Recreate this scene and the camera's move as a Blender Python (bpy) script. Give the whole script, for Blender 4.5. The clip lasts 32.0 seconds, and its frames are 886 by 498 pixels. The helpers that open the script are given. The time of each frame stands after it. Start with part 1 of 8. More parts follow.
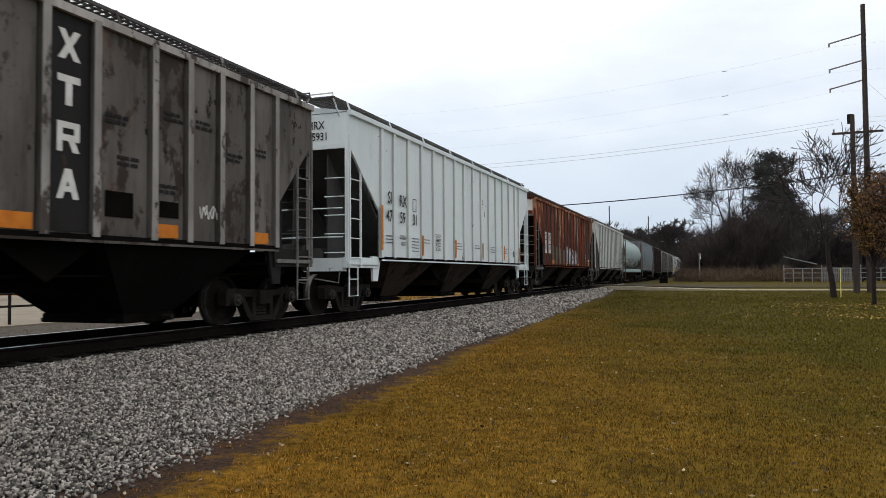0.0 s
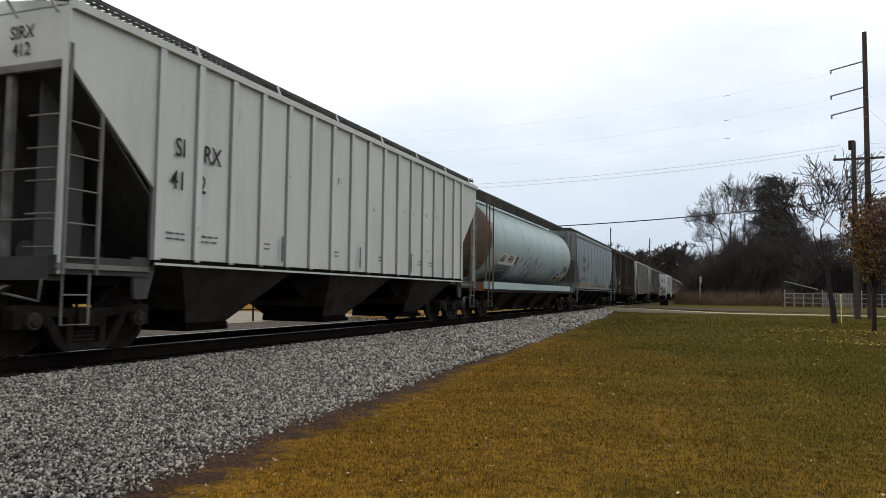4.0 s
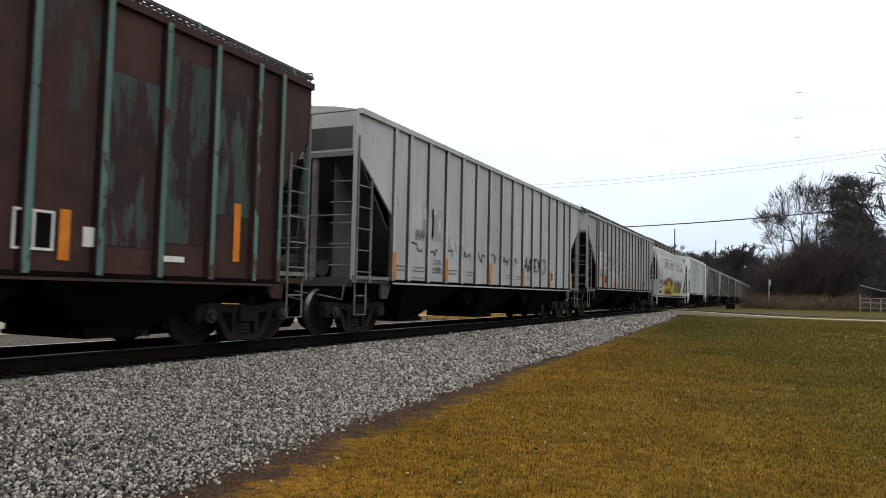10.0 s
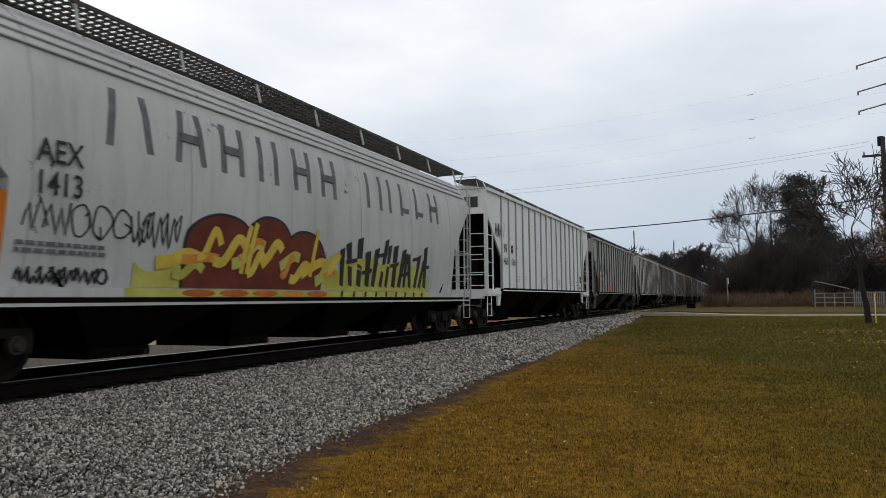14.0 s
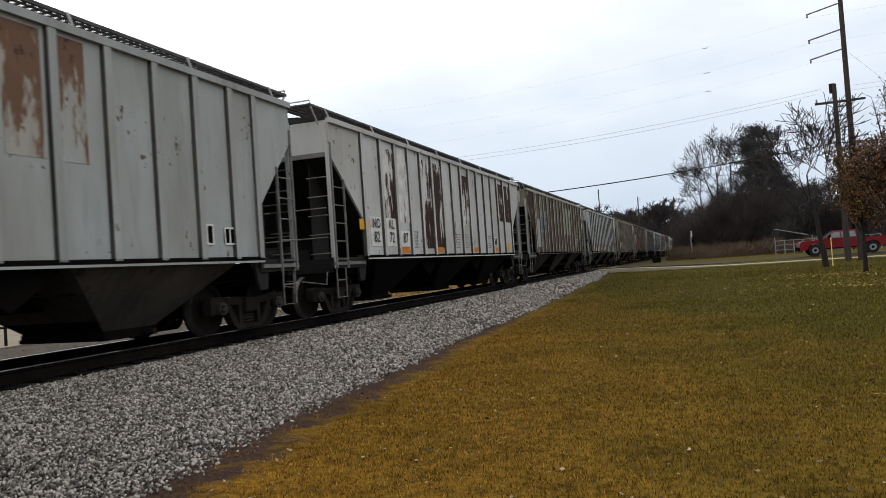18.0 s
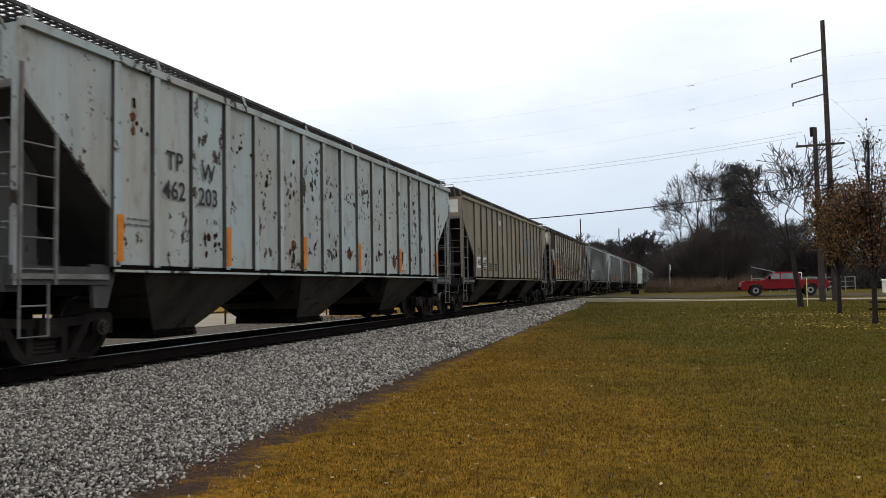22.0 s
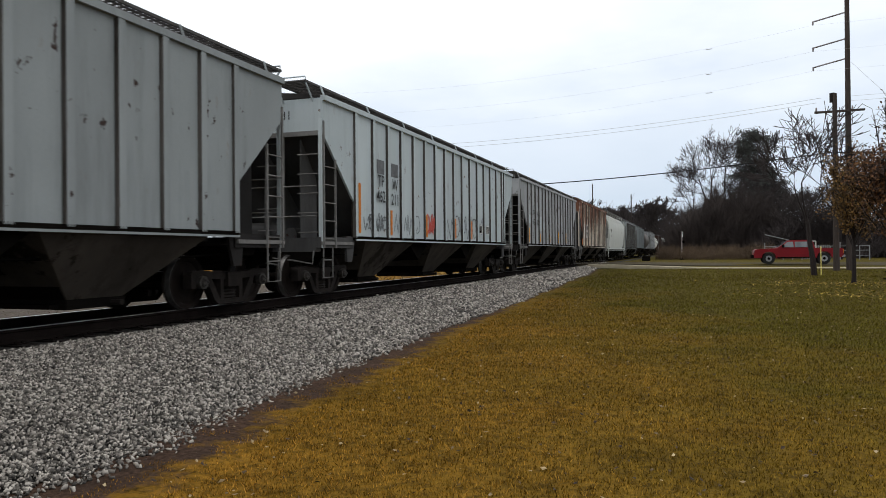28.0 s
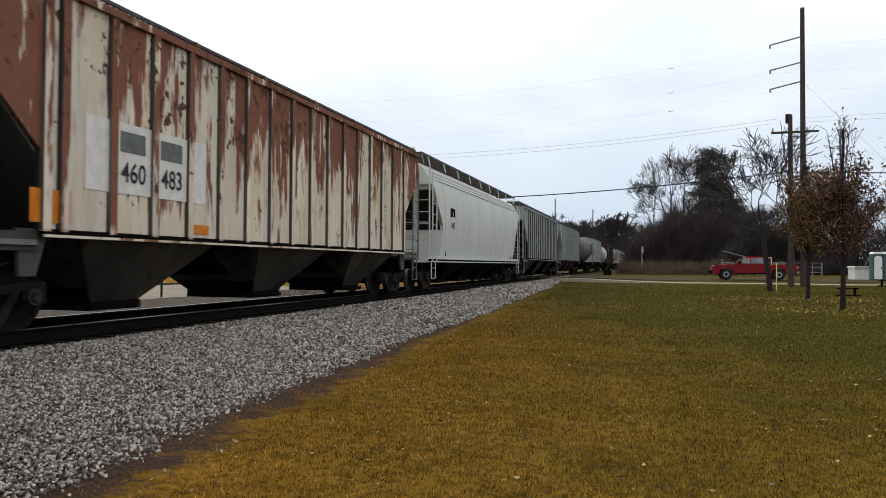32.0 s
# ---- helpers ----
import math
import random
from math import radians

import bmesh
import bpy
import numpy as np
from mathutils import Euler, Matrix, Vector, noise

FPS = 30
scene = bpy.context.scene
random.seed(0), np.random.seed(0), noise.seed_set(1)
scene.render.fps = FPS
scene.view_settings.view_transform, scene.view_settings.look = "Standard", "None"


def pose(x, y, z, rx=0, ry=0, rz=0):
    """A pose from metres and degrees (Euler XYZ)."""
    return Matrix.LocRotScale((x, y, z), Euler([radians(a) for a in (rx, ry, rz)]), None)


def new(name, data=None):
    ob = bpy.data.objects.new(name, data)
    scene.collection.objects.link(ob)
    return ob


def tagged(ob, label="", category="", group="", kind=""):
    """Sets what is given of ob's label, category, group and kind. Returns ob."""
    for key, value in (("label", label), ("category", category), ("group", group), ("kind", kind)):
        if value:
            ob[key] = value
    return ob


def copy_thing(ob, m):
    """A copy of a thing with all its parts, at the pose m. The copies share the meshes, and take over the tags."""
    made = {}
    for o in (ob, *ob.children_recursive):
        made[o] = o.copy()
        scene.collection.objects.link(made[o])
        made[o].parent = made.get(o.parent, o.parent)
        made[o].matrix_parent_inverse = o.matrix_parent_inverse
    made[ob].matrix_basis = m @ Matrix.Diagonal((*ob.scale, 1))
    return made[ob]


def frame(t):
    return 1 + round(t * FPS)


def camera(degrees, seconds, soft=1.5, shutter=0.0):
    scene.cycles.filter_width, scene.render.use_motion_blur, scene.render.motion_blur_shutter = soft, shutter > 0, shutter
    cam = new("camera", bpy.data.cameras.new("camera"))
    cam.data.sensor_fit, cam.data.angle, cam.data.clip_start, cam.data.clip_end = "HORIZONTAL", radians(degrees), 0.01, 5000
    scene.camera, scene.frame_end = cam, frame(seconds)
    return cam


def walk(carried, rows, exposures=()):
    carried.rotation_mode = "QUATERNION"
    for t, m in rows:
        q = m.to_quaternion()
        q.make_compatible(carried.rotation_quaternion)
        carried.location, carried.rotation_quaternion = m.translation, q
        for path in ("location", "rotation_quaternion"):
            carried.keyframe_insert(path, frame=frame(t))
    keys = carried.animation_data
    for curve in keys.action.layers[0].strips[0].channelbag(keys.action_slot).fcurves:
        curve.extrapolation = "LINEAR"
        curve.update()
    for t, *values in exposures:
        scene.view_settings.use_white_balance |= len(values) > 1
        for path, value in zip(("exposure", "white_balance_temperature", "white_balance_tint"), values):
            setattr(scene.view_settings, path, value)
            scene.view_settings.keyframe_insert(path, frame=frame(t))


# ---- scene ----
cam = camera(63.14, 32.0, soft=0.6, shutter=0.12)
# seconds, eye x, y, z, heading, pitch, roll: a standing person pans a little
ROWS = [
    (0.0, 0.000, -0.000, 1.600, 20.37, 2.03, 0.39),
    (0.5, 0.043, 0.005, 1.622, 22.05, 1.99, 1.11),
    (1.0, 0.059, -0.017, 1.614, 20.99, 1.62, 1.35),
    (1.5, 0.062, -0.020, 1.608, 20.19, 3.45, -0.00),
    (2.0, 0.071, -0.015, 1.606, 20.34, 3.65, 0.36),
    (2.5, 0.070, -0.012, 1.607, 20.08, 3.30, -0.08),
    (3.0, 0.072, -0.015, 1.592, 19.27, 3.21, -1.02),
    (3.5, 0.050, -0.014, 1.591, 19.55, 3.54, -0.93),
    (5.5, 0.026, 0.001, 1.591, 23.60, 2.66, -0.70),
    (6.0, 0.025, -0.029, 1.599, 23.20, 2.18, -1.58),
    (6.5, 0.021, -0.039, 1.598, 22.65, 2.52, -1.42),
    (7.0, -0.007, -0.034, 1.584, 24.51, 1.32, -0.87),
    (7.5, -0.008, -0.040, 1.587, 27.87, 1.70, -1.20),
    (8.0, 0.056, -0.062, 1.597, 26.48, 0.54, -3.35),
    (8.5, 0.018, -0.063, 1.606, 25.35, 2.01, -3.36),
    (9.0, 0.024, -0.059, 1.614, 24.65, 3.32, -2.65),
    (9.5, 0.019, -0.055, 1.624, 25.27, 3.60, -2.04),
    (10.0, 0.049, -0.052, 1.617, 25.11, 3.43, -1.27),
    (10.5, 0.059, -0.035, 1.611, 23.39, 3.29, -1.19),
    (11.0, 0.084, -0.023, 1.616, 22.77, 3.15, -1.41),
    (11.5, 0.065, 0.004, 1.621, 21.05, 3.34, -0.22),
    (12.0, 0.031, 0.027, 1.643, 21.57, 6.30, 1.20),
    (12.5, -0.068, 0.028, 1.609, 20.09, 5.13, 1.54),
    (13.0, -0.197, 0.033, 1.596, 20.75, 5.57, 1.75),
    (13.5, -0.209, 0.022, 1.605, 21.40, 4.05, 1.81),
    (14.0, -0.124, 0.027, 1.646, 22.22, 4.07, 0.60),
    (14.5, -0.073, 0.001, 1.638, 17.31, 3.22, 1.81),
    (16.5, -0.051, -0.011, 1.651, 20.86, 2.51, -0.19),
    (17.0, -0.055, -0.016, 1.655, 22.42, 1.75, 1.27),
    (17.5, -0.021, -0.019, 1.656, 20.85, 2.33, 3.20),
    (18.0, -0.011, -0.036, 1.631, 19.87, 1.45, 3.96),
    (18.5, -0.008, -0.029, 1.653, 18.94, 3.32, 0.35),
    (19.0, 0.010, -0.026, 1.662, 20.56, 1.73, 2.11),
    (19.5, -0.028, -0.027, 1.654, 16.94, 3.35, 2.87),
    (20.0, -0.029, -0.033, 1.652, 17.51, 2.02, 3.32),
    (20.5, -0.032, -0.036, 1.653, 19.82, 2.29, 1.96),
    (21.0, -0.029, -0.021, 1.650, 19.71, 3.08, 1.23),
    (21.5, -0.028, -0.010, 1.649, 18.20, 3.09, 0.76),
    (22.0, -0.026, -0.021, 1.636, 18.23, 3.08, 1.11),
    (22.5, -0.012, -0.029, 1.635, 17.93, 2.55, 2.08),
    (23.0, -0.010, -0.019, 1.636, 18.74, 2.97, 1.17),
    (23.5, -0.009, -0.004, 1.632, 20.14, 2.75, 1.00),
    (24.0, -0.030, 0.030, 1.659, 19.36, 2.68, 0.20),
    (24.5, -0.047, 0.037, 1.643, 17.06, 2.95, -0.42),
    (25.0, -0.050, 0.053, 1.637, 16.28, 3.15, -0.11),
    (25.5, -0.094, 0.084, 1.646, 17.69, 3.23, -0.92),
    (26.0, -0.093, 0.108, 1.652, 17.90, 3.05, -0.99),
    (26.5, -0.086, 0.115, 1.651, 17.08, 0.76, 0.27),
    (28.5, -0.069, 0.117, 1.652, 19.51, 0.07, 0.65),
    (29.0, -0.056, 0.128, 1.655, 18.96, -0.39, 1.38),
    (29.5, -0.091, 0.109, 1.658, 18.73, -0.47, 1.66),
    (30.0, -0.142, 0.103, 1.662, 18.36, -0.12, 1.31),
    (30.5, -0.204, 0.085, 1.641, 15.32, 1.12, 2.22),
    (31.0, -0.215, 0.069, 1.620, 13.32, 1.40, 0.60),
    (31.5, -0.206, 0.071, 1.635, 15.10, 1.13, 1.12),
    (32.0, -0.175, 0.067, 1.629, 16.10, 1.21, -0.31),
]
walk(cam, [(t, pose(x, y, z, 90 + pitch, roll, yaw)) for t, x, y, z, yaw, pitch, roll in ROWS],
     exposures=[(0, 0.0), (6.5, 0.0), (7.3, 0.45), (8.2, 0.7), (9.2, 0.55), (10, 0.3), (11, 0.0), (12, -0.12), (12.6, -0.25), (13.2, -0.42), (14, -0.3), (17, 0.0), (28, 0.05), (29, 0.25), (30, 0.32), (31, 0.2), (32, 0.05)])

# ---- world, sun ----
SUN_ELEV, SUN_AZ = 38.0, -60.0
world = bpy.data.worlds.new("overcast")
scene.world = world
world.use_nodes = True
wn, wl = world.node_tree.nodes, world.node_tree.links
wn.clear()
w_out = wn.new("ShaderNodeOutputWorld")
w_sky = wn.new("ShaderNodeTexSky")
w_sky.sky_type, w_sky.sun_disc = "NISHITA", False
w_sky.sun_elevation, w_sky.sun_rotation = radians(SUN_ELEV), radians(SUN_AZ)
w_bg = wn.new("ShaderNodeBackground")
w_bg.inputs["Strength"].default_value = 0.07
wl.new(w_sky.outputs[0], w_bg.inputs["Color"])
w_tc = wn.new("ShaderNodeTexCoord")
w_sep = wn.new("ShaderNodeSeparateXYZ")
wl.new(w_tc.outputs["Generated"], w_sep.inputs[0])
w_map = wn.new("ShaderNodeMapping")
w_map.inputs["Scale"].default_value = (1.6, 1.6, 5.0)
wl.new(w_tc.outputs["Generated"], w_map.inputs[0])
w_noise = wn.new("ShaderNodeTexNoise")
w_noise.inputs["Scale"].default_value, w_noise.inputs["Detail"].default_value = 1.7, 6.0
wl.new(w_map.outputs[0], w_noise.inputs["Vector"])
w_add = wn.new("ShaderNodeMath")
w_add.operation = "MULTIPLY_ADD"
wl.new(w_noise.outputs[0], w_add.inputs[0])
w_add.inputs[1].default_value = 0.34
wl.new(w_sep.outputs["Z"], w_add.inputs[2])
w_ramp = wn.new("ShaderNodeValToRGB")
cr = w_ramp.color_ramp
cr.elements[0].position, cr.elements[0].color = 0.10, (0.40, 0.475, 0.575, 1)
cr.elements[1].position, cr.elements[1].color = 0.62, (1.0, 1.0, 1.0, 1)
mid = cr.elements.new(0.36)
mid.color = (0.56, 0.615, 0.69, 1)
wl.new(w_add.outputs[0], w_ramp.inputs[0])
w_cloud = wn.new("ShaderNodeBackground")
w_cloud.inputs["Strength"].default_value = 1.5
wl.new(w_ramp.outputs[0], w_cloud.inputs["Color"])
w_mix = wn.new("ShaderNodeMixShader")
w_mix.inputs[0].default_value = 0.88
wl.new(w_bg.outputs[0], w_mix.inputs[1])
wl.new(w_cloud.outputs[0], w_mix.inputs[2])
wl.new(w_mix.outputs[0], w_out.inputs[0])
sun = new("sun", bpy.data.lights.new("sun", "SUN"))
sun.data.energy, sun.data.angle, sun.data.color = 0.6, radians(25), (1.0, 0.97, 0.93)
sun.matrix_world = pose(0, 0, 60, 90 - SUN_ELEV, 0, SUN_AZ)

# ---- materials ----
def mat(name):
    m = bpy.data.materials.new(name)
    m.use_nodes = True
    t = m.node_tree
    return m, t.nodes, t.links, t.nodes["Principled BSDF"]


def rgb(c):
    return (c[0], c[1], c[2], 1)


def noise_tex(n, l, src, scale, detail=4.0, stretch=(1, 1, 1), rough=0.55):
    mp = n.new("ShaderNodeMapping")
    mp.inputs["Scale"].default_value = stretch
    l.new(src, mp.inputs["Vector"])
    t = n.new("ShaderNodeTexNoise")
    t.inputs["Scale"].default_value, t.inputs["Detail"].default_value, t.inputs["Roughness"].default_value = scale, detail, rough
    l.new(mp.outputs[0], t.inputs["Vector"])
    return t.outputs[0]


def ramp(n, l, src, lo, hi):
    r = n.new("ShaderNodeMapRange")
    r.inputs["From Min"].default_value, r.inputs["From Max"].default_value = lo, hi
    l.new(src, r.inputs["Value"])
    return r.outputs[0]


def mixc(n, l, fac, a, b):
    m = n.new("ShaderNodeMix")
    m.data_type = "RGBA"
    if isinstance(fac, float):
        m.inputs["Factor"].default_value = fac
    else:
        l.new(fac, m.inputs["Factor"])
    for k, c in ((6, a), (7, b)):
        if isinstance(c, tuple):
            m.inputs[k].default_value = rgb(c)
        else:
            l.new(c, m.inputs[k])
    return m.outputs[2]


def mathn(n, l, op, a, b):
    m = n.new("ShaderNodeMath")
    m.operation = op
    for k, v in ((0, a), (1, b)):
        if isinstance(v, (int, float)):
            m.inputs[k].default_value = v
        else:
            l.new(v, m.inputs[k])
    return m.outputs[0]


def bumped(n, l, bsdf, height, strength, dist=0.02):
    b = n.new("ShaderNodeBump")
    b.inputs["Strength"].default_value, b.inputs["Distance"].default_value = strength, dist
    l.new(height, b.inputs["Height"])
    l.new(b.outputs[0], bsdf.inputs["Normal"])


def coords(n, l, shift=0.0):
    """Object coordinates, moved by the object's own random number."""
    tc = n.new("ShaderNodeTexCoord")
    if not shift:
        return tc.outputs["Object"]
    oi = n.new("ShaderNodeObjectInfo")
    va = n.new("ShaderNodeVectorMath")
    va.operation = "ADD"
    l.new(tc.outputs["Object"], va.inputs[0])
    sc = mathn(n, l, "MULTIPLY", oi.outputs["Random"], shift)
    l.new(sc, va.inputs[1])
    return va.outputs[0]


def surface(name, a, b, scale=3.0, rough=0.8, metal=0.0, bump=0.3, fine=40.0, stretch=(1, 1, 1), shift=37.0, vary=0.0, dist=0.02, spec=0.14):
    """A plain weathered surface: two colours mixed by noise at two scales."""
    m, n, l, p = mat(name)
    v = coords(n, l, shift)
    big = ramp(n, l, noise_tex(n, l, v, scale, 5, stretch), 0.35, 0.65)
    small = noise_tex(n, l, v, fine, 3, stretch)
    f = mathn(n, l, "MULTIPLY_ADD", small, 0.5)
    l.new(mathn(n, l, "MULTIPLY", big, 0.6), f.node.inputs[2])
    c = mixc(n, l, f, a, b)
    if vary:
        oi = n.new("ShaderNodeObjectInfo")
        c2 = n.new("ShaderNodeHueSaturation")
        l.new(c, c2.inputs["Color"])
        l.new(ramp2(n, l, oi.outputs["Random"], 1 - vary, 1 + vary), c2.inputs["Value"])
        c = c2.outputs[0]
    l.new(c, p.inputs["Base Color"])
    p.inputs["Roughness"].default_value, p.inputs["Metallic"].default_value = rough, metal
    p.inputs["Specular IOR Level"].default_value = spec
    if bump:
        bumped(n, l, p, small, bump, dist)
    return m


def ramp2(n, l, src, to_lo, to_hi):
    r = n.new("ShaderNodeMapRange")
    r.inputs["To Min"].default_value, r.inputs["To Max"].default_value = to_lo, to_hi
    l.new(src, r.inputs["Value"])
    return r.outputs[0]


def ground_height(n, l):
    """Height in the thing's own space."""
    tc = n.new("ShaderNodeTexCoord")
    sep = n.new("ShaderNodeSeparateXYZ")
    l.new(tc.outputs["Object"], sep.inputs[0])
    return sep.outputs["Z"]


RUST = (0.10, 0.030, 0.014)
BROWN = (0.055, 0.026, 0.018)


def paint(name, base, tint=None, rust=RUST, amount=0.2, streak=0.5, chips=0.2, grime=0.3, rough=0.6, hold=0.09, vary=0.09, fall=0.0):
    """Old car paint: fading between two tints, rust in runs and chips, grime in runs.
    amount: share of rust; streak: how far the rust runs down; chips: small flakes."""
    m, n, l, p = mat(name)
    v = coords(n, l, 11.0)
    tint = tint or tuple(c * 0.82 for c in base)
    fade = ramp(n, l, noise_tex(n, l, v, 0.7, 4, (1, 1, 0.6)), 0.32, 0.68)
    c = mixc(n, l, fade, base, tint)
    runs = ramp(n, l, noise_tex(n, l, v, 1.0, 6, (2.6, 2.6, 0.32), 0.72), 0.48, 0.70)
    c = mixc(n, l, mathn(n, l, "MULTIPLY", runs, grime), c, tuple(x * 0.28 for x in base))
    if amount > 0:
        big = noise_tex(n, l, v, 0.55, 3, (1, 1, 0.5))
        lines = noise_tex(n, l, v, 1.0, 7, (3.2, 3.2, 3.2 * (1 - streak) + 0.22), 0.68)
        s = mathn(n, l, "ADD", mathn(n, l, "MULTIPLY", big, 0.55), mathn(n, l, "MULTIPLY", lines, 0.75))
        if fall:
            s = mathn(n, l, "ADD", s, mathn(n, l, "MULTIPLY", mathn(n, l, "SUBTRACT", ground_height(n, l), 2.9), fall))
        edge = 0.93 - 0.52 * amount
        r = ramp(n, l, s, edge - 0.014, edge + 0.026)
        tone = mixc(n, l, noise_tex(n, l, v, 3.0, 5), tuple(x * 0.6 for x in rust), tuple(min(1, x * 1.7) for x in rust))
        c = mixc(n, l, mathn(n, l, "MINIMUM", r, 0.96), c, tone)
    if chips > 0:
        spots = noise_tex(n, l, v, 5.5, 5, (1, 1, 0.7), 0.7)
        where = ramp(n, l, noise_tex(n, l, v, 0.8, 2), 0.35, 0.7)
        spots = mathn(n, l, "ADD", spots, mathn(n, l, "MULTIPLY", where, 0.18))
        if fall:
            spots = mathn(n, l, "ADD", spots, mathn(n, l, "MULTIPLY", mathn(n, l, "SUBTRACT", ground_height(n, l), 2.9), fall))
        k = ramp(n, l, spots, 0.80 - 0.16 * chips, 0.82 - 0.16 * chips)
        halo = ramp(n, l, mathn(n, l, "ADD", noise_tex(n, l, v, 2.4, 5, (1.3, 1.3, 0.6), 0.65), mathn(n, l, "MULTIPLY", k, 0.05)), 0.66 - 0.14 * chips, 0.86 - 0.14 * chips)
        c = mixc(n, l, mathn(n, l, "MULTIPLY", halo, 0.65), c, (0.16, 0.085, 0.040))
        c = mixc(n, l, k, c, tuple(x * 0.55 for x in rust))
    oi = n.new("ShaderNodeObjectInfo")
    hs = n.new("ShaderNodeHueSaturation")
    l.new(c, hs.inputs["Color"])
    l.new(ramp2(n, l, oi.outputs["Random"], 1 - vary, 1 + vary), hs.inputs["Value"])
    c = hs.outputs[0]
    fine = noise_tex(n, l, v, 30.0, 3)
    c = mixc(n, l, mathn(n, l, "MULTIPLY", fine, 0.18), c, tuple(x * 0.5 for x in base))
    l.new(c, p.inputs["Base Color"])
    l.new(ramp2(n, l, fine, rough - 0.08, rough + 0.2), p.inputs["Roughness"])
    p.inputs["Specular IOR Level"].default_value = hold
    bumped(n, l, p, noise_tex(n, l, v, 2.2, 4), 0.25, 0.02)
    return m


# near-black; below the cars its tone stands in for deep shade
M_BLACK = surface("near_black", (0.0035, 0.0033, 0.003), (0.009, 0.008, 0.007), 2.0, 0.95, spec=0.0)
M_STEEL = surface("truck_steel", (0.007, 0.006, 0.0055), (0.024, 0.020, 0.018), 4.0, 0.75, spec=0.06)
M_CAP = surface("bearing_cap", (0.02, 0.018, 0.016), (0.06, 0.055, 0.05), 6.0, 0.6, 0.3)
M_TREAD = surface("wheel_tread", (0.10, 0.095, 0.09), (0.26, 0.25, 0.24), 8.0, 0.45, 0.8, 0.1)
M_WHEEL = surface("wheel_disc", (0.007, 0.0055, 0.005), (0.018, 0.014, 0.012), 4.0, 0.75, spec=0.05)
M_GRATE = surface("walkway_steel", (0.030, 0.028, 0.027), (0.085, 0.080, 0.076), 5.0, 0.6, 0.3)
# bed colour kept dark to paint the shade in gaps between stones
M_BALLAST = surface("ballast_bed", (0.010, 0.009, 0.0085), (0.055, 0.051, 0.048), 14.0, 0.95, 0, 0.8, 60.0, dist=0.05)
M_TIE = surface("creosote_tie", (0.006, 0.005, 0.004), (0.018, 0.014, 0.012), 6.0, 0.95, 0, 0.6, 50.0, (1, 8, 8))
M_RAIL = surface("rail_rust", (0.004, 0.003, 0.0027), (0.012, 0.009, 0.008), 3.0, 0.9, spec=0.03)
M_RAILTOP = surface("rail_head_polish", (0.42, 0.41, 0.40), (0.58, 0.57, 0.55), 6.0, 0.3, 0.9, 0.05)
M_ASPHALT = surface("asphalt", (0.050, 0.043, 0.030), (0.082, 0.070, 0.050), 2.0, 0.95, spec=0.01)
M_CONC = surface("concrete", (0.24, 0.21, 0.15), (0.36, 0.32, 0.235), 2.5, 0.95, spec=0.02)
M_LOT = surface("pale_lot", (0.17, 0.145, 0.112), (0.25, 0.213, 0.165), 0.6, 0.95)
M_VERGE = surface("dark_gravel", (0.020, 0.016, 0.013), (0.125, 0.102, 0.080), 9.0, 0.95, 0, 0.8, 40.0, dist=0.05)
M_THICKET = surface("thicket_stems", (0.026, 0.021, 0.020), (0.062, 0.051, 0.047), 0.3, 0.95, 0, 0)
M_POLE = surface("pole_wood", (0.030, 0.024, 0.021), (0.062, 0.05, 0.044), 3.0, 0.9, 0, 0.5, 30.0, (6, 6, 0.5))
M_WIRE = surface("wire_black", (0.008, 0.008, 0.009), (0.014, 0.014, 0.015), 3.0, 0.6)
M_WIREG = surface("wire_grey", (0.42, 0.44, 0.47), (0.52, 0.54, 0.57), 3.0, 0.6)
M_GLASSY = surface("insulator_glaze", (0.14, 0.12, 0.12), (0.25, 0.23, 0.23), 3.0, 0.3)
M_BARK = surface("bark_grey", (0.026, 0.021, 0.019), (0.060, 0.049, 0.043), 4.0, 0.95, 0, 0.6, 30.0, (4, 4, 1))
M_BARKD = surface("bark_dark", (0.010, 0.008, 0.008), (0.026, 0.021, 0.019), 4.0, 0.95, 0, 0.6, 30.0, (4, 4, 1))
M_TWIG = surface("twig_haze", (0.022, 0.018, 0.018), (0.050, 0.042, 0.041), 0.4, 0.95, 0, 0)
M_NEEDLE = surface("pine_needles", (0.040, 0.045, 0.042), (0.085, 0.089, 0.082), 1.0, 0.9, 0, 0)
M_BRUSH = surface("dry_brush", (0.040, 0.028, 0.019), (0.100, 0.070, 0.045), 0.3, 0.95, 0, 0)
M_WHITE = surface("white_paint", (0.62, 0.64, 0.64), (0.74, 0.75, 0.74), 2.0, 0.6)
M_STENCIL = surface("white_stencil", (0.50, 0.49, 0.46), (0.66, 0.65, 0.62), 6.0, 0.7, 0, 0.1)
M_INK = surface("black_stencil", (0.016, 0.016, 0.017), (0.035, 0.035, 0.036), 6.0, 0.6, 0, 0.1)
M_INKD = surface("faded_stencil", (0.07, 0.075, 0.08), (0.15, 0.155, 0.16), 6.0, 0.7, 0, 0.1)
M_ORANGE = surface("reflector_orange", (0.42, 0.115, 0.012), (0.58, 0.20, 0.02), 6.0, 0.45, 0, 0.1)
M_YELLOW = surface("reflector_yellow", (0.60, 0.27, 0.015), (0.72, 0.36, 0.03), 6.0, 0.45, 0, 0.1)
M_RED = surface("faded_red_plate", (0.16, 0.055, 0.04), (0.24, 0.09, 0.06), 5.0, 0.6)
M_STAKE = surface("yellow_stake", (0.62, 0.52, 0.12), (0.75, 0.66, 0.22), 6.0, 0.6)


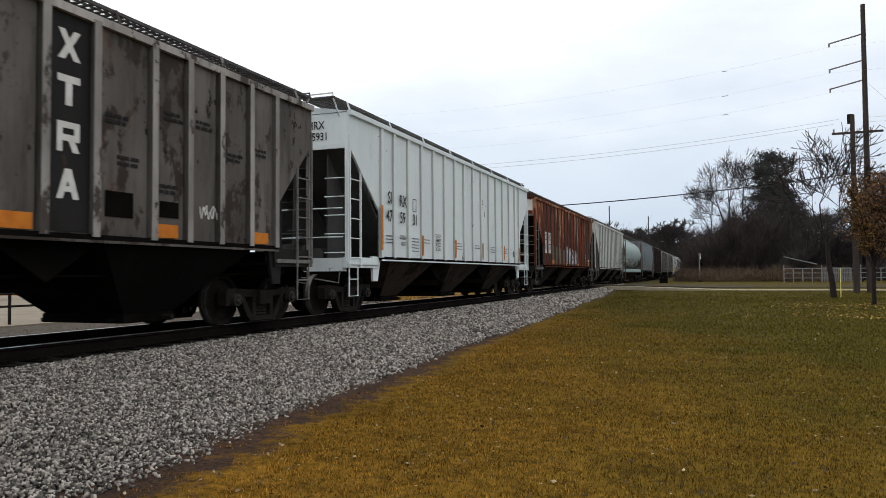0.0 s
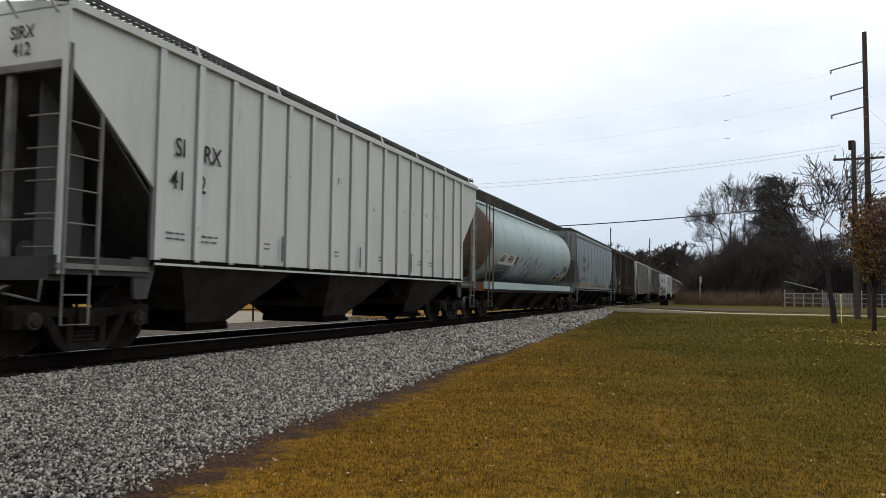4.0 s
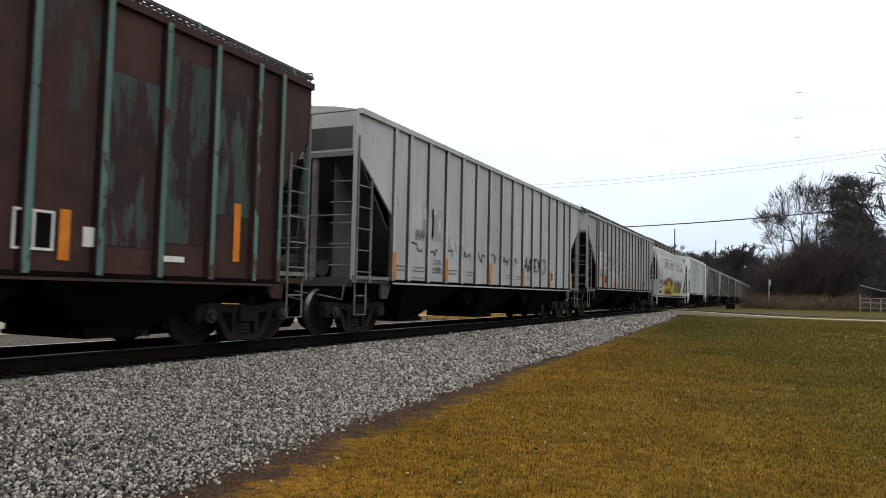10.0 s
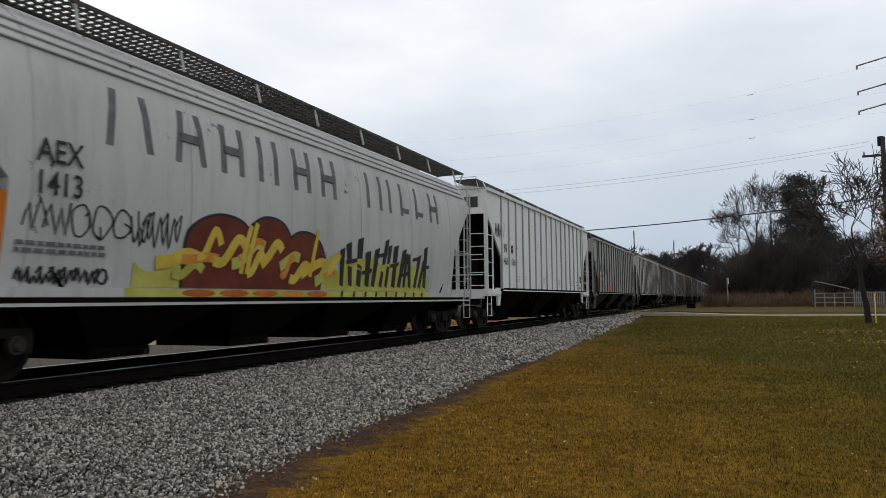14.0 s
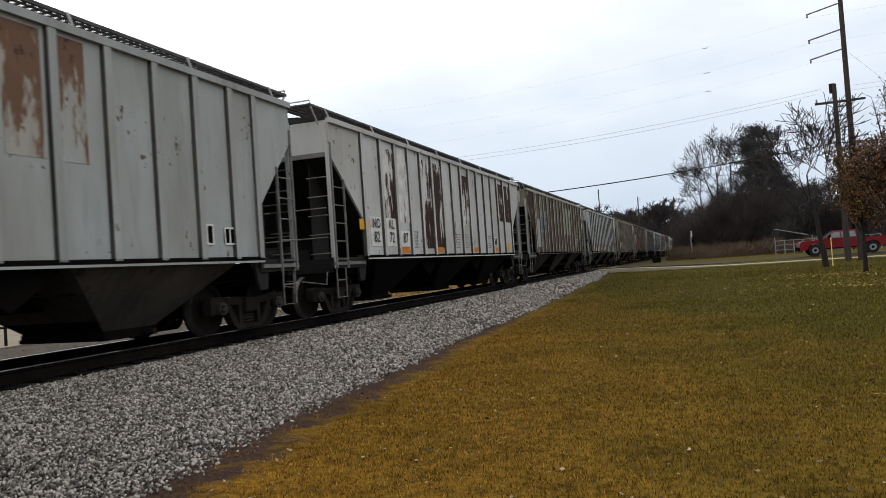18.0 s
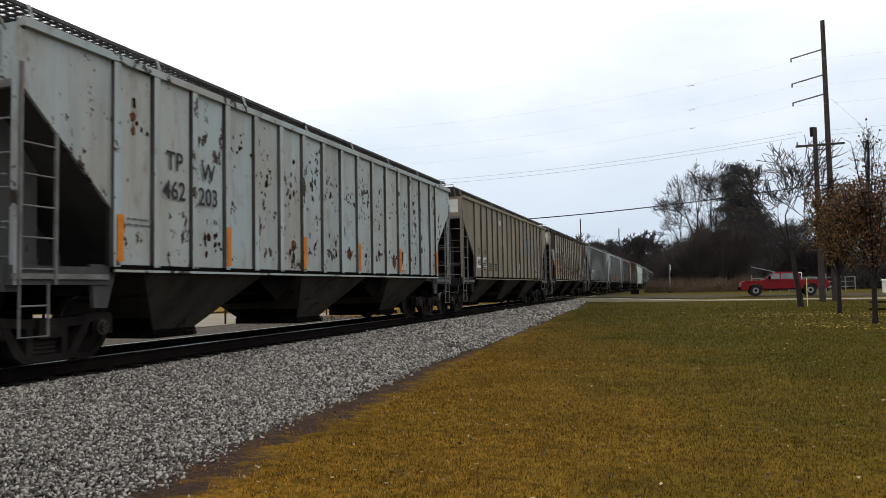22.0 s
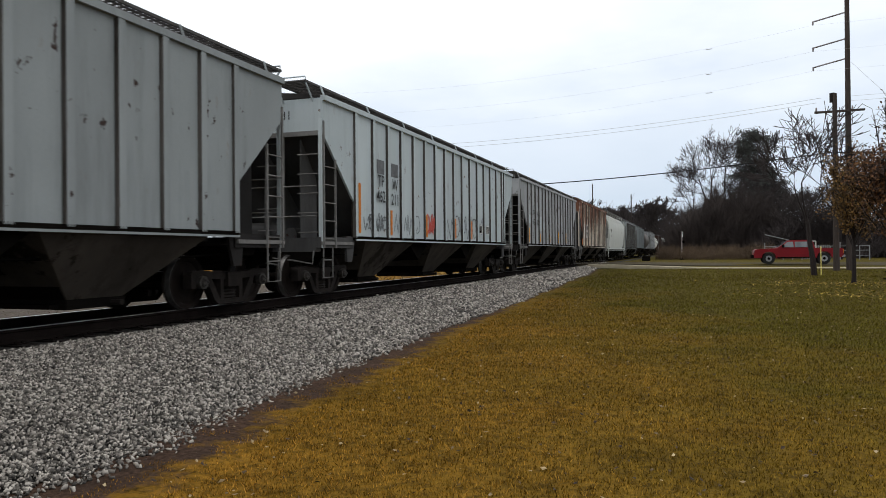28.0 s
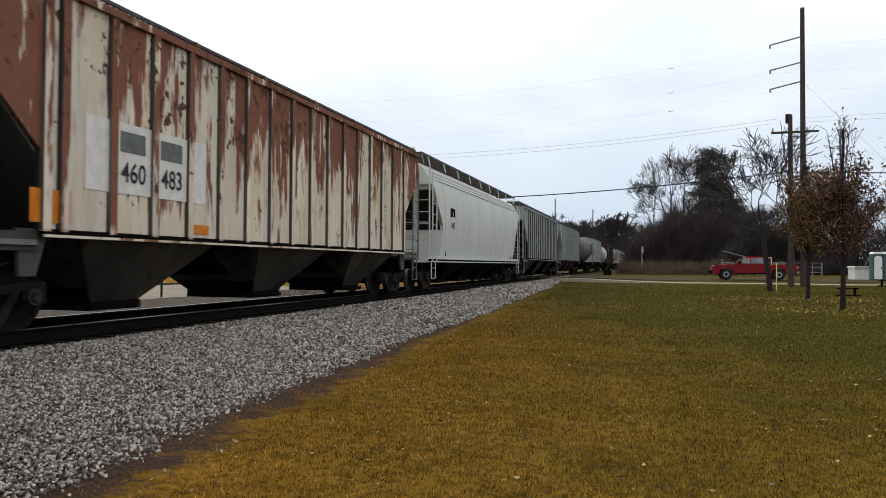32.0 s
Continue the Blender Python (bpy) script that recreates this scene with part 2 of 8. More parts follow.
def leafy(name, a, b, c3):
    m, n, l, p = mat(name)
    g = n.new("ShaderNodeNewGeometry")
    r = n.new("ShaderNodeValToRGB")
    r.color_ramp.elements[0].color, r.color_ramp.elements[1].color = rgb(a), rgb(b)
    e = r.color_ramp.elements.new(0.5)
    e.color = rgb(c3)
    l.new(g.outputs["Random Per Island"], r.inputs[0])
    l.new(r.outputs[0], p.inputs["Base Color"])
    p.inputs["Roughness"].default_value = 0.8
    return m


M_PEAR = leafy("autumn_leaves", (0.024, 0.015, 0.006), (0.22, 0.115, 0.018), (0.095, 0.050, 0.010))
M_PEARD = leafy("dark_autumn_leaves", (0.018, 0.009, 0.006), (0.17, 0.070, 0.016), (0.065, 0.028, 0.009))
M_LITTER = leafy("leaf_litter", (0.014, 0.008, 0.005), (0.44, 0.34, 0.19), (0.045, 0.022, 0.009))
M_GOLD = leafy("yellow_litter", (0.16, 0.10, 0.015), (0.46, 0.34, 0.06), (0.28, 0.19, 0.03))
M_STONE = leafy("crushed_stone", (0.014, 0.012, 0.010), (0.47, 0.43, 0.38), (0.135, 0.120, 0.103))


def lawn_tone(n, l, v):
    """Straw-brown towards the track, darker and greener away from it."""
    s = n.new("ShaderNodeSeparateXYZ")
    l.new(v, s.inputs[0])
    # x term: greener grass, plus the lens's darkening to the right painted in
    d = mathn(n, l, "ADD", mathn(n, l, "MULTIPLY", s.outputs["X"], 0.088), mathn(n, l, "MULTIPLY", s.outputs["Y"], 0.027))
    patch = noise_tex(n, l, v, 0.30, 6, (1, 1, 1), 0.62)
    g = ramp(n, l, mathn(n, l, "ADD", d, mathn(n, l, "MULTIPLY", patch, 1.1)), 0.20, 1.12)
    c = mixc(n, l, g, (0.268, 0.138, 0.017), (0.070, 0.061, 0.0065))
    dark = ramp(n, l, noise_tex(n, l, v, 1.1, 5, (1, 1, 1), 0.7), 0.45, 0.72)
    return mixc(n, l, mathn(n, l, "MULTIPLY", dark, 0.6), c, (0.034, 0.020, 0.002))


def blade_material():
    m, n, l, p = mat("grass_blades")
    c = lawn_tone(n, l, coords(n, l))
    g = n.new("ShaderNodeNewGeometry")
    r = n.new("ShaderNodeValToRGB")
    r.color_ramp.elements[0].color, r.color_ramp.elements[1].color = (0.24, 0.23, 0.22, 1), (2.6, 2.55, 3.6, 1)
    r.color_ramp.elements.new(0.62).color = (1.0, 1.0, 1.0, 1)
    l.new(g.outputs["Random Per Island"], r.inputs[0])
    x = n.new("ShaderNodeMix")
    x.data_type, x.blend_type = "RGBA", "MULTIPLY"
    x.inputs["Factor"].default_value = 1.0
    l.new(c, x.inputs[6])
    l.new(r.outputs[0], x.inputs[7])
    l.new(x.outputs[2], p.inputs["Base Color"])
    p.inputs["Roughness"].default_value = 0.9
    p.inputs["Specular IOR Level"].default_value = 0.04
    return m


M_BLADE = blade_material()


def lawn_material(name="lawn", soil=False):
    """Mown lawn; with soil, bare dirt that thins out across the strip's own u."""
    m, n, l, p = mat(name)
    v = coords(n, l)
    c = lawn_tone(n, l, v)
    tuft = noise_tex(n, l, v, 7.0, 6, (1, 1, 1), 0.75)
    c = mixc(n, l, ramp(n, l, tuft, 0.42, 0.68), c, (0.020, 0.013, 0.002))
    straw = noise_tex(n, l, v, 38.0, 3)
    c = mixc(n, l, mathn(n, l, "MULTIPLY", ramp(n, l, straw, 0.5, 0.8), 0.55), c, (0.22, 0.13, 0.022))
    if soil:
        uv = n.new("ShaderNodeUVMap")
        uv.uv_map = "across"
        su = n.new("ShaderNodeSeparateXYZ")
        l.new(uv.outputs[0], su.inputs[0])
        rag = mathn(n, l, "ADD", mathn(n, l, "MULTIPLY", noise_tex(n, l, v, 2.2, 6, (1, 1, 1), 0.72), 1.5), su.outputs["X"])
        dirt = mixc(n, l, ramp(n, l, noise_tex(n, l, v, 26.0, 4), 0.3, 0.7), (0.020, 0.0120, 0.0085), (0.105, 0.064, 0.045))
        dirt = mixc(n, l, mathn(n, l, "MULTIPLY", ramp(n, l, noise_tex(n, l, v, 1.6, 4), 0.4, 0.7), 0.6), dirt, (0.030, 0.021, 0.016))
        c = mixc(n, l, ramp(n, l, rag, 1.22, 1.46), dirt, c)
    l.new(c, p.inputs["Base Color"])
    p.inputs["Roughness"].default_value = 0.95
    p.inputs["Specular IOR Level"].default_value = 0.05
    bumped(n, l, p, tuft, 0.8, 0.05)
    return m


M_LADDER = surface("ladder_steel", (0.075, 0.072, 0.068), (0.19, 0.185, 0.178), 3.0, 0.7, 0, 0.2, 20.0)
# near-black backing beside the posts; the recess's shade is in this colour
M_SEAM = surface("seam_shade_tone", (0.010, 0.009, 0.008), (0.030, 0.024, 0.020), 3.0, 0.95, 0, 0.3, 30.0, (1, 3, 0.5), spec=0.03)
# darker tone for post flanks: their shaded side put into the colour
M_FLANK = surface("post_flank_shade", (0.030, 0.027, 0.024), (0.150, 0.140, 0.128), 2.0, 0.9, 0, 0.3, 14.0, (1, 1, 0.25), spec=0.05)
M_LAWN = lawn_material()
M_DIRT = lawn_material("bare_dirt_edge", True)


# ---- mesh helpers ----
class Geo:
    """Collects faces for one mesh."""

    def __init__(self):
        self.v, self.f, self.round = [], [], False

    def add(self, vs, fs):
        o = len(self.v)
        self.v += [tuple(p) for p in vs]
        self.f += [tuple(i + o for i in f) for f in fs]
        return self

    def box(self, x0, x1, y0, y1, z0, z1):
        vs = [(x, y, z) for z in (z0, z1) for y in (y0, y1) for x in (x0, x1)]
        return self.add(vs, [(0, 2, 3, 1), (4, 5, 7, 6), (0, 1, 5, 4), (2, 6, 7, 3), (0, 4, 6, 2), (1, 3, 7, 5)])

    def prism(self, poly, axis, a, b):
        """A flat outline drawn out along x ("x": outline in y, z), y (x, z) or z (x, y)."""
        n = len(poly)
        put = {"x": lambda p, q: (q, p[0], p[1]), "y": lambda p, q: (p[0], q, p[1]), "z": lambda p, q: (p[0], p[1], q)}[axis]
        vs = [put(p, a) for p in poly] + [put(p, b) for p in poly]
        fs = [tuple(range(n)), tuple(range(2 * n - 1, n - 1, -1))]
        fs += [(i, i + n, (i + 1) % n + n, (i + 1) % n) for i in range(n)]
        return self.add(vs, fs)

    def tube(self, p0, p1, r0, r1=None, n=6, caps=True):
        p0, p1 = Vector(p0), Vector(p1)
        r1 = r0 if r1 is None else r1
        d = (p1 - p0).normalized()
        u = d.orthogonal().normalized()
        w = d.cross(u)
        ring = [(math.cos(2 * math.pi * k / n), math.sin(2 * math.pi * k / n)) for k in range(n)]
        vs = [p + (u * c + w * s) * r for p, r in ((p0, r0), (p1, r1)) for c, s in ring]
        fs = [(k, (k + 1) % n, n + (k + 1) % n, n + k) for k in range(n)]
        if caps:
            fs += [tuple(range(n - 1, -1, -1)), tuple(range(n, 2 * n))]
        self.round = True
        return self.add(vs, fs)

    def path(self, pts, r, n=6):
        """One continuous round bar through the points."""
        pts = [Vector(p) for p in pts]
        rings = []
        u = (pts[1] - pts[0]).orthogonal().normalized()
        for k, p in enumerate(pts):
            d = (pts[min(k + 1, len(pts) - 1)] - pts[max(k - 1, 0)]).normalized()
            u = (u - d * u.dot(d)).normalized()
            w = d.cross(u)
            rings.append([p + (u * math.cos(2 * math.pi * j / n) + w * math.sin(2 * math.pi * j / n)) * r for j in range(n)])
        return self.loft(rings)

    def loft(self, rings, closed=True, caps=True):
        n = len(rings[0])
        vs = [p for ring in rings for p in ring]
        fs = []
        for i in range(len(rings) - 1):
            for k in range(n if closed else n - 1):
                fs.append((i * n + k, i * n + (k + 1) % n, (i + 1) * n + (k + 1) % n, (i + 1) * n + k))
        if caps:
            fs += [tuple(range(n - 1, -1, -1)), tuple(range((len(rings) - 1) * n, len(rings) * n))]
        self.round = True
        return self.add(vs, fs)

    def mesh(self, name, m):
        me = bpy.data.meshes.new(name)
        me.from_pydata(self.v, [], self.f)
        me.materials.append(m)
        b = bmesh.new()
        b.from_mesh(me)
        bmesh.ops.recalc_face_normals(b, faces=b.faces)
        b.to_mesh(me)
        b.free()
        if self.round:
            me.shade_smooth()
            me.set_sharp_from_angle(angle=radians(38))
        return me


def part(name, geo, m, parent, label=""):
    """One mesh object under a thing or under a part. geo: a Geo or a ready mesh."""
    me = geo.mesh(name, m) if isinstance(geo, Geo) else geo
    ob = new(name, me)
    ob.parent = parent
    if label:
        ob["label"] = label
    return ob


def thing(name, label, category, at=None, group="", kind=""):
    ob = tagged(new(name), label, category, group, kind)
    ob.matrix_basis = at or Matrix()
    return ob


def solid(name, geo, m, label, category, kind="", group=""):
    return tagged(new(name, geo.mesh(name, m)), label, category, group, kind)


LETTERS = {}


def letters(text, size, where, m, stretch=1.0):
    """Lettering as a flat mesh. where: function from (across, up) to a place."""
    key = text
    if key not in LETTERS:
        cu = bpy.data.curves.new("lettering", "FONT")
        cu.body, cu.size, cu.align_x, cu.align_y = text, 1.0, "CENTER", "CENTER"
        cu.resolution_u = 3
        cu.offset = 0.012
        ob = bpy.data.objects.new("lettering", cu)
        me = bpy.data.meshes.new_from_object(ob)
        LETTERS[key] = ([tuple(q.co) for q in me.vertices], [tuple(f.vertices) for f in me.polygons])
        bpy.data.objects.remove(ob)
        bpy.data.meshes.remove(me)
    vs, fs = LETTERS[key]
    g = Geo()
    g.add([where(x * size * stretch, y * size) for x, y, z in vs], fs)
    me = bpy.data.meshes.new("lettering")
    me.from_pydata(g.v, [], g.f)
    me.materials.append(m)
    return me


# ---- ground ----
TRACK_X, RAIL_Z = -9.15, 0.71
HEIGHTS = ((-400, 0.0), (25, 0.0), (30, 0.05), (36, 0.12), (45, 0.20), (50, 0.38), (53, 0.45), (57, 0.57), (62, 0.60), (90, 0.55), (3000, 0.5))


def ground_z(y):
    return float(np.interp(y, [h[0] for h in HEIGHTS], [h[1] for h in HEIGHTS]))


def ground_sheet():
    xs = [-2500, -600, -200, -90, -40, -25, -18, -14, -11, -8, -6] + [-5 + 0.5 * k for k in range(40)] + [16, 20, 30, 45, 90, 200, 600, 2500]
    ys = [-2500, -400, -100, -40, -15, -5] + [0.5 * k for k in range(60)] + [30 + k for k in range(40)] + [72, 76, 82, 90, 110, 150, 250, 600, 2500]
    g = Geo()
    vs = []
    for y in ys:
        for x in xs:
            bump = 0.03 * noise.noise(Vector((x * 0.35, y * 0.35, 0))) if -5 < x < 15 and 0 < y < 60 else 0
            vs.append((x, y, ground_z(y) + bump))
    n = len(xs)
    g.add(vs, [(j * n + i, j * n + i + 1, (j + 1) * n + i + 1, (j + 1) * n + i) for j in range(len(ys) - 1) for i in range(n - 1)])
    g.round = True
    return solid("ground", g, M_LAWN, "mown lawn, straw-brown near the track and olive green beyond", "lawn", "structure")


ground_sheet()


def foot_x(y):
    """Where the crushed stone ends on the lawn."""
    return float(np.interp(y, (4, 8, 12, 15, 24, 36, 60), (-4.5, -4.75, -5.1, -5.3, -5.6, -6.1, -6.6))) + 0.16 * noise.noise(Vector((1.7, y * 0.45, 0))) + 0.10 * noise.noise(Vector((4.1, y * 1.7, 0)))


def bed_z(x, y):
    """Height of the stone slope on the lawn's side."""
    f = foot_x(y)
    k = min(1.0, max(0.0, (f - x) / (f + 7.45)))
    top = 0.50
    return ground_z(y) * (1 - k) + top * k + 0.07 * math.sin(math.pi * k) + 0.02 * noise.noise(Vector((x * 1.3, y * 1.3, 3)))


def ballast_bed():
    g = Geo()
    ys = [-40, -20, -10, -4] + [0.4 * k for k in range(160)] + [66, 70, 80, 100, 140, 200, 300, 420]
    cols = [0, 0.12, 0.25, 0.4, 0.55, 0.7, 0.85, 1.0]
    vs = []
    for y in ys:
        f = foot_x(y)
        for k in cols:
            x = f + (-7.45 - f) * k
            vs.append((x, y, bed_z(x, y) + (0.012 if k else -0.03)))
        vs += [(-7.9, y, 0.49), (-10.4, y, 0.49), (-10.9, y, 0.46), (-12.4, y, max(0.12, ground_z(y) + 0.01)), (-13.2, y, ground_z(y) - 0.03)]
    n = len(cols) + 5
    g.add(vs, [(j * n + i, j * n + i + 1, (j + 1) * n + i + 1, (j + 1) * n + i) for j in range(len(ys) - 1) for i in range(n - 1)])
    g.round = True
    return solid("ballast_bed", g, M_BALLAST, "bank of pale grey crushed stone under the track", "ballast", "structure")


ballast_bed()


def dirt_strip():
    g = Geo()
    ys = [-20, -8, -3] + [0.3 * k for k in range(150)] + [50, 60]
    vs = []
    for y in ys:
        f = foot_x(y) + 0.3
        w = 0.72 + 0.30 * noise.noise(Vector((9.2, y * 0.6, 0))) + 0.22 * noise.noise(Vector((2.2, y * 2.6, 0)))
        w *= 1.0 if y < 10 else max(0.3, 1 - (y - 10) / 18)
        for k in (0, 0.25, 0.5, 0.75, 1):
            x = f - 0.45 + (w * 1.5 + 0.35) * k
            bump = 0.03 * noise.noise(Vector((x * 0.35, y * 0.35, 0))) if -5 < x < 15 and 0 < y < 60 else 0
            vs.append((x, y, ground_z(y) + bump + (0.010 if k < 1 else -0.03)))
    g.add(vs, [(j * 5 + i, j * 5 + i + 1, (j + 1) * 5 + i + 1, (j + 1) * 5 + i) for j in range(len(ys) - 1) for i in range(4)])
    g.round = True
    ob = solid("dirt_strip", g, M_DIRT, "strip of bare reddish-brown dirt along the stone bank", "dirt", "structure")
    uv = ob.data.uv_layers.new(name="across")
    for lp in ob.data.loops:
        uv.data[lp.index].uv = ((lp.vertex_index % 5) / 4, 0.5)
    return ob


dirt_strip()


def stones():
    """Single stones lying on the bank, one mesh."""
    rng = np.random.default_rng(5)
    pts, sizes = [], []
    for y0, y1, dens, size in ((2.5, 6.5, 2100, 0.0175), (6.5, 10, 1500, 0.0215), (10, 17, 800, 0.029), (17, 30, 330, 0.042), (30, 62, 85, 0.070)):
        n = int((y1 - y0) * 3.6 * dens)
        y = rng.uniform(y0, y1, n)
        u = rng.uniform(-0.12, 1.13, n)
        for a, k in zip(y, u):
            if k < 0.0 and rng.random() < 0.6 + 3.2 * -k:
                continue
            f = foot_x(a)
            x = f + (-7.45 - f) * k
            z = bed_z(x, a) + 0.014 + 0.012 * rng.random() if k > 0 else ground_z(a) + 0.02
            pts.append((x, a, z))
            sizes.append(size * (0.55 + 0.9 * rng.random()))
    for _ in range(9000):
        x, a = rng.uniform(-13.6, -10.45), rng.uniform(-2, 46)
        pts.append((x, a, float(np.interp(x, (-13.2, -12.4, -10.9, -10.4), (0.13, max(0.13, ground_z(a) + 0.01), 0.46, 0.49))) + 0.02))
        sizes.append(0.045 * (0.5 + rng.random()))
    n = len(pts)
    cube = np.array([(x, y, z) for z in (-1, 1) for y in (-1, 1) for x in (-1, 1)], float)
    jit = cube[None] * rng.uniform(0.25, 1.2, (n, 8, 3)) * np.array((1.35, 0.95, 0.6))
    q = rng.normal(size=(n, 4))
    q /= np.linalg.norm(q, axis=1)[:, None]
    a, b, c, d = q.T
    rot = np.stack([1 - 2 * (c * c + d * d), 2 * (b * c - a * d), 2 * (b * d + a * c), 2 * (b * c + a * d), 1 - 2 * (b * b + d * d), 2 * (c * d - a * b),
                    2 * (b * d - a * c), 2 * (c * d + a * b), 1 - 2 * (b * b + c * c)], -1).reshape(n, 3, 3)
    vs = np.einsum("nij,nkj->nki", rot, jit * np.array(sizes)[:, None, None] * 0.75) + np.array(pts)[:, None, :]
    quad = np.array([(0, 2, 3, 1), (4, 5, 7, 6), (0, 1, 5, 4), (2, 6, 7, 3), (0, 4, 6, 2), (1, 3, 7, 5)])
    fs = (quad[None] + 8 * np.arange(n)[:, None, None]).reshape(-1, 4)
    me = bpy.data.meshes.new("crushed_stone")
    me.vertices.add(n * 8)
    me.vertices.foreach_set("co", vs.ravel())
    me.loops.add(fs.size)
    me.loops.foreach_set("vertex_index", fs.ravel().astype(np.int32))
    me.polygons.add(len(fs))
    me.polygons.foreach_set("loop_start", np.arange(0, fs.size, 4, dtype=np.int32))
    me.update(calc_edges=True)
    me.materials.append(M_STONE)
    return tagged(new("crushed_stone", me), "loose crushed limestone, pale grey and white lumps", "stones", kind="stuff")


stones()


def cards(name, pts, size, m, label, category, seed, flat=0.35, aspect=0.6, parent=None):
    """Many small bent leaves or blades in one mesh."""
    rng = np.random.default_rng(seed)
    n = len(pts)
    p = np.array(pts, float)
    s = size * rng.uniform(0.6, 1.3, n)
    u = rng.normal(size=(n, 3)) * (1, 1, flat)
    u /= np.linalg.norm(u, axis=1)[:, None]
    w = np.cross(u, rng.normal(size=(n, 3)) * (flat, flat, 1))
    w /= np.linalg.norm(w, axis=1)[:, None]
    k = np.cross(u, w)
    vs = np.stack([p - u * s[:, None], p + w * (s * aspect)[:, None] + k * (s * 0.2)[:, None], p + u * s[:, None], p - w * (s * aspect)[:, None] + k * (s * 0.2)[:, None]], 1)
    fs = (np.array([(0, 1, 2), (0, 2, 3)])[None] + 4 * np.arange(n)[:, None, None]).reshape(-1, 3)
    me = bpy.data.meshes.new(name)
    me.from_pydata(vs.reshape(-1, 3).tolist(), [], fs.tolist())
    me.materials.append(m)
    ob = new(name, me)
    if parent:
        ob.parent = parent
        return ob
    return tagged(ob, label, category, kind="stuff")


def grass_blades():
    """Short blades, thinning out evenly with the distance from the path."""
    rng = np.random.default_rng(8)
    vs = []
    reach = np.linspace(3.6, 51.0, 400)
    crowd = np.interp(reach, (3.6, 7, 12, 20, 30, 51), (2500, 2000, 1100, 480, 260, 170)) * np.interp(reach, (3.6, 51), (10.5, 23.0))
    heap = np.cumsum(crowd) / crowd.sum()
    n = 420000
    y = np.interp(rng.random(n), heap, reach)
    x = np.interp(y, (3.6, 51), (-5.2, -6.8)) + rng.random(n) * np.interp(y, (3.6, 51), (10.5, 23.0))
    size = np.interp(y, (4, 10, 20, 50), (1.0, 1.15, 1.45, 1.9))
    h = rng.uniform(0.012, 0.040, n) * size
    wide = 0.0042 * size * rng.uniform(0.7, 1.3, n)
    a = rng.uniform(0, 6.283, n)
    lean = rng.normal(0, 0.42, (n, 2))
    foot = np.interp(y, FEET_Y, FEET_X)
    for i in range(n):
        edge = x[i] - foot[i]
        if edge < 0.15:
            continue
        if edge < 1.3 and noise.noise(Vector((x[i] * 3.1, y[i] * 3.1, 5))) + 0.5 * noise.noise(Vector((x[i] * 9, y[i] * 9, 2))) > edge * 1.5 - 0.95:
            continue
        bump = 0.03 * noise.noise(Vector((x[i] * 0.35, y[i] * 0.35, 0))) if -5 < x[i] < 15 else 0
        z = ground_z(y[i]) + bump - 0.004
        c, q = math.cos(a[i]) * wide[i], math.sin(a[i]) * wide[i]
        vs += [(x[i] - c, y[i] - q, z), (x[i] + c, y[i] + q, z), (x[i] + lean[i, 0] * h[i], y[i] + lean[i, 1] * h[i], z + h[i])]
    me = bpy.data.meshes.new("grass")
    me.from_pydata(vs, [], [(3 * i, 3 * i + 1, 3 * i + 2) for i in range(len(vs) // 3)])
    me.materials.append(M_BLADE)
    return tagged(new("grass", me), "short dry grass blades on the lawn", "grass", kind="stuff")


FEET_Y = [0.1 * k for k in range(530)]
FEET_X = [foot_x(q) for q in FEET_Y]
grass_blades()


def scatter(n, x0, x1, y0, y1, seed, power=1.0, lift=0.02):
    rng = np.random.default_rng(seed)
    out = []
    for _ in range(n):
        y = y0 + (y1 - y0) * rng.random() ** power
        x = rng.uniform(x0, x1)
        if x > foot_x(y) + 0.2:
            out.append((x, y, ground_z(y) + lift))
    return out


cards("fallen_leaves", scatter(5200, -4.5, 14, 3.5, 45, 3, 1.5, 0.03), 0.023, M_LITTER, "fallen brown leaves scattered on the lawn", "leaves", 21, 0.3)


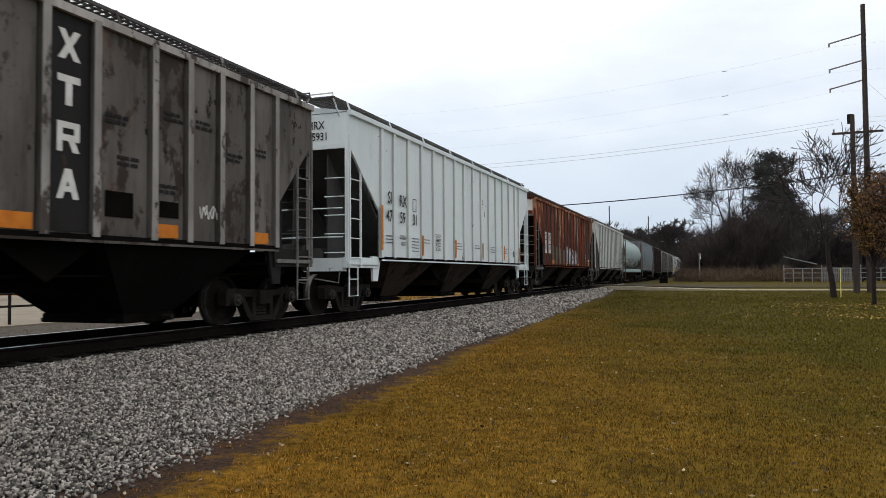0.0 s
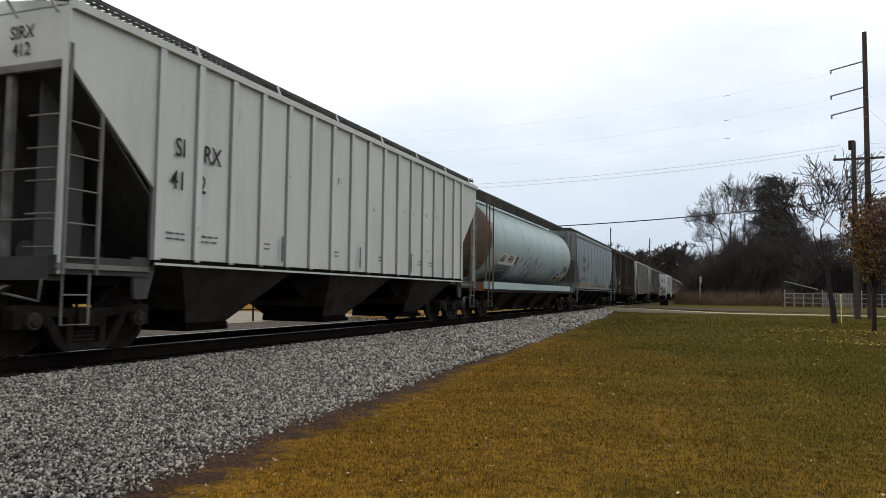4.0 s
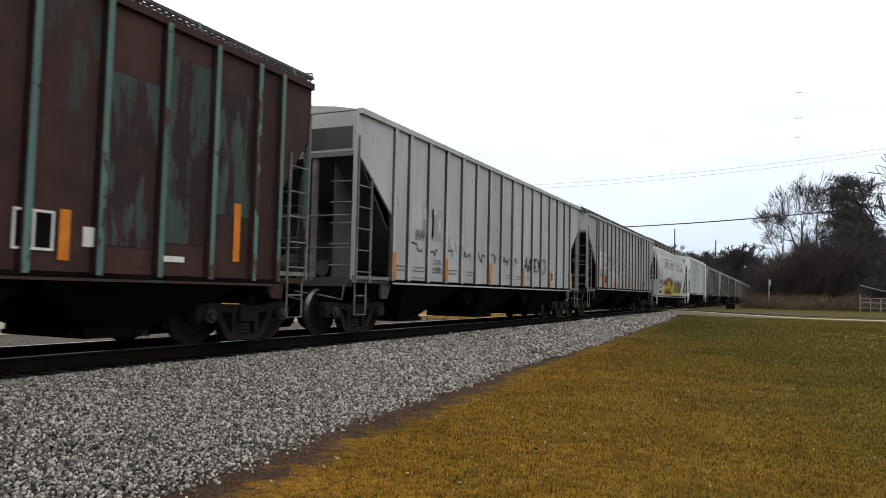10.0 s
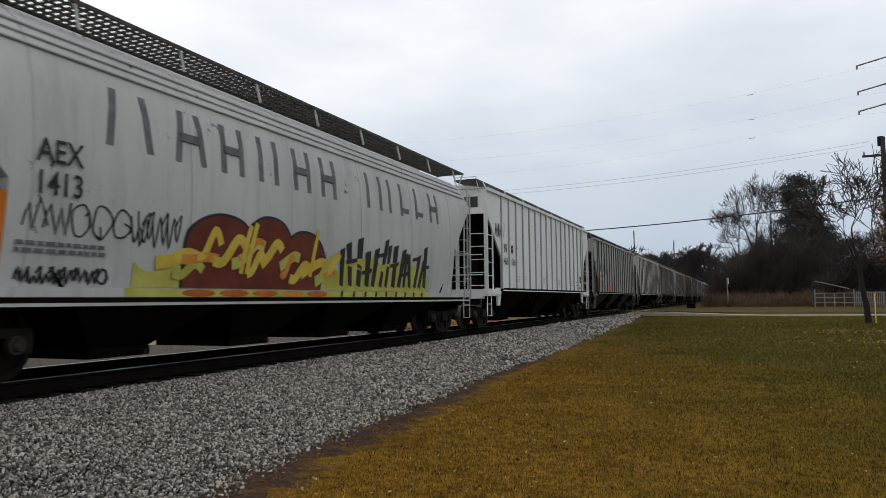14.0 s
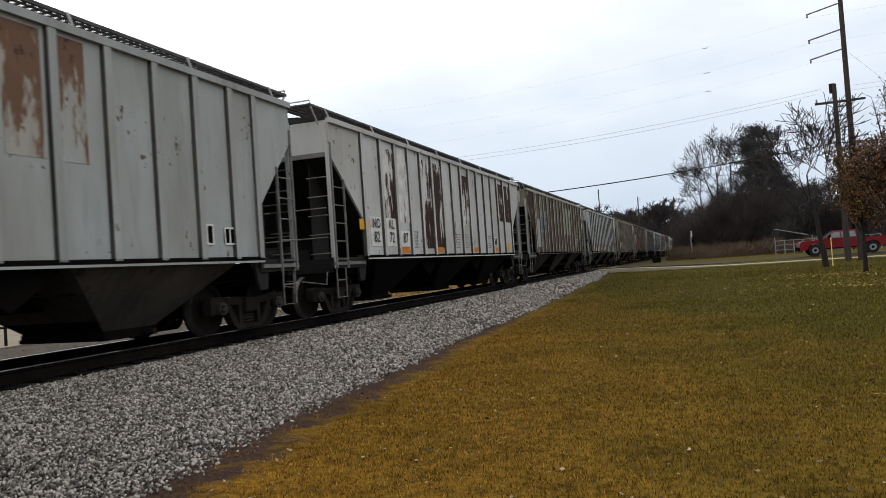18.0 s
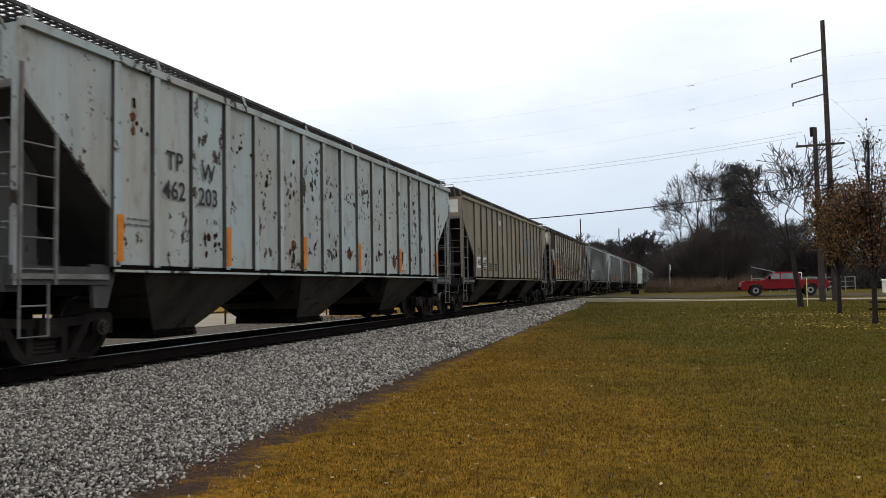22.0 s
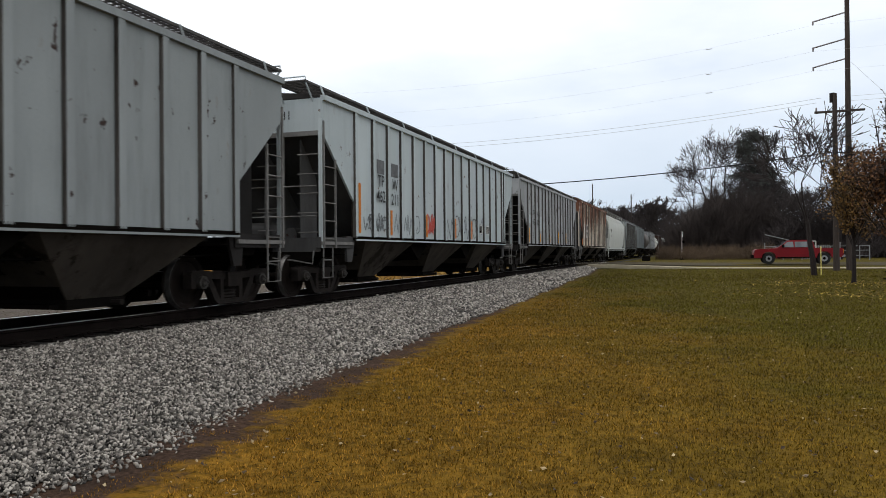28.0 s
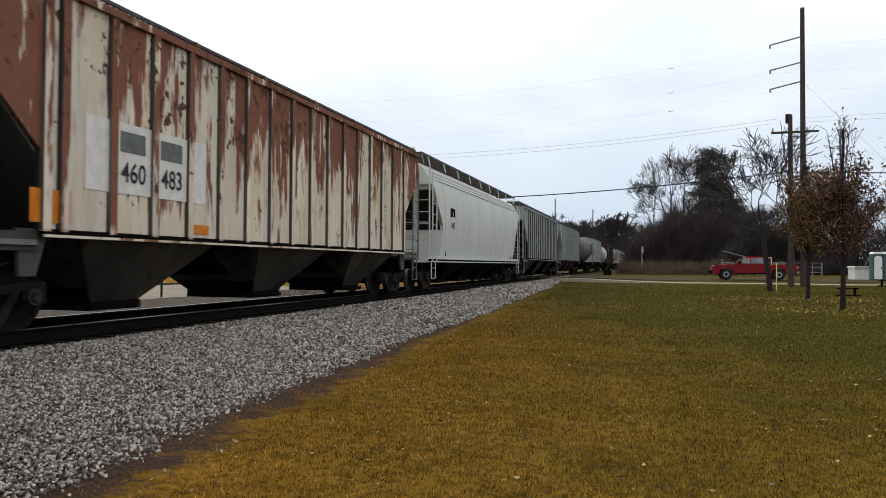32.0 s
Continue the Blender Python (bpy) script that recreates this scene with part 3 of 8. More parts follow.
# ---- track ----
def rails_and_ties():
    track = thing("railroad_track", "single railroad track with dark wooden ties and worn rails", "track", kind="structure")
    for side in (-1, 1):
        g, top = Geo(), Geo()
        x = TRACK_X + side * 0.755
        prof = [(-0.075, -0.18), (0.075, -0.18), (0.07, -0.165), (0.014, -0.145), (0.012, -0.05), (0.036, -0.035), (0.036, -0.004), (-0.036, -0.004), (-0.036, -0.035), (-0.012, -0.05), (-0.014, -0.145), (-0.07, -0.165)]
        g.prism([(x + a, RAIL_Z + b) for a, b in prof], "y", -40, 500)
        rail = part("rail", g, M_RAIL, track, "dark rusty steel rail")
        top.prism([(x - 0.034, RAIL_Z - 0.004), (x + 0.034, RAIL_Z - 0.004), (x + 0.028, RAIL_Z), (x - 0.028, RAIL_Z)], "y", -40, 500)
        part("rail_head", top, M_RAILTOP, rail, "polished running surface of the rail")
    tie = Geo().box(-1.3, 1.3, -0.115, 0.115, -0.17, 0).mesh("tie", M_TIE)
    plate = Geo().box(-0.17, 0.17, -0.09, 0.09, 0, 0.012)
    spike = [(-0.1, -0.05), (-0.1, 0.05), (0.1, 0.05), (0.1, -0.05)]
    for a, b in spike:
        plate.box(a - 0.012, a + 0.012, b - 0.012, b + 0.012, 0.012, 0.03)
    plate = plate.mesh("tie_plate", M_RAIL)
    far = Geo()
    for k in range(420):
        y = -8 + 0.54 * k
        dx, turn = random.uniform(-0.06, 0.06), random.uniform(-0.8, 0.8)
        if k < 150:
            o = part("tie", tie, M_TIE, track)
            o.matrix_basis = pose(TRACK_X + dx, y, RAIL_Z - 0.194, 0, 0, turn)
            for s in (-0.755, 0.755):
                q = part("tie_plate", plate, M_RAIL, o)
                q.matrix_basis = pose(s - dx, 0, 0)
        else:
            far.box(TRACK_X - 1.3 + dx, TRACK_X + 1.3 + dx, y - 0.115, y + 0.115, RAIL_Z - 0.36, RAIL_Z - 0.194)
    part("far_ties", far, M_TIE, track)["kind"] = "stuff"


rails_and_ties()


# ---- road, walk, far side of the track ----
def slab(name, x0, x1, y0, y1, lift, m, label, category, z=None, steps=24):
    g = Geo()
    vs = []
    for k in range(steps + 1):
        x = x0 + (x1 - x0) * k / steps
        for y in (y0, y1):
            near = max(0.0, 1 - abs(x - TRACK_X) / 10.0)
            base = (ground_z(y) if z is None else z) + lift
            vs.append((x, y, base + (RAIL_Z - 0.01 - base) * min(1, near * 1.6) if z is None else base))
    top = len(vs)
    vs += [(a, b, c - 0.25) for a, b, c in vs]
    fs = [(2 * k, 2 * k + 2, 2 * k + 3, 2 * k + 1) for k in range(steps)]
    fs += [(top + 2 * k, top + 2 * k + 1, top + 2 * k + 3, top + 2 * k + 2) for k in range(steps)]
    for k in range(steps):
        fs += [(2 * k, top + 2 * k, top + 2 * k + 2, 2 * k + 2), (2 * k + 1, 2 * k + 3, top + 2 * k + 3, top + 2 * k + 1)]
    fs += [(0, 1, top + 1, top), (2 * steps, top + 2 * steps, top + 2 * steps + 1, 2 * steps + 1)]
    g.add(vs, fs)
    return solid(name, g, m, label, category, "structure")


slab("road", -90, 160, 55.2, 62.5, 0.03, M_ASPHALT, "pale worn asphalt road that crosses the track", "road", steps=80)
slab("pavement", -7.0, 60, 51.0, 52.3, 0.05, M_CONC, "pale concrete sidewalk along the road", "pavement", steps=40)
slab("gravel_verge", -19.6, -12.8, -25, 54.5, 0.03, M_VERGE, "dark grey-brown gravel beyond the track", "gravel", z=0.10, steps=4)
slab("paved_lot", -75, -19.5, -25, 54, 0.05, M_LOT, "pale tan gravel lot beyond the track", "lot", z=0.12, steps=4)


def pipe_fence():
    f = thing("pipe_fence", "low dark metal pipe fence beyond the track", "fence")
    for k in range(24):
        y = -14 + 2.5 * k
        part("post", Geo().tube((-20.0, y, 0.1), (-20.0, y, 1.15), 0.045, n=6), M_STEEL, f)
    for z in (0.72, 1.1):
        part("pipe_rail", Geo().tube((-20.0, -14, z), (-20.0, 43.5, z), 0.035, n=6), M_STEEL, f)


pipe_fence()
rngw = np.random.default_rng(12)
WEEDS = [(rngw.uniform(-18.5, -12.6), rngw.uniform(-2, 45), 0.0) for _ in range(3200)]
cards("dry_weeds", [(x, y, ground_z(y) + 0.06 + 0.06 * rngw.random()) for x, y, z in WEEDS], 0.08, M_BRUSH, "dark dry weeds and litter beyond the track", "weeds", 22, 1.2, 0.22)


# ---- trees ----
def grow(g, twigs, rng, p, d, length, r, level, top, bend=0.25, spread=0.7, kids=3, least=0.0):
    steps = 3
    for k in range(steps):
        d = (d + Vector(rng.normal(0, bend * 0.35, 3)) + Vector((0, 0, 0.06))).normalized()
        q = p + d * (length / steps)
        r2 = r * (0.86 if level < top else 0.6)
        (twigs if r < 0.03 else g).tube(p, q, max(r, least), max(r2, least * 0.8), 6 if r > 0.06 else 3, False)
        if level < top and k >= (1 if level else 2):
            for _ in range(kids if k == steps - 1 else max(1, kids - 2)):
                nd = (d + Vector(rng.normal(0, spread, 3))).normalized()
                if nd.z < -0.1:
                    nd.z = abs(nd.z) * 0.4
                    nd.normalize()
                grow(g, twigs, rng, q, nd, length * rng.uniform(0.55, 0.82), r2 * rng.uniform(0.5, 0.72), level + 1, top, bend, spread, kids, least)
        p, r = q, r2


def bare_tree(seed, h, r, top, label, m, at, lean=(0, 0), spread=0.7, kids=3, first=0.34, least=0.0):
    rng = np.random.default_rng(seed)
    g, tw = Geo(), Geo()
    grow(g, tw, rng, Vector((0, 0, -0.1)), Vector((lean[0], lean[1], 1)).normalized(), h * first, r, 0, top, 0.25, spread, kids, least)
    t = thing("bare_tree", label, "tree", at)
    part("trunk", g, m, t)
    part("crown", tw, M_TWIG, t, "bare thin twigs")
    return t


bare_tree(31, 8.8, 0.17, 5, "bare leaning tree with an open dark crown on the lawn", M_BARKD, pose(6.3, 44.5, ground_z(44.5)), lean=(-0.04, 0), spread=0.58, kids=3, first=0.34, least=0.021)


def pear_tree(seed, x, y, h, w, tip_z, m, count, label):
    """Young tree: a bare stem, steep branches, and an airy crown of small leaves round them."""
    rng = np.random.default_rng(seed)
    g, tw = Geo(), Geo()
    z = ground_z(y)
    g.tube((0, 0, -0.1), (0.02, 0, 0.25), 0.12, 0.095, 8, False)
    g.tube((0.02, 0, 0.25), (0.03, 0, 1.6), 0.095, 0.08, 8, False)
    g.tube((0.03, 0, 1.6), (0.0, 0, h * 0.95), 0.075, 0.012, 6, False)
    pts = []
    for k in range(34):
        z0 = 1.45 + 0.075 * k
        a = rng.uniform(0, 6.283)
        reach = w * rng.uniform(0.55, 1.05) * (1.0 if k < 22 else 0.6)
        p = Vector((0.02, 0, z0))
        tip = Vector((math.cos(a) * reach, math.sin(a) * reach, min(h, z0 + rng.uniform(0.35, 0.85) * (h - z0) + 0.2)))
        midp = p.lerp(tip, 0.5) + Vector((0, 0, -0.10 * reach))
        g.tube(p, midp, 0.030, 0.020, 4, False)
        tw.tube(midp, tip, 0.020, 0.008, 3, False)
        for j in range(12):
            q = midp.lerp(tip, rng.random()) if j > 4 else p.lerp(midp, rng.uniform(0.4, 1))
            e = q + Vector(rng.normal(0, 0.24, 3)) + Vector((0, 0, 0.16))
            tw.tube(q, e, 0.010, 0.006, 3, False)
            for _ in range(count):
                c = q.lerp(e, rng.uniform(0.2, 1.1)) + Vector(rng.normal(0, 0.10, 3))
                if c.z > 1.5:
                    pts.append(tuple(c))
    # thin leading shoots above the crown with a few last leaves
    for _ in range(16):
        a, rr = rng.uniform(0, 6.283), 0.75 * rng.random()
        tip = Vector((math.cos(a) * rr, math.sin(a) * rr, tip_z - rr * 0.9 - rng.uniform(0, 0.5)))
        base = Vector((0, 0, h * 0.6))
        tw.tube(base, tip, 0.022, 0.008, 3, False)
        for j in range(14):
            q = base.lerp(tip, rng.uniform(0.35, 1))
            e = q + Vector(rng.normal(0, 0.16, 3)) + Vector((0, 0, 0.2))
            tw.tube(q, e, 0.009, 0.006, 3, False)
            if rng.random() < 0.7:
                pts.append(tuple(e))
    t = thing("pear_tree", label, "tree", pose(x, y, z))
    part("trunk", g, M_BARKD, t)
    part("upper_crown", tw, M_BARKD, t, "thin dark twigs")
    cards("crown", pts, 0.052, m, "", "", seed, 1.0, 0.7, parent=t)
    cards("yellow_leaves", [(x + rng.normal(-0.3, 2.6), y + rng.normal(-0.5, 2.0), z + 0.03) for _ in range(420)], 0.05, M_GOLD, "yellow fallen leaves under a young tree", "leaves", seed + 1, 0.3)


pear_tree(41, 6.7, 36.4, 6.1, 1.65, 6.5, M_PEAR, 24, "young ornamental tree with a crown of yellow-brown leaves")
pear_tree(42, 6.55, 29.5, 5.7, 1.7, 7.2, M_PEARD, 18, "young ornamental tree with thinning dark orange leaves")

# wood beyond the road
WOOD_A = bare_tree(51, 17.0, 0.34, 5, "tall bare tree at the edge of the wood", M_BARKD, pose(2.6, 117, 0.5), spread=0.50, kids=3, first=0.38, least=0.027)
WOOD_B = bare_tree(53, 17.0, 0.35, 5, "distant bare tree in a grey wood", M_BARKD, pose(-40, 236, 0.5), spread=0.5, kids=3, first=0.32, least=0.07)
WOOD_A.scale = (0.95, 0.95, 1.12)
for x, y, f, turn in ((4.9, 121, 0.98, 130), (0.4, 124, 0.86, 250)):
    o = copy_thing(WOOD_A, pose(x, y, 0.5, 0, 0, turn))
    o.scale = (0.85 * f, 0.85 * f, 1.1 * f)
rngt = np.random.default_rng(77)
for k in range(30):
    x = -0.5 + 0.9 * k + rngt.uniform(-0.6, 0.6) if k < 16 else -12 + 1.7 * k + rngt.uniform(-1, 1)
    y = rngt.uniform(112, 145)
    s = rngt.uniform(0.48, 0.76) if k < 16 else rngt.uniform(0.45, 0.65)
    o = copy_thing(WOOD_A, pose(x, y, 0.5, 0, 0, rngt.uniform(0, 360)))
    o.scale = (s, s, s * rngt.uniform(0.85, 1.05))
for k in range(34):
    x = -75 + 2.0 * k + rngt.uniform(-1.5, 1.5)
    y = rngt.uniform(225, 270)
    s = rngt.uniform(0.8, 1.12)
    o = copy_thing(WOOD_B, pose(x, y, 0.5, 0, 0, rngt.uniform(0, 360)))
    o.scale = (s * 1.25, s * 1.25, s)
for k in range(9):
    o = copy_thing(WOOD_A, pose(10.5 + 1.6 * k + rngt.uniform(-0.5, 0.5), rngt.uniform(98, 124), 0.5, 0, 0, rngt.uniform(0, 360)))
    s = rngt.uniform(0.42, 0.6)
    o.scale = (s, s, s)
for x, y, s in ((-46, 30, 0.5), (-52, 48, 0.6), (-60, 18, 0.55), (-44, 62, 0.5), (-70, 75, 0.7), (-38, 95, 0.6), (-90, 50, 0.7), (-75, 30, 0.6), (-55, 10, 0.5)):
    o = copy_thing(WOOD_A, pose(x, y, 0.2, 0, 0, 50 * x))
    o.scale = (s, s, s)
    o["label"] = "bare tree beyond the gravel lot"


def pine(seed, x, y, h, w, low=0.25, size=0.25, n=70, label="dark ragged pine at the edge of the wood", droop=0.0):
    """Ragged needle clumps on uneven boughs round a straight trunk."""
    rng = np.random.default_rng(seed)
    g = Geo().tube((0, 0, 0), (0, 0, h), 0.30, 0.05, 7, False)
    pts = []
    for k in range(n):
        f = (k + rng.random()) / n
        z0 = h * (low + (0.97 - low) * f)
        a = rng.uniform(0, 6.283)
        reach = w * min(1.0, 0.62 + 0.9 * f, 3.6 * (1.10 - f)) * rng.uniform(0.35, 1.1)
        tip = Vector((math.cos(a) * reach, math.sin(a) * reach, z0 + (rng.uniform(0.0, 0.35) - droop) * reach))
        g.tube((0, 0, z0 - 0.15 * reach), tip, 0.07, 0.02, 3, False)
        for pad in (0.35, 0.62, 0.85, 1.02):
            c = Vector((0, 0, z0)).lerp(tip, pad) + Vector(rng.normal(0, 0.16, 3))
            spread = (0.30 + 0.10 * w) * rng.uniform(0.55, 1.15)
            for _ in range(int(60 * rng.uniform(0.5, 1.4))):
                pts.append(tuple(c + Vector((rng.normal(0, spread), rng.normal(0, spread), rng.normal(0.1, 0.42 * spread)))))
    t = thing("pine_tree", label, "tree", pose(x, y, 0.5))
    part("trunk", g, M_BARKD, t)
    cards("crown", pts, size, M_NEEDLE, "", "", seed, 0.7, 0.28, parent=t)


pine(61, 8.4, 119, 19.4, 3.7, 0.34, 0.21, 84)
pine(64, 11.3, 124, 14.0, 3.0, 0.30, 0.21, 50)
pine(63, 18.6, 52, 12.4, 3.2, 0.30, 0.15, 90, "dark spruce with drooping boughs beyond the lawn", 0.35)


def thicket(name, seed, x0, x1, y0, y1, h, n, m, label, r=0.02, dome=False):
    rng = np.random.default_rng(seed)
    vs, fs = [], []
    for _ in range(n):
        x, y = rng.uniform(x0, x1), rng.uniform(y0, y1)
        k = abs(2 * (x - x0) / (x1 - x0) - 1)
        top = h * (1 - k ** 2.2) ** 0.6 * (0.78 + 0.45 * noise.noise(Vector((x * 0.5, y * 0.5, seed))) + 0.25 * noise.noise(Vector((x * 1.6, y * 1.6, seed)))) if dome else h * (0.62 + 0.75 * noise.noise(Vector((x * 0.6, y * 0.3, seed))))
        p = Vector((x, y, ground_z(y) + rng.random() * top * 0.8))
        d = Vector((rng.normal(0, 0.7), rng.normal(0, 0.7), 1)).normalized()
        L = h * (rng.uniform(0.08, 0.26) if rng.random() < 0.8 else rng.uniform(0.25, 0.45)) if dome else h * rng.uniform(0.2, 0.5)
        u = d.orthogonal().normalized() * r
        o = len(vs)
        w = d.cross(u)
        vs += [tuple(p + u), tuple(p - u * 0.5 + w), tuple(p - u * 0.5 - w), tuple(p + d * L + Vector(rng.normal(0, 0.15, 3)))]
        fs += [(o, o + 1, o + 3), (o + 1, o + 2, o + 3), (o + 2, o, o + 3)]
    me = bpy.data.meshes.new(name)
    me.from_pydata(vs, [], fs)
    me.materials.append(m)
    return tagged(new(name, me), label, "undergrowth", kind="stuff")


thicket("thicket", 71, -3.2, 13.0, 106, 119, 11.0, 34000, M_THICKET, "dense brown thicket of bare saplings", 0.032, True)
thicket("low_thicket", 75, 8.0, 24, 100, 114, 8.0, 15000, M_TWIG, "low tangle of bare brush behind a fence", 0.04, True)
thicket("dry_brush", 72, -4, 14, 84, 104, 1.9, 11000, M_BRUSH, "bank of dry brown brush beside the road", 0.03)
thicket("far_thicket", 73, -95, -4, 215, 240, 15, 16000, M_TWIG, "far grey thicket below the trees", 0.09)
thicket("side_thicket", 74, 18, 60, 95, 112, 9, 9000, M_TWIG, "dark thicket behind the yard", 0.05, True)


# ---- poles and wires ----
def utility_poles():
    z = ground_z(49)
    p = thing("utility_pole", "short dark wooden utility pole with one crossarm", "pole", pose(8.15, 49, z))
    part("post", Geo().tube((0, 0, -0.2), (0, 0, 10.7), 0.19, 0.13, 10), M_POLE, p)
    arm = part("crossarm", Geo().box(-1.1, 1.1, -0.06, 0.06, 9.55, 9.68), M_POLE, p)
    for x in (-1.0, 0.95):
        part("insulator", Geo().tube((x, 0, 9.68), (x, 0, 9.9), 0.06, 0.04, 8), M_GLASSY, arm)
    for x in (-1, 1):
        part("brace", Geo().tube((x * 0.6, -0.07, 9.6), (0, -0.12, 9.15), 0.02, n=4), M_STEEL, p)
    part("transformer", Geo().tube((-0.1, 0.1, 10.2), (-0.1, 0.1, 10.75), 0.17, n=10), M_STEEL, p)
    q = thing("utility_pole", "tall dark wooden transmission pole with three side insulators", "pole", pose(8.9, 49.2, z))
    part("post", Geo().tube((0, 0, -0.2), (0, 0, 17.4), 0.20, 0.13, 10), M_POLE, q)
    for h in (15.2, 13.6, 12.4):
        part("insulator", Geo().tube((-0.1, 0, h + 0.40), (-1.9, 0, h + 0.0), 0.045, 0.045, 8).tube((-1.86, 0, h + 0.02), (-1.86, 0, h - 0.2), 0.05, 0.05, 6), M_GLASSY, q, "long grey post insulator")
    part("crossarm", Geo().box(-0.4, 0.9, -0.06, 0.06, 9.6, 9.72), M_POLE, q)


utility_poles()


def cable(name, a, b, sag, r, m, label):
    a, b = Vector(a), Vector(b)
    pts = []
    for k in range(25):
        s = k / 24
        p = a.lerp(b, s)
        p.z -= sag * 4 * s * (1 - s)
        pts.append(tuple(p))
    return solid(name, Geo().path(pts, r, 5), m, label, "cable")


cable("overhead_cable", (8.15, 48.85, 7.5), (-46, 49.5, 8.1), 1.6, 0.035, M_WIRE, "thick black overhead cable across the track")
cable("overhead_cable", (8.15, 48.85, 7.45), (60, 45, 8.6), 1.0, 0.035, M_WIRE, "thick black overhead cable along the road")
for dy, z in ((0.0, 10.55), (0.1, 10.85)):
    cable("power_line", (7.15 + 3 * dy, 49 + dy, z), (-46, 49.5 + dy, z + 0.45), 1.6, 0.011, M_WIREG, "thin grey power line")
    cable("power_line", (9.0, 49 + dy, z), (60, 43, z + 2.5), 0.9, 0.008, M_WIREG, "thin grey power line")
for z in (15.35, 13.75, 12.55):
    cable("conductor", (7.05, 49.2, z), (-46, 50, z + 1.0), 2.2, 0.003, M_WIREG, "hair-thin grey transmission conductor")
    cable("conductor", (7.05, 49.2, z), (70, 43, z + 3.0), 1.2, 0.003, M_WIREG, "hair-thin grey transmission conductor")
    damper = thing("line_damper", "small grey damper clamped on a conductor", "damper", pose(1.06, 49.28, z - 0.85))
    part("weight", Geo().tube((-0.18, 0, 0), (0.18, 0, 0.02), 0.022, n=6), M_WIREG, damper)


cable("guy_wire", (9.1, 49.2, 12.9), (18.65, 44.8, 0.3), 0.05, 0.009, M_WIREG, "thin slanting guy wire of the tall pole")


def signal_mast():
    z = ground_z(88)
    s = thing("crossing_signal", "thin grey crossing signal mast beside the track", "signal", pose(-1.2, 88, z))
    part("mast", Geo().tube((0, 0, 0), (0, 0, 3.3), 0.075, n=8), M_GLASSY, s)
    part("base", Geo().box(-0.25, 0.25, -0.25, 0.25, -0.05, 0.3), M_STEEL, s)
    for y in (-0.25, 0.25):
        part("lamp_hood", Geo().tube((0.06, y, 2.1), (0.3, y, 2.1), 0.13, n=10), M_BLACK, s)
    for a in (-1, 1):
        part("crossbuck_board", Geo().tube((0.1, -0.4 * a, 2.65), (0.1, 0.4 * a, 3.2), 0.06, n=4), M_WIREG, s, "grey-white crossbuck board")
    for k, (x, y, h) in enumerate(((-22.7, 176.7, 17.8), (-14.8, 191.7, 16.2))):
        p = thing("utility_pole", "thin far wooden utility pole", "pole", pose(x, y, 0.5))
        part("post", Geo().tube((0, 0, 0), (0, 0, h - 0.5), 0.17, 0.12, 8), M_BARK, p)
        part("crossarm", Geo().box(-0.15, 0.15, -0.05, 0.05, h - 1.3, h - 1.1), M_BARK, p)
    b = thing("equipment_case", "low black box on the ground beside the track", "box", pose(-4.6, 78, ground_z(78)))
    part("case", Geo().box(-0.4, 0.4, -0.3, 0.3, 0, 0.42), M_BLACK, b)
    part("lid", Geo().box(-0.44, 0.44, -0.34, 0.34, 0.42, 0.48), M_BLACK, b)
    st = thing("marker_stake", "thin yellow utility marker stake in the grass", "stake", pose(6.65, 44.6, ground_z(44.6)))
    part("stake_post", Geo().box(-0.02, 0.02, -0.015, 0.015, -0.1, 1.5), M_STAKE, st)
    part("stake_cap", Geo().box(-0.03, 0.03, -0.02, 0.02, 1.5, 1.6), M_STAKE, st)


signal_mast()


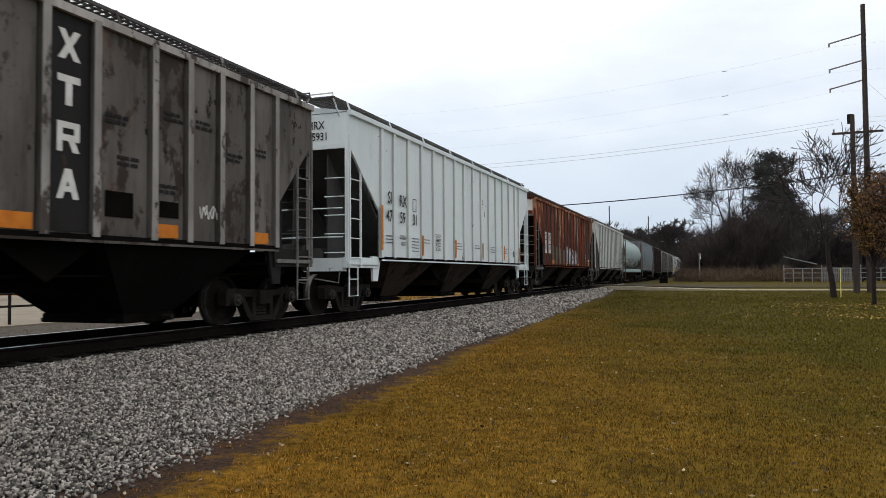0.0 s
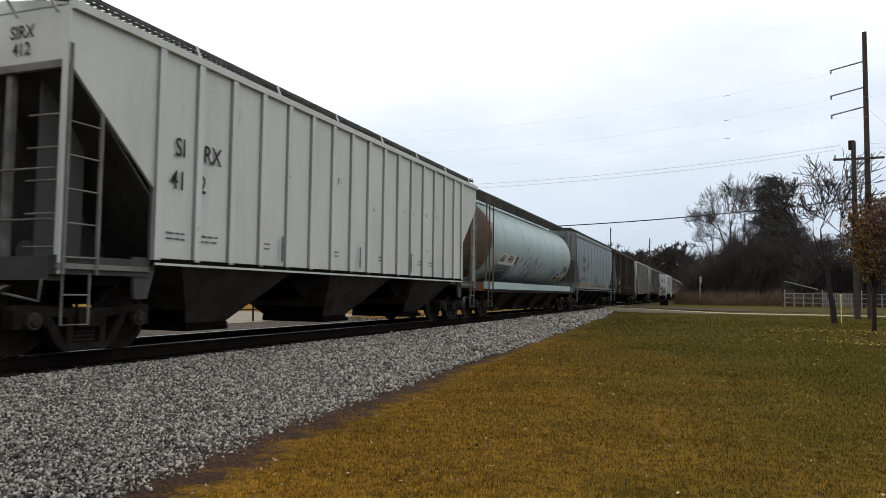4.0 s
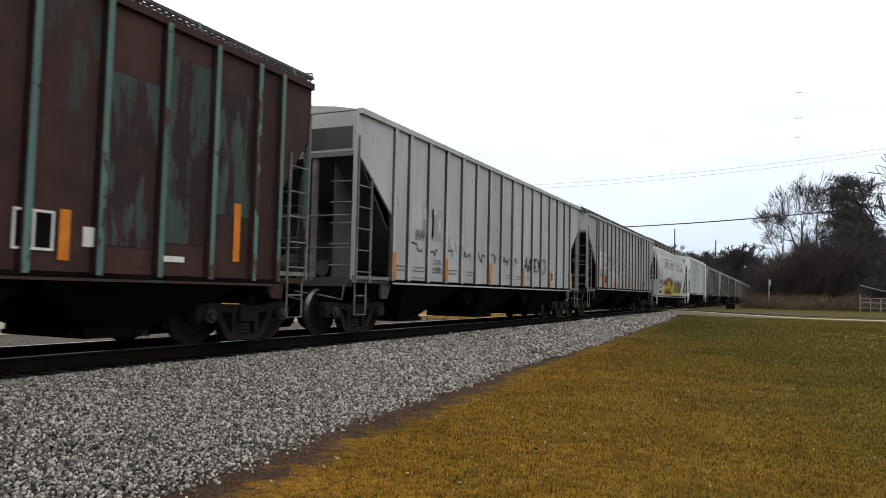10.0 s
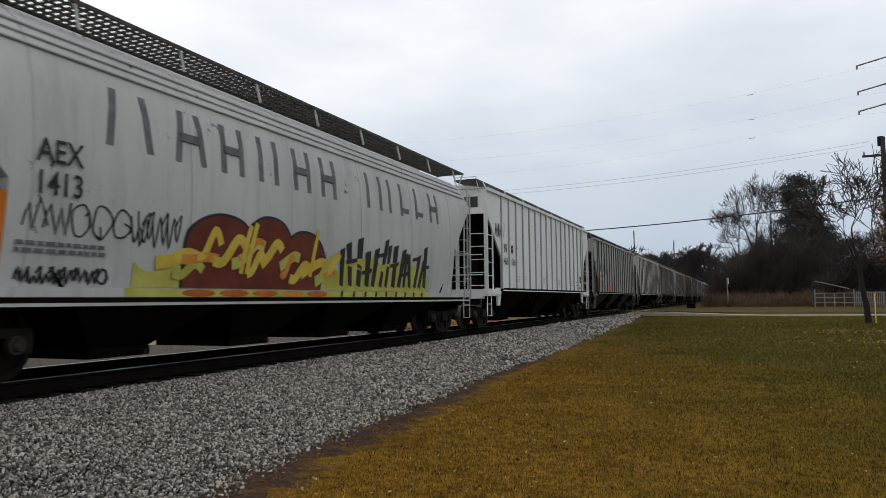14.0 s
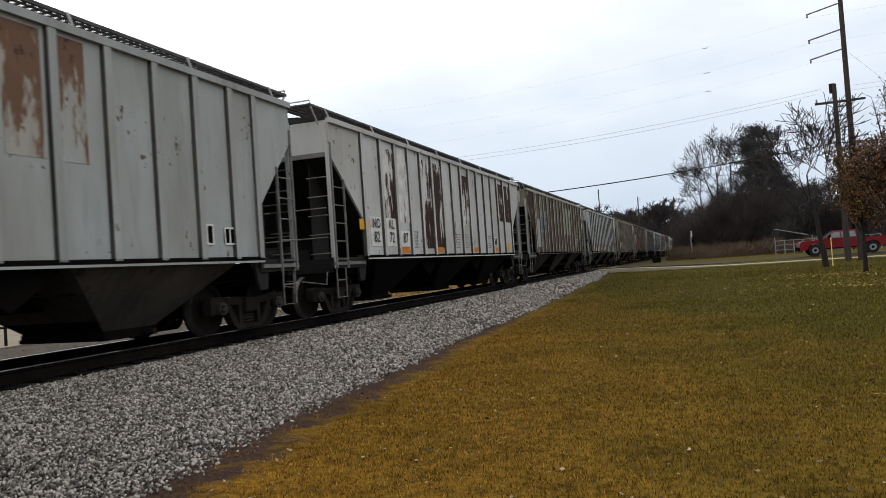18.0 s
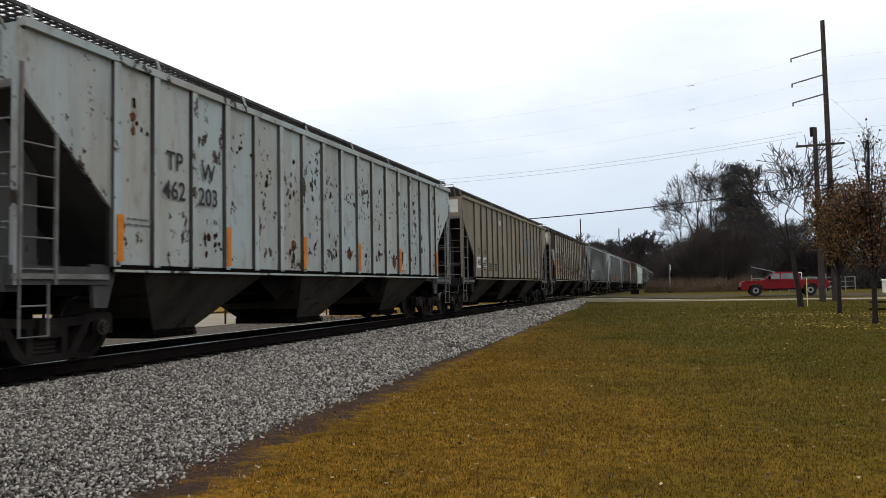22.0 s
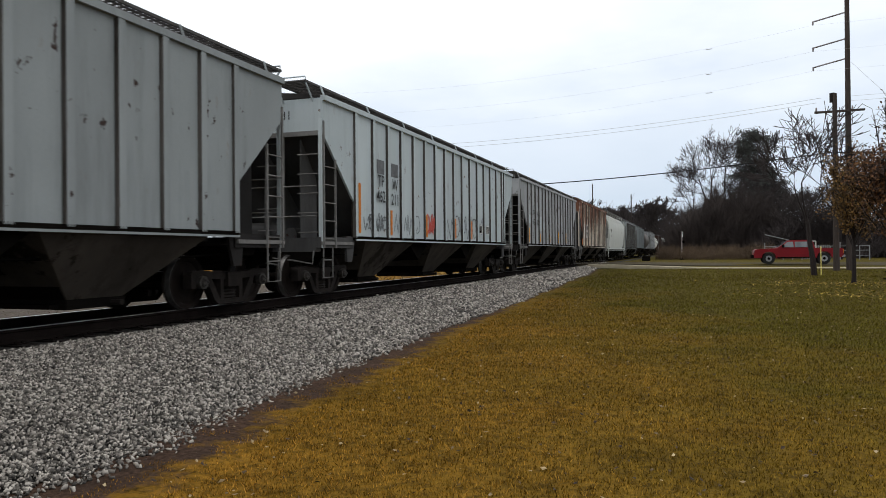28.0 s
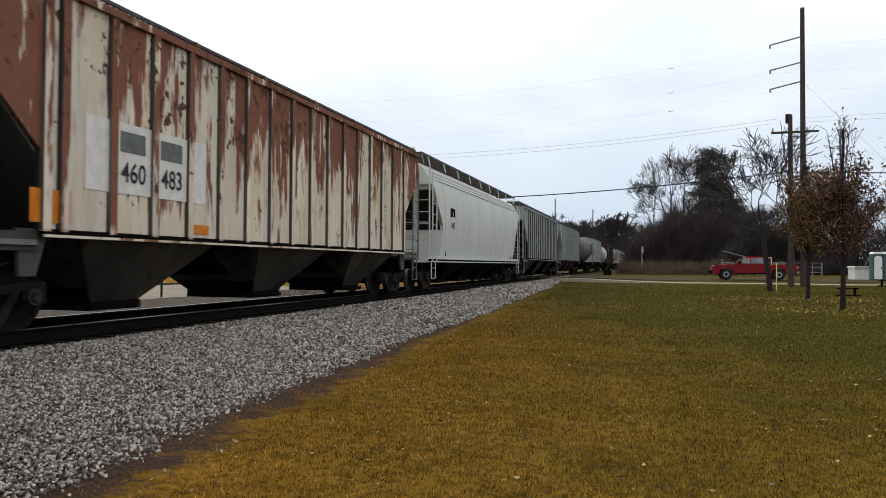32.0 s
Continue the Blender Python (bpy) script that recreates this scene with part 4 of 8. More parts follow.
# ---- the red pickup ----
def pickup():
    red = surface("red_paint", (0.125, 0.004, 0.008), (0.17, 0.007, 0.011), 1.5, 0.35, 0, 0.02, spec=0.2)
    glass = surface("tinted_glass", (0.07, 0.08, 0.09), (0.11, 0.12, 0.13), 1.0, 0.06, 0, 0, spec=0.6)
    tyre = surface("tyre_rubber", (0.010, 0.010, 0.010), (0.02, 0.02, 0.02), 5.0, 0.85)
    chrome = surface("chrome", (0.22, 0.22, 0.22), (0.34, 0.34, 0.34), 3.0, 0.3, 0.9, 0)
    t = thing("pickup_truck", "red crew-cab pickup truck waiting on the road before the crossing", "truck")
    # faces -x; origin under the front axle
    low = [(-0.95, 0.45), (-0.98, 0.75), (-0.92, 1.0), (-0.75, 1.08), (0.55, 1.14), (0.62, 1.15), (2.98, 1.15), (3.0, 1.12), (4.72, 1.12), (4.75, 0.62), (4.62, 0.5), (4.02, 0.5), (3.94, 0.74), (3.7, 0.88), (3.4, 0.88), (3.16, 0.74), (3.08, 0.45), (0.5, 0.42), (0.42, 0.72), (0.18, 0.88), (-0.16, 0.88), (-0.4, 0.72), (-0.48, 0.45)]
    part("body", Geo().prism(low, "y", -0.98, 0.98), red, t)
    cab = [(0.55, 1.14), (1.2, 1.63), (1.45, 1.69), (2.6, 1.69), (2.85, 1.61), (2.98, 1.15)]
    g = Geo()
    g.loft([[(x, y * (0.94 if z < 1.3 else 0.80), z) for x, z in cab] for y in (-1, 1)])
    part("cab", g, red, t)
    part("roof_panel", Geo().box(1.3, 2.7, -0.74, 0.74, 1.685, 1.712), red, t)
    for s in (-1, 1):
        for a, b, c, d in ((0.85, 1.62, 1.22, 1.6), (1.7, 2.62, 1.7, 2.5)):
            y0, y1 = s * 0.945, s * 0.835
            g = Geo()
            g.loft([[(a, y0 + e, 1.2), (b, y0 + e, 1.2), (d, y1 + e, 1.59), (c, y1 + e, 1.59)] for e in (0, 0.02 * s)])
            part("side_window", g, glass, t)
        part("mirror", Geo().box(0.85, 1.0, s * 0.98, s * 1.2, 1.2, 1.4), M_BLACK, t)
        part("headlight", Geo().box(-0.985, -0.9, s * 0.6, s * 0.9, 0.82, 0.98), chrome, t)
        part("tail_light", Geo().box(4.72, 4.765, s * 0.85, s * 0.98, 0.75, 1.05), M_ORANGE, t)
        part("sill_trim", Geo().box(0.55, 3.0, s * 0.975, s * 0.99, 0.44, 0.52), M_BLACK, t)
    part("windscreen", Geo().add([(0.62, -0.85, 1.2), (0.62, 0.85, 1.2), (1.2, 0.74, 1.64), (1.2, -0.74, 1.64), (0.60, -0.85, 1.2), (0.60, 0.85, 1.2), (1.18, 0.74, 1.65), (1.18, -0.74, 1.65)],
         [(0, 1, 2, 3), (7, 6, 5, 4), (0, 4, 5, 1), (2, 6, 7, 3), (1, 5, 6, 2), (0, 3, 7, 4)]), glass, t)
    part("front_bumper", Geo().box(-1.08, -0.9, -0.95, 0.95, 0.45, 0.66), M_BLACK, t)
    part("rear_bumper", Geo().box(4.7, 4.86, -0.95, 0.95, 0.5, 0.66), chrome, t)
    part("bed_floor", Geo().box(3.05, 4.7, -0.85, 0.85, 1.0, 1.125), M_BLACK, t)
    part("rack", Geo().path([(3.05, -0.8, 1.12), (3.05, -0.8, 1.62), (3.05, 0.8, 1.62), (3.05, 0.8, 1.12)], 0.03), M_STENCIL, t)
    for x in (0, 3.55):
        for s in (-1, 1):
            y = s * 0.84
            w = part("wheel", Geo().tube((0, -0.13, 0), (0, 0.13, 0), 0.40, n=24), tyre, t)
            w.matrix_basis = pose(x, y, 0.40)
            part("rim", Geo().tube((0, s * 0.10, 0), (0, s * 0.145, 0), 0.23, 0.21, n=16), chrome, w)
            part("hub_cap", Geo().tube((0, s * 0.14, 0), (0, s * 0.155, 0), 0.10, 0.09, n=10), M_BLACK, w)
            TRUCK_WHEELS.append((w, x, y))
    return t


TRUCK_WHEELS = []
TRUCK = pickup()


# ---- beyond the young trees ----
def yard():
    teal = surface("toilet_teal", (0.035, 0.070, 0.070), (0.06, 0.10, 0.10), 2.0, 0.6)
    for k in range(3):
        b = thing("portable_toilet", "portable toilet cabin with a white arched door and teal frame", "toilet", pose(15.95 + 0.76 * k, 60.2, 0.58))
        part("cabin", Geo().box(-0.36, 0.36, 0, 0.9, 0, 1.98), teal, b)
        part("roof_cap", Geo().prism([(-0.38, 1.98), (0.38, 1.98), (0.25, 2.14), (-0.25, 2.14)], "y", -0.03, 0.93), M_WHITE, b)
        prof = [(-0.26, 0.12), (0.26, 0.12), (0.26, 1.6)] + [(0.26 * math.cos(a), 1.6 + 0.24 * math.sin(a)) for a in (0.5, 1.0, 1.57, 2.1, 2.6)] + [(-0.26, 1.6)]
        d = part("door", Geo().prism(prof, "y", -0.04, 0.0), M_WHITE, b, "white arched door")
        part("latch", Geo().box(0.16, 0.22, -0.06, -0.04, 0.9, 1.05), teal, d)
    s = thing("white_trailer", "plain white box trailer parked beyond the road", "trailer", pose(17.75, 58.6, 0.58))
    part("box", Geo().prism([(0, 0.08), (3.6, 0.08), (3.6, 1.75), (3.5, 1.85), (0.12, 1.85), (0, 1.72)], "y", 0, 2.0), M_WHITE, s)
    for x in (0.9, 2.7):
        part("wheel", Geo().tube((x, -0.05, 0.3), (x, 0.15, 0.3), 0.3, n=16), M_BLACK, s)
    w = thing("low_shed", "low pale shed wall behind the young trees", "shed", pose(14.9, 62.2, 0.6))
    part("wall", Geo().box(0, 1.05, 0, 2, 0, 0.95), M_STENCIL, w)
    part("roof", Geo().prism([(-0.1, 0.95), (1.15, 0.95), (1.05, 1.05), (0, 1.05)], "y", -0.1, 2.1), M_STENCIL, w)
    p = thing("utility_pole", "thin dark utility pole with a crossarm beyond the road", "pole", pose(19.6, 66, 0.5))
    part("post", Geo().tube((0, 0, 0), (0, 0, 9.35), 0.16, 0.11, 8), M_POLE, p)
    part("crossarm", Geo().box(-1.1, 1.0, -0.06, 0.06, 9.0, 9.14), M_POLE, p)
    for x in (-1.0, 0.9):
        part("insulator", Geo().tube((x, 0, 9.14), (x, 0, 9.32), 0.05, n=6), M_GLASSY, p)
    for k, (x, y) in enumerate(((9.13, 39.7), (13.84, 50.5))):
        b = thing("park_bench", "dark picnic bench on the lawn", "bench", pose(x, y, ground_z(y)))
        part("seat", Geo().box(-0.45, 0.45, -0.2, 0.2, 0.36, 0.42), M_BLACK, b)
        part("foot_plate", Geo().box(-0.5, 0.5, -0.22, 0.22, 0.02, 0.08), M_BLACK, b)
        for q in (-0.3, 0.3):
            part("leg", Geo().box(q - 0.03, q + 0.03, -0.16, 0.16, 0, 0.36), M_BLACK, b)
    # grey gate and pipe rails beside the brush
    rail = surface("fence_grey", (0.12, 0.125, 0.13), (0.20, 0.205, 0.21), 2.0, 0.7)
    f = thing("yard_fence", "low grey pipe fence with a gate beyond the road", "fence", pose(6.9, 80, 0.56))
    for k in range(12):
        x = 0.85 * k
        part("post", Geo().tube((x, 0, 0), (x, 0, 1.75 if k % 4 == 0 else 1.4), 0.05, n=6), rail, f)
    for z in (0.45, 0.95, 1.38):
        part("pipe_rail", Geo().tube((0, 0, z), (9.4, 0, z), 0.035, n=6), rail, f)
    part("gate_bar", Geo().tube((0.0, -0.1, 2.6), (3.0, -0.1, 1.8), 0.05, n=6), rail, f)
    for k in range(16):
        part("picket", Geo().box(3.4 + 0.16 * k, 3.47 + 0.16 * k, -0.04, -0.01, 0.1, 1.5), rail, f)


yard()


def parked_truck():
    """Dark flatbed on the lot, seen below the passing cars."""
    t = thing("parked_truck", "dark flatbed truck parked on the gravel lot", "truck", pose(-44.0, 32.4, 0.12))
    part("bed", Geo().box(-1.2, 1.2, -4.5, 2.0, 0.95, 1.15), M_STEEL, t)
    part("cab", Geo().prism([(-6.6, 0.6), (-4.7, 0.6), (-4.7, 2.6), (-5.9, 2.6), (-6.2, 1.6), (-6.6, 1.5)], "x", -1.15, 1.15), M_BLACK, t)
    part("frame", Geo().box(-0.45, 0.45, -6.4, 2.0, 0.65, 0.9), M_BLACK, t)
    for y in (-5.6, -0.6, 0.6):
        for s in (-1, 1):
            w = part("wheel", Geo().tube((s * 0.85, y, 0.5), (s * 1.15, y, 0.5), 0.5, n=20), M_BLACK, t)
            part("rim", Geo().tube((s * 1.0, y, 0.5), (s * 1.16, y, 0.5), 0.26, n=16), M_LADDER, w)


parked_truck()

for x, y, s in ((14.5, 84, 0.55), (17.5, 92, 0.62), (21, 88, 0.6), (25, 90, 0.55), (30, 86, 0.62), (13, 96, 0.55), (24, 98, 0.6), (40, 84, 0.6), (11.5, 104, 0.6)):
    o = copy_thing(WOOD_A, pose(x, y, 0.5, 0, 0, 70 * x))
    o.scale = (s * 0.9, s * 0.9, s * 0.9)
    o["label"] = "bare tree beyond the road"
# ---- the train ----
WHEEL_R = 0.46
CARS = []


def side_frame_mesh():
    """Cast side frame of a freight truck, seen from the side in y, z."""
    g = Geo()
    for s in (-1, 1):
        y = lambda v: s * v
        g.prism([(y(0), 0.62), (y(0.42), 0.62), (y(0.72), 0.66), (y(1.10), 0.66), (y(1.14), 0.60), (y(1.14), 0.36), (y(1.02), 0.36), (y(1.0), 0.54), (y(0.74), 0.54), (y(0.46), 0.50), (y(0), 0.50)], "x", -0.09, 0.09)
        g.prism([(y(0.74), 0.56), (y(0.60), 0.54), (y(0.34), 0.14), (y(0), 0.14), (y(0), 0.05), (y(0.38), 0.05), (y(0.50), 0.14)], "x", -0.08, 0.08)
        g.prism([(y(0.33), 0.50), (y(0.23), 0.50), (y(0.23), 0.14), (y(0.33), 0.14)], "x", -0.08, 0.08)
        g.prism([(y(0.72), 0.58), (y(0.60), 0.56), (y(0.60), 0.40), (y(0.68), 0.36)], "x", -0.07, 0.07)
    return g


def spring_mesh():
    """Coil group between bolster and frame, one ridged block."""
    rings = []
    for k in range(13):
        z = 0.14 + 0.028 * k
        w, d = (0.20, 0.075) if k % 2 else (0.175, 0.055)
        rings.append([(d * math.cos(a), w * math.sin(a) * (1 + 0.12 * math.cos(6 * a)), z) for a in (2 * math.pi * q / 16 for q in range(16))])
    return Geo().loft(rings)


def cap_mesh():
    g = Geo().tube((0, 0, 0), (0.10, 0, 0), 0.115, 0.115, 12).tube((0.10, 0, 0), (0.14, 0, 0), 0.085, 0.07, 12)
    for k in range(3):
        a = k * 2.094
        g.tube((0.14, 0.045 * math.cos(a), 0.045 * math.sin(a)), (0.16, 0.045 * math.cos(a), 0.045 * math.sin(a)), 0.018, n=6)
    return g


def wheel_mesh(s):
    """One wheel with tread, flange and dished plate; s: side."""
    prof = [(0.0, 0.06), (0.03, 0.16), (0.0, 0.36), (0.05, 0.39), (0.06, WHEEL_R), (-0.05, WHEEL_R + 0.005), (-0.075, WHEEL_R + 0.03), (-0.09, WHEEL_R + 0.02), (-0.09, 0.39), (-0.04, 0.36), (-0.03, 0.16), (-0.05, 0.06)]
    n = 28
    return Geo().loft([[(s * (0.755 + a), r * math.cos(2 * math.pi * k / n), r * math.sin(2 * math.pi * k / n)) for k in range(n)] for a, r in prof])


def rim_mesh(s):
    n = 28
    prof = [(0.058, WHEEL_R - 0.004), (0.056, WHEEL_R + 0.003), (-0.045, WHEEL_R + 0.008), (-0.045, WHEEL_R - 0.004)]
    return Geo().loft([[(s * (0.755 + a), r * math.cos(2 * math.pi * k / n), r * math.sin(2 * math.pi * k / n)) for k in range(n)] for a, r in prof], caps=False)


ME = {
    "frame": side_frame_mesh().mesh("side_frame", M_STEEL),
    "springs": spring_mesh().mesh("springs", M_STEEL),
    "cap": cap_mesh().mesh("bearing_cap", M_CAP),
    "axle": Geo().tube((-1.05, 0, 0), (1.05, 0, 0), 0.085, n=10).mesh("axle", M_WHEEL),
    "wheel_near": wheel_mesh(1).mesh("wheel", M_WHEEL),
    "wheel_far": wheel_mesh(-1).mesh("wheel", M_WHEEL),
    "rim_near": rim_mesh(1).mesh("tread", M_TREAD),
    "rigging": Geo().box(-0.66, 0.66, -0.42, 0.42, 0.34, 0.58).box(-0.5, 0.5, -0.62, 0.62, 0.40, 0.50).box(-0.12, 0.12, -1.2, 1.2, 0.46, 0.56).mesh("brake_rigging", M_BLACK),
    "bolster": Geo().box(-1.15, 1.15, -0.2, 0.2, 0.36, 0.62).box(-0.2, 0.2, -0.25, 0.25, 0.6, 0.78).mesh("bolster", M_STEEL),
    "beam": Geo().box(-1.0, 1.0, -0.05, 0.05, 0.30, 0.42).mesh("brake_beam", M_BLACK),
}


def rail_truck(car, y):
    t = part("truck_bolster", ME["bolster"], M_STEEL, car)
    t.matrix_basis = pose(0, y, 0)
    part("brake_rigging", ME["rigging"], M_BLACK, t)
    for s in (-1, 1):
        f = part("side_frame", ME["frame"], M_STEEL, t)
        f.matrix_basis = pose(s * 1.0, 0, 0)
        sp = part("spring", ME["springs"], M_STEEL, t)
        sp.matrix_basis = pose(s * 1.0, 0, 0)
        b = part("brake_beam", ME["beam"], M_BLACK, t)
        b.matrix_basis = pose(0, s * 0.36, 0)
    for e in (-0.89, 0.89):
        a = part("wheelset", ME["axle"], M_WHEEL, t)
        a.matrix_basis = pose(0, e, WHEEL_R)
        # axle, wheels and caps turn together, so they are pieces of one keyed part
        me = ME.get("wheelset")
        if me is None:
            b = bmesh.new()
            for k, key in enumerate(("axle", "wheel_near", "wheel_far", "rim_near", "cap")):
                b.from_mesh(ME[key])
                b.faces.ensure_lookup_table()
            b.free()
            g = Geo()
            me = bpy.data.meshes.new("wheelset")
            vs, fs, mi = [], [], []
            for key, idx, shift in (("axle", 0, 0), ("wheel_near", 0, 0), ("wheel_far", 0, 0), ("rim_near", 1, 0), ("cap", 2, 1.06)):
                o = len(vs)
                vs += [(q.co.x + shift, q.co.y, q.co.z) for q in ME[key].vertices]
                for f in ME[key].polygons:
                    fs.append([i + o for i in f.vertices])
                    mi.append(idx)
            me.from_pydata(vs, [], fs)
            for m in (M_WHEEL, M_TREAD, M_CAP):
                me.materials.append(m)
            me.polygons.foreach_set("material_index", mi)
            me.shade_smooth()
            me.set_sharp_from_angle(angle=radians(38))
            ME["wheelset"] = me
        a.data = me
        a["spin"] = e


def ladder(car, pts_a, pts_b, rungs, m, r=0.028):
    """Two stiles and the rungs between them."""
    a0, a1, b0, b1 = (Vector(p) for p in (*pts_a, *pts_b))
    top = part("ladder", Geo().tube(a0, a1, r, n=4), m, car)
    part("stile", Geo().tube(b0, b1, r, n=4), m, top)
    lo, hi = max(a0.z, b0.z), min(a1.z, b1.z)
    for k in range(rungs):
        z = lo + (hi - lo) * (k + 0.5) / rungs
        p = a0.lerp(a1, (z - a0.z) / (a1.z - a0.z))
        q = b0.lerp(b1, (z - b0.z) / (b1.z - b0.z))
        part("rung", Geo().tube(p, q, 0.014, n=5), m, top)
    return top


def step_loop(car, y0, y1, x, z0, z1, m):
    g = Geo().path([(x, y0, z1), (x, y0, z0), (x, y1, z0), (x, y1, z1)], 0.018, 5)
    step = part("sill_step", g, m, car)
    part("tread", Geo().tube((x, y0, (z0 + z1) / 2 + 0.05), (x, y1, (z0 + z1) / 2 + 0.05), 0.014, n=5), m, step)
    return step


def underneath(car, L, h, zs, m_under, m_bay, bays, inset, low=0.18, apart=0.06):
    """Centre sill, couplers, hopper bays with outlet gates, trucks."""
    part("center_sill", Geo().box(-0.2, 0.2, -h - 0.15, h + 0.15, 0.68, 1.0), m_under, car)
    for s in (-1, 1):
        y = s * L / 2
        g = Geo().box(-0.09, 0.09, min(y, s * (h + 0.1)), max(y, s * (h + 0.1)), 0.76, 0.94)
        g.box(-0.17, 0.17, min(y, y - s * 0.28), max(y, y - s * 0.28), 0.70, 1.0)
        part("coupler", g, M_STEEL, car)
        part("draft_box", Geo().box(-0.4, 0.4, min(s * (h - 1.9), s * h), max(s * (h - 1.9), s * h), 0.66, 1.0), M_BLACK, car)
        # added black plate that hides the bright background below the end sill
        part("end_apron", Geo().prism([(-1.40, 1.0), (1.40, 1.0), (1.30, 0.80), (0.7, 0.62), (-0.7, 0.62), (-1.30, 0.80)], "y", s * h - 0.04, s * h + 0.04), M_BLACK, car)
        part("air_hose", Geo().path([(0.35, s * (h + 0.15), 0.78), (0.36, s * (h + 0.4), 0.5), (0.28, y - s * 0.1, 0.38), (0.2, y, 0.42)], 0.025, 6), M_BLACK, car)
    span = 2 * (h - inset) / bays
    for k in range(bays):
        y0 = -(h - inset) + span * k + apart
        y1 = y0 + span - 2 * apart
        # black filler added between bays in place of the gap's shade
        if apart > 0.2 and k < bays - 1:
            part("cross_ridge", Geo().prism([(y1 - 0.03, zs), (y1 + 2 * apart + 0.03, zs), (y1 + 2 * apart + 0.02, zs - 0.14), (y1 + apart, zs - 0.62), (y1 - 0.02, zs - 0.14)], "x", -1.38, 1.38), m_under, car, "added black filler for the shaded gap between two bays")
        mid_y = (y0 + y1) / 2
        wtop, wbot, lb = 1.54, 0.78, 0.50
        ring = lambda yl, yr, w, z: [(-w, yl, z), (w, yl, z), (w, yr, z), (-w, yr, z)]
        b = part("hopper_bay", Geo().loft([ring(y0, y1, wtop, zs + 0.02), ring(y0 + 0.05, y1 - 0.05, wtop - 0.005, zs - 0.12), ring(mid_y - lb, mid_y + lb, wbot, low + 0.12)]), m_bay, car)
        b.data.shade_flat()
        # near-black sheets over the bay's slopes paint in their down-facing shade
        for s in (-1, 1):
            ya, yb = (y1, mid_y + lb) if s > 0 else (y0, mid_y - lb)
            part("slope_plate", Geo().loft([[(-w, yq - s * d, z) for w, yq, z in ((wtop - 0.02, ya, zs), (-wtop + 0.02, ya, zs), (-wbot + 0.02, yb, low + 0.12), (wbot - 0.02, yb, low + 0.12))] for d in (0.0, -0.02)]), m_under, b, "near-black sheet painting the shade on a bay's slope").data.shade_flat()
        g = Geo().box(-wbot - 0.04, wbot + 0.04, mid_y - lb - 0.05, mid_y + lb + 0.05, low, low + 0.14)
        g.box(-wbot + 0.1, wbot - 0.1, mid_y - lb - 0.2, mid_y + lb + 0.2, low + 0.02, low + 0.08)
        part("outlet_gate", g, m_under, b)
        part("gate_shaft", Geo().tube((wbot - 0.2, mid_y + lb * 0.6, low + 0.06), (wbot + 0.22, mid_y + lb * 0.6, low + 0.06), 0.045, n=8), M_STEEL, b)
    # air pipe and rodding along the side
    part("brake_pipe", Geo().path([(1.05, -h + 1.0, 0.95), (1.1, -h + 2.4, 0.9), (1.1, h - 2.4, 0.9), (1.05, h - 1.0, 0.95)], 0.022, 5), m_under, car)
    for s in (-1, 1):
        y = s * (L / 2 - 1.74)
        part("body_bolster", Geo().prism([(-1.46, 1.08), (1.46, 1.08), (1.40, 0.92), (0.45, 0.74), (-0.45, 0.74), (-1.40, 0.92)], "y", y - 0.22, y + 0.22), m_under, car)
        rail_truck(car, y)


def roof_walk(car, h, z, m, rail=False, over=0.35, wide=0.42, x0=0.0):
    """Grating walkway along the roof, with cross bars you can see through."""
    g = Geo()
    for x in (-wide, wide):
        g.box(x0 + x - 0.02, x0 + x + 0.02, -h - over, h + over, z, z + 0.05)
    n = int((2 * h + 2 * over) / 0.13)
    for k in range(n + 1):
        y = -h - over + k * (2 * h + 2 * over) / n
        g.box(x0 - wide, x0 + wide, y - 0.024, y + 0.024, z + 0.012, z + 0.04)
    for k in range(1, 5):
        x = x0 - wide + 2 * wide * k / 5
        g.box(x - 0.008, x + 0.008, -h - over, h + over, z + 0.015, z + 0.045)
    w = part("running_board", g, M_GRATE, car, "dark steel grating walkway")
    for s in (-1, 1):
        for e in (-wide, wide):
            part("walk_bracket", Geo().path([(x0 + e, s * (h + over - 0.05), z), (x0 + e, s * h, z - 0.35)], 0.02, 4), m, car)
    return w


def decal(car, y0, y1, z0, z1, m, x=1.612, name="patch", label=""):
    g = Geo().box(x - 0.006, x, y0, y1, z0, z1)
    return part(name, g, m, car, label)


def words(car, text, y, z, size, m, x=1.622, stretch=0.85, label=""):
    return part("lettering", letters(text, size, lambda a, b: (x, y + a, z + b), m, stretch), m, car, label)


def end_words(car, text, xx, z, size, m, y, label=""):
    return part("end_lettering", letters(text, size, lambda a, b: (xx + a, y, z + b), m, 0.85), m, car, label)


def phased(h, inset, mid, step):
    """Posts a step apart, so that one sheet has its middle at mid."""
    e = h - inset
    inner = [mid + step * (k + 0.5) for k in range(-40, 41)]
    return [-e + 0.05] + [y for y in inner if -e + 0.3 < y < e - 0.3] + [e - 0.05]


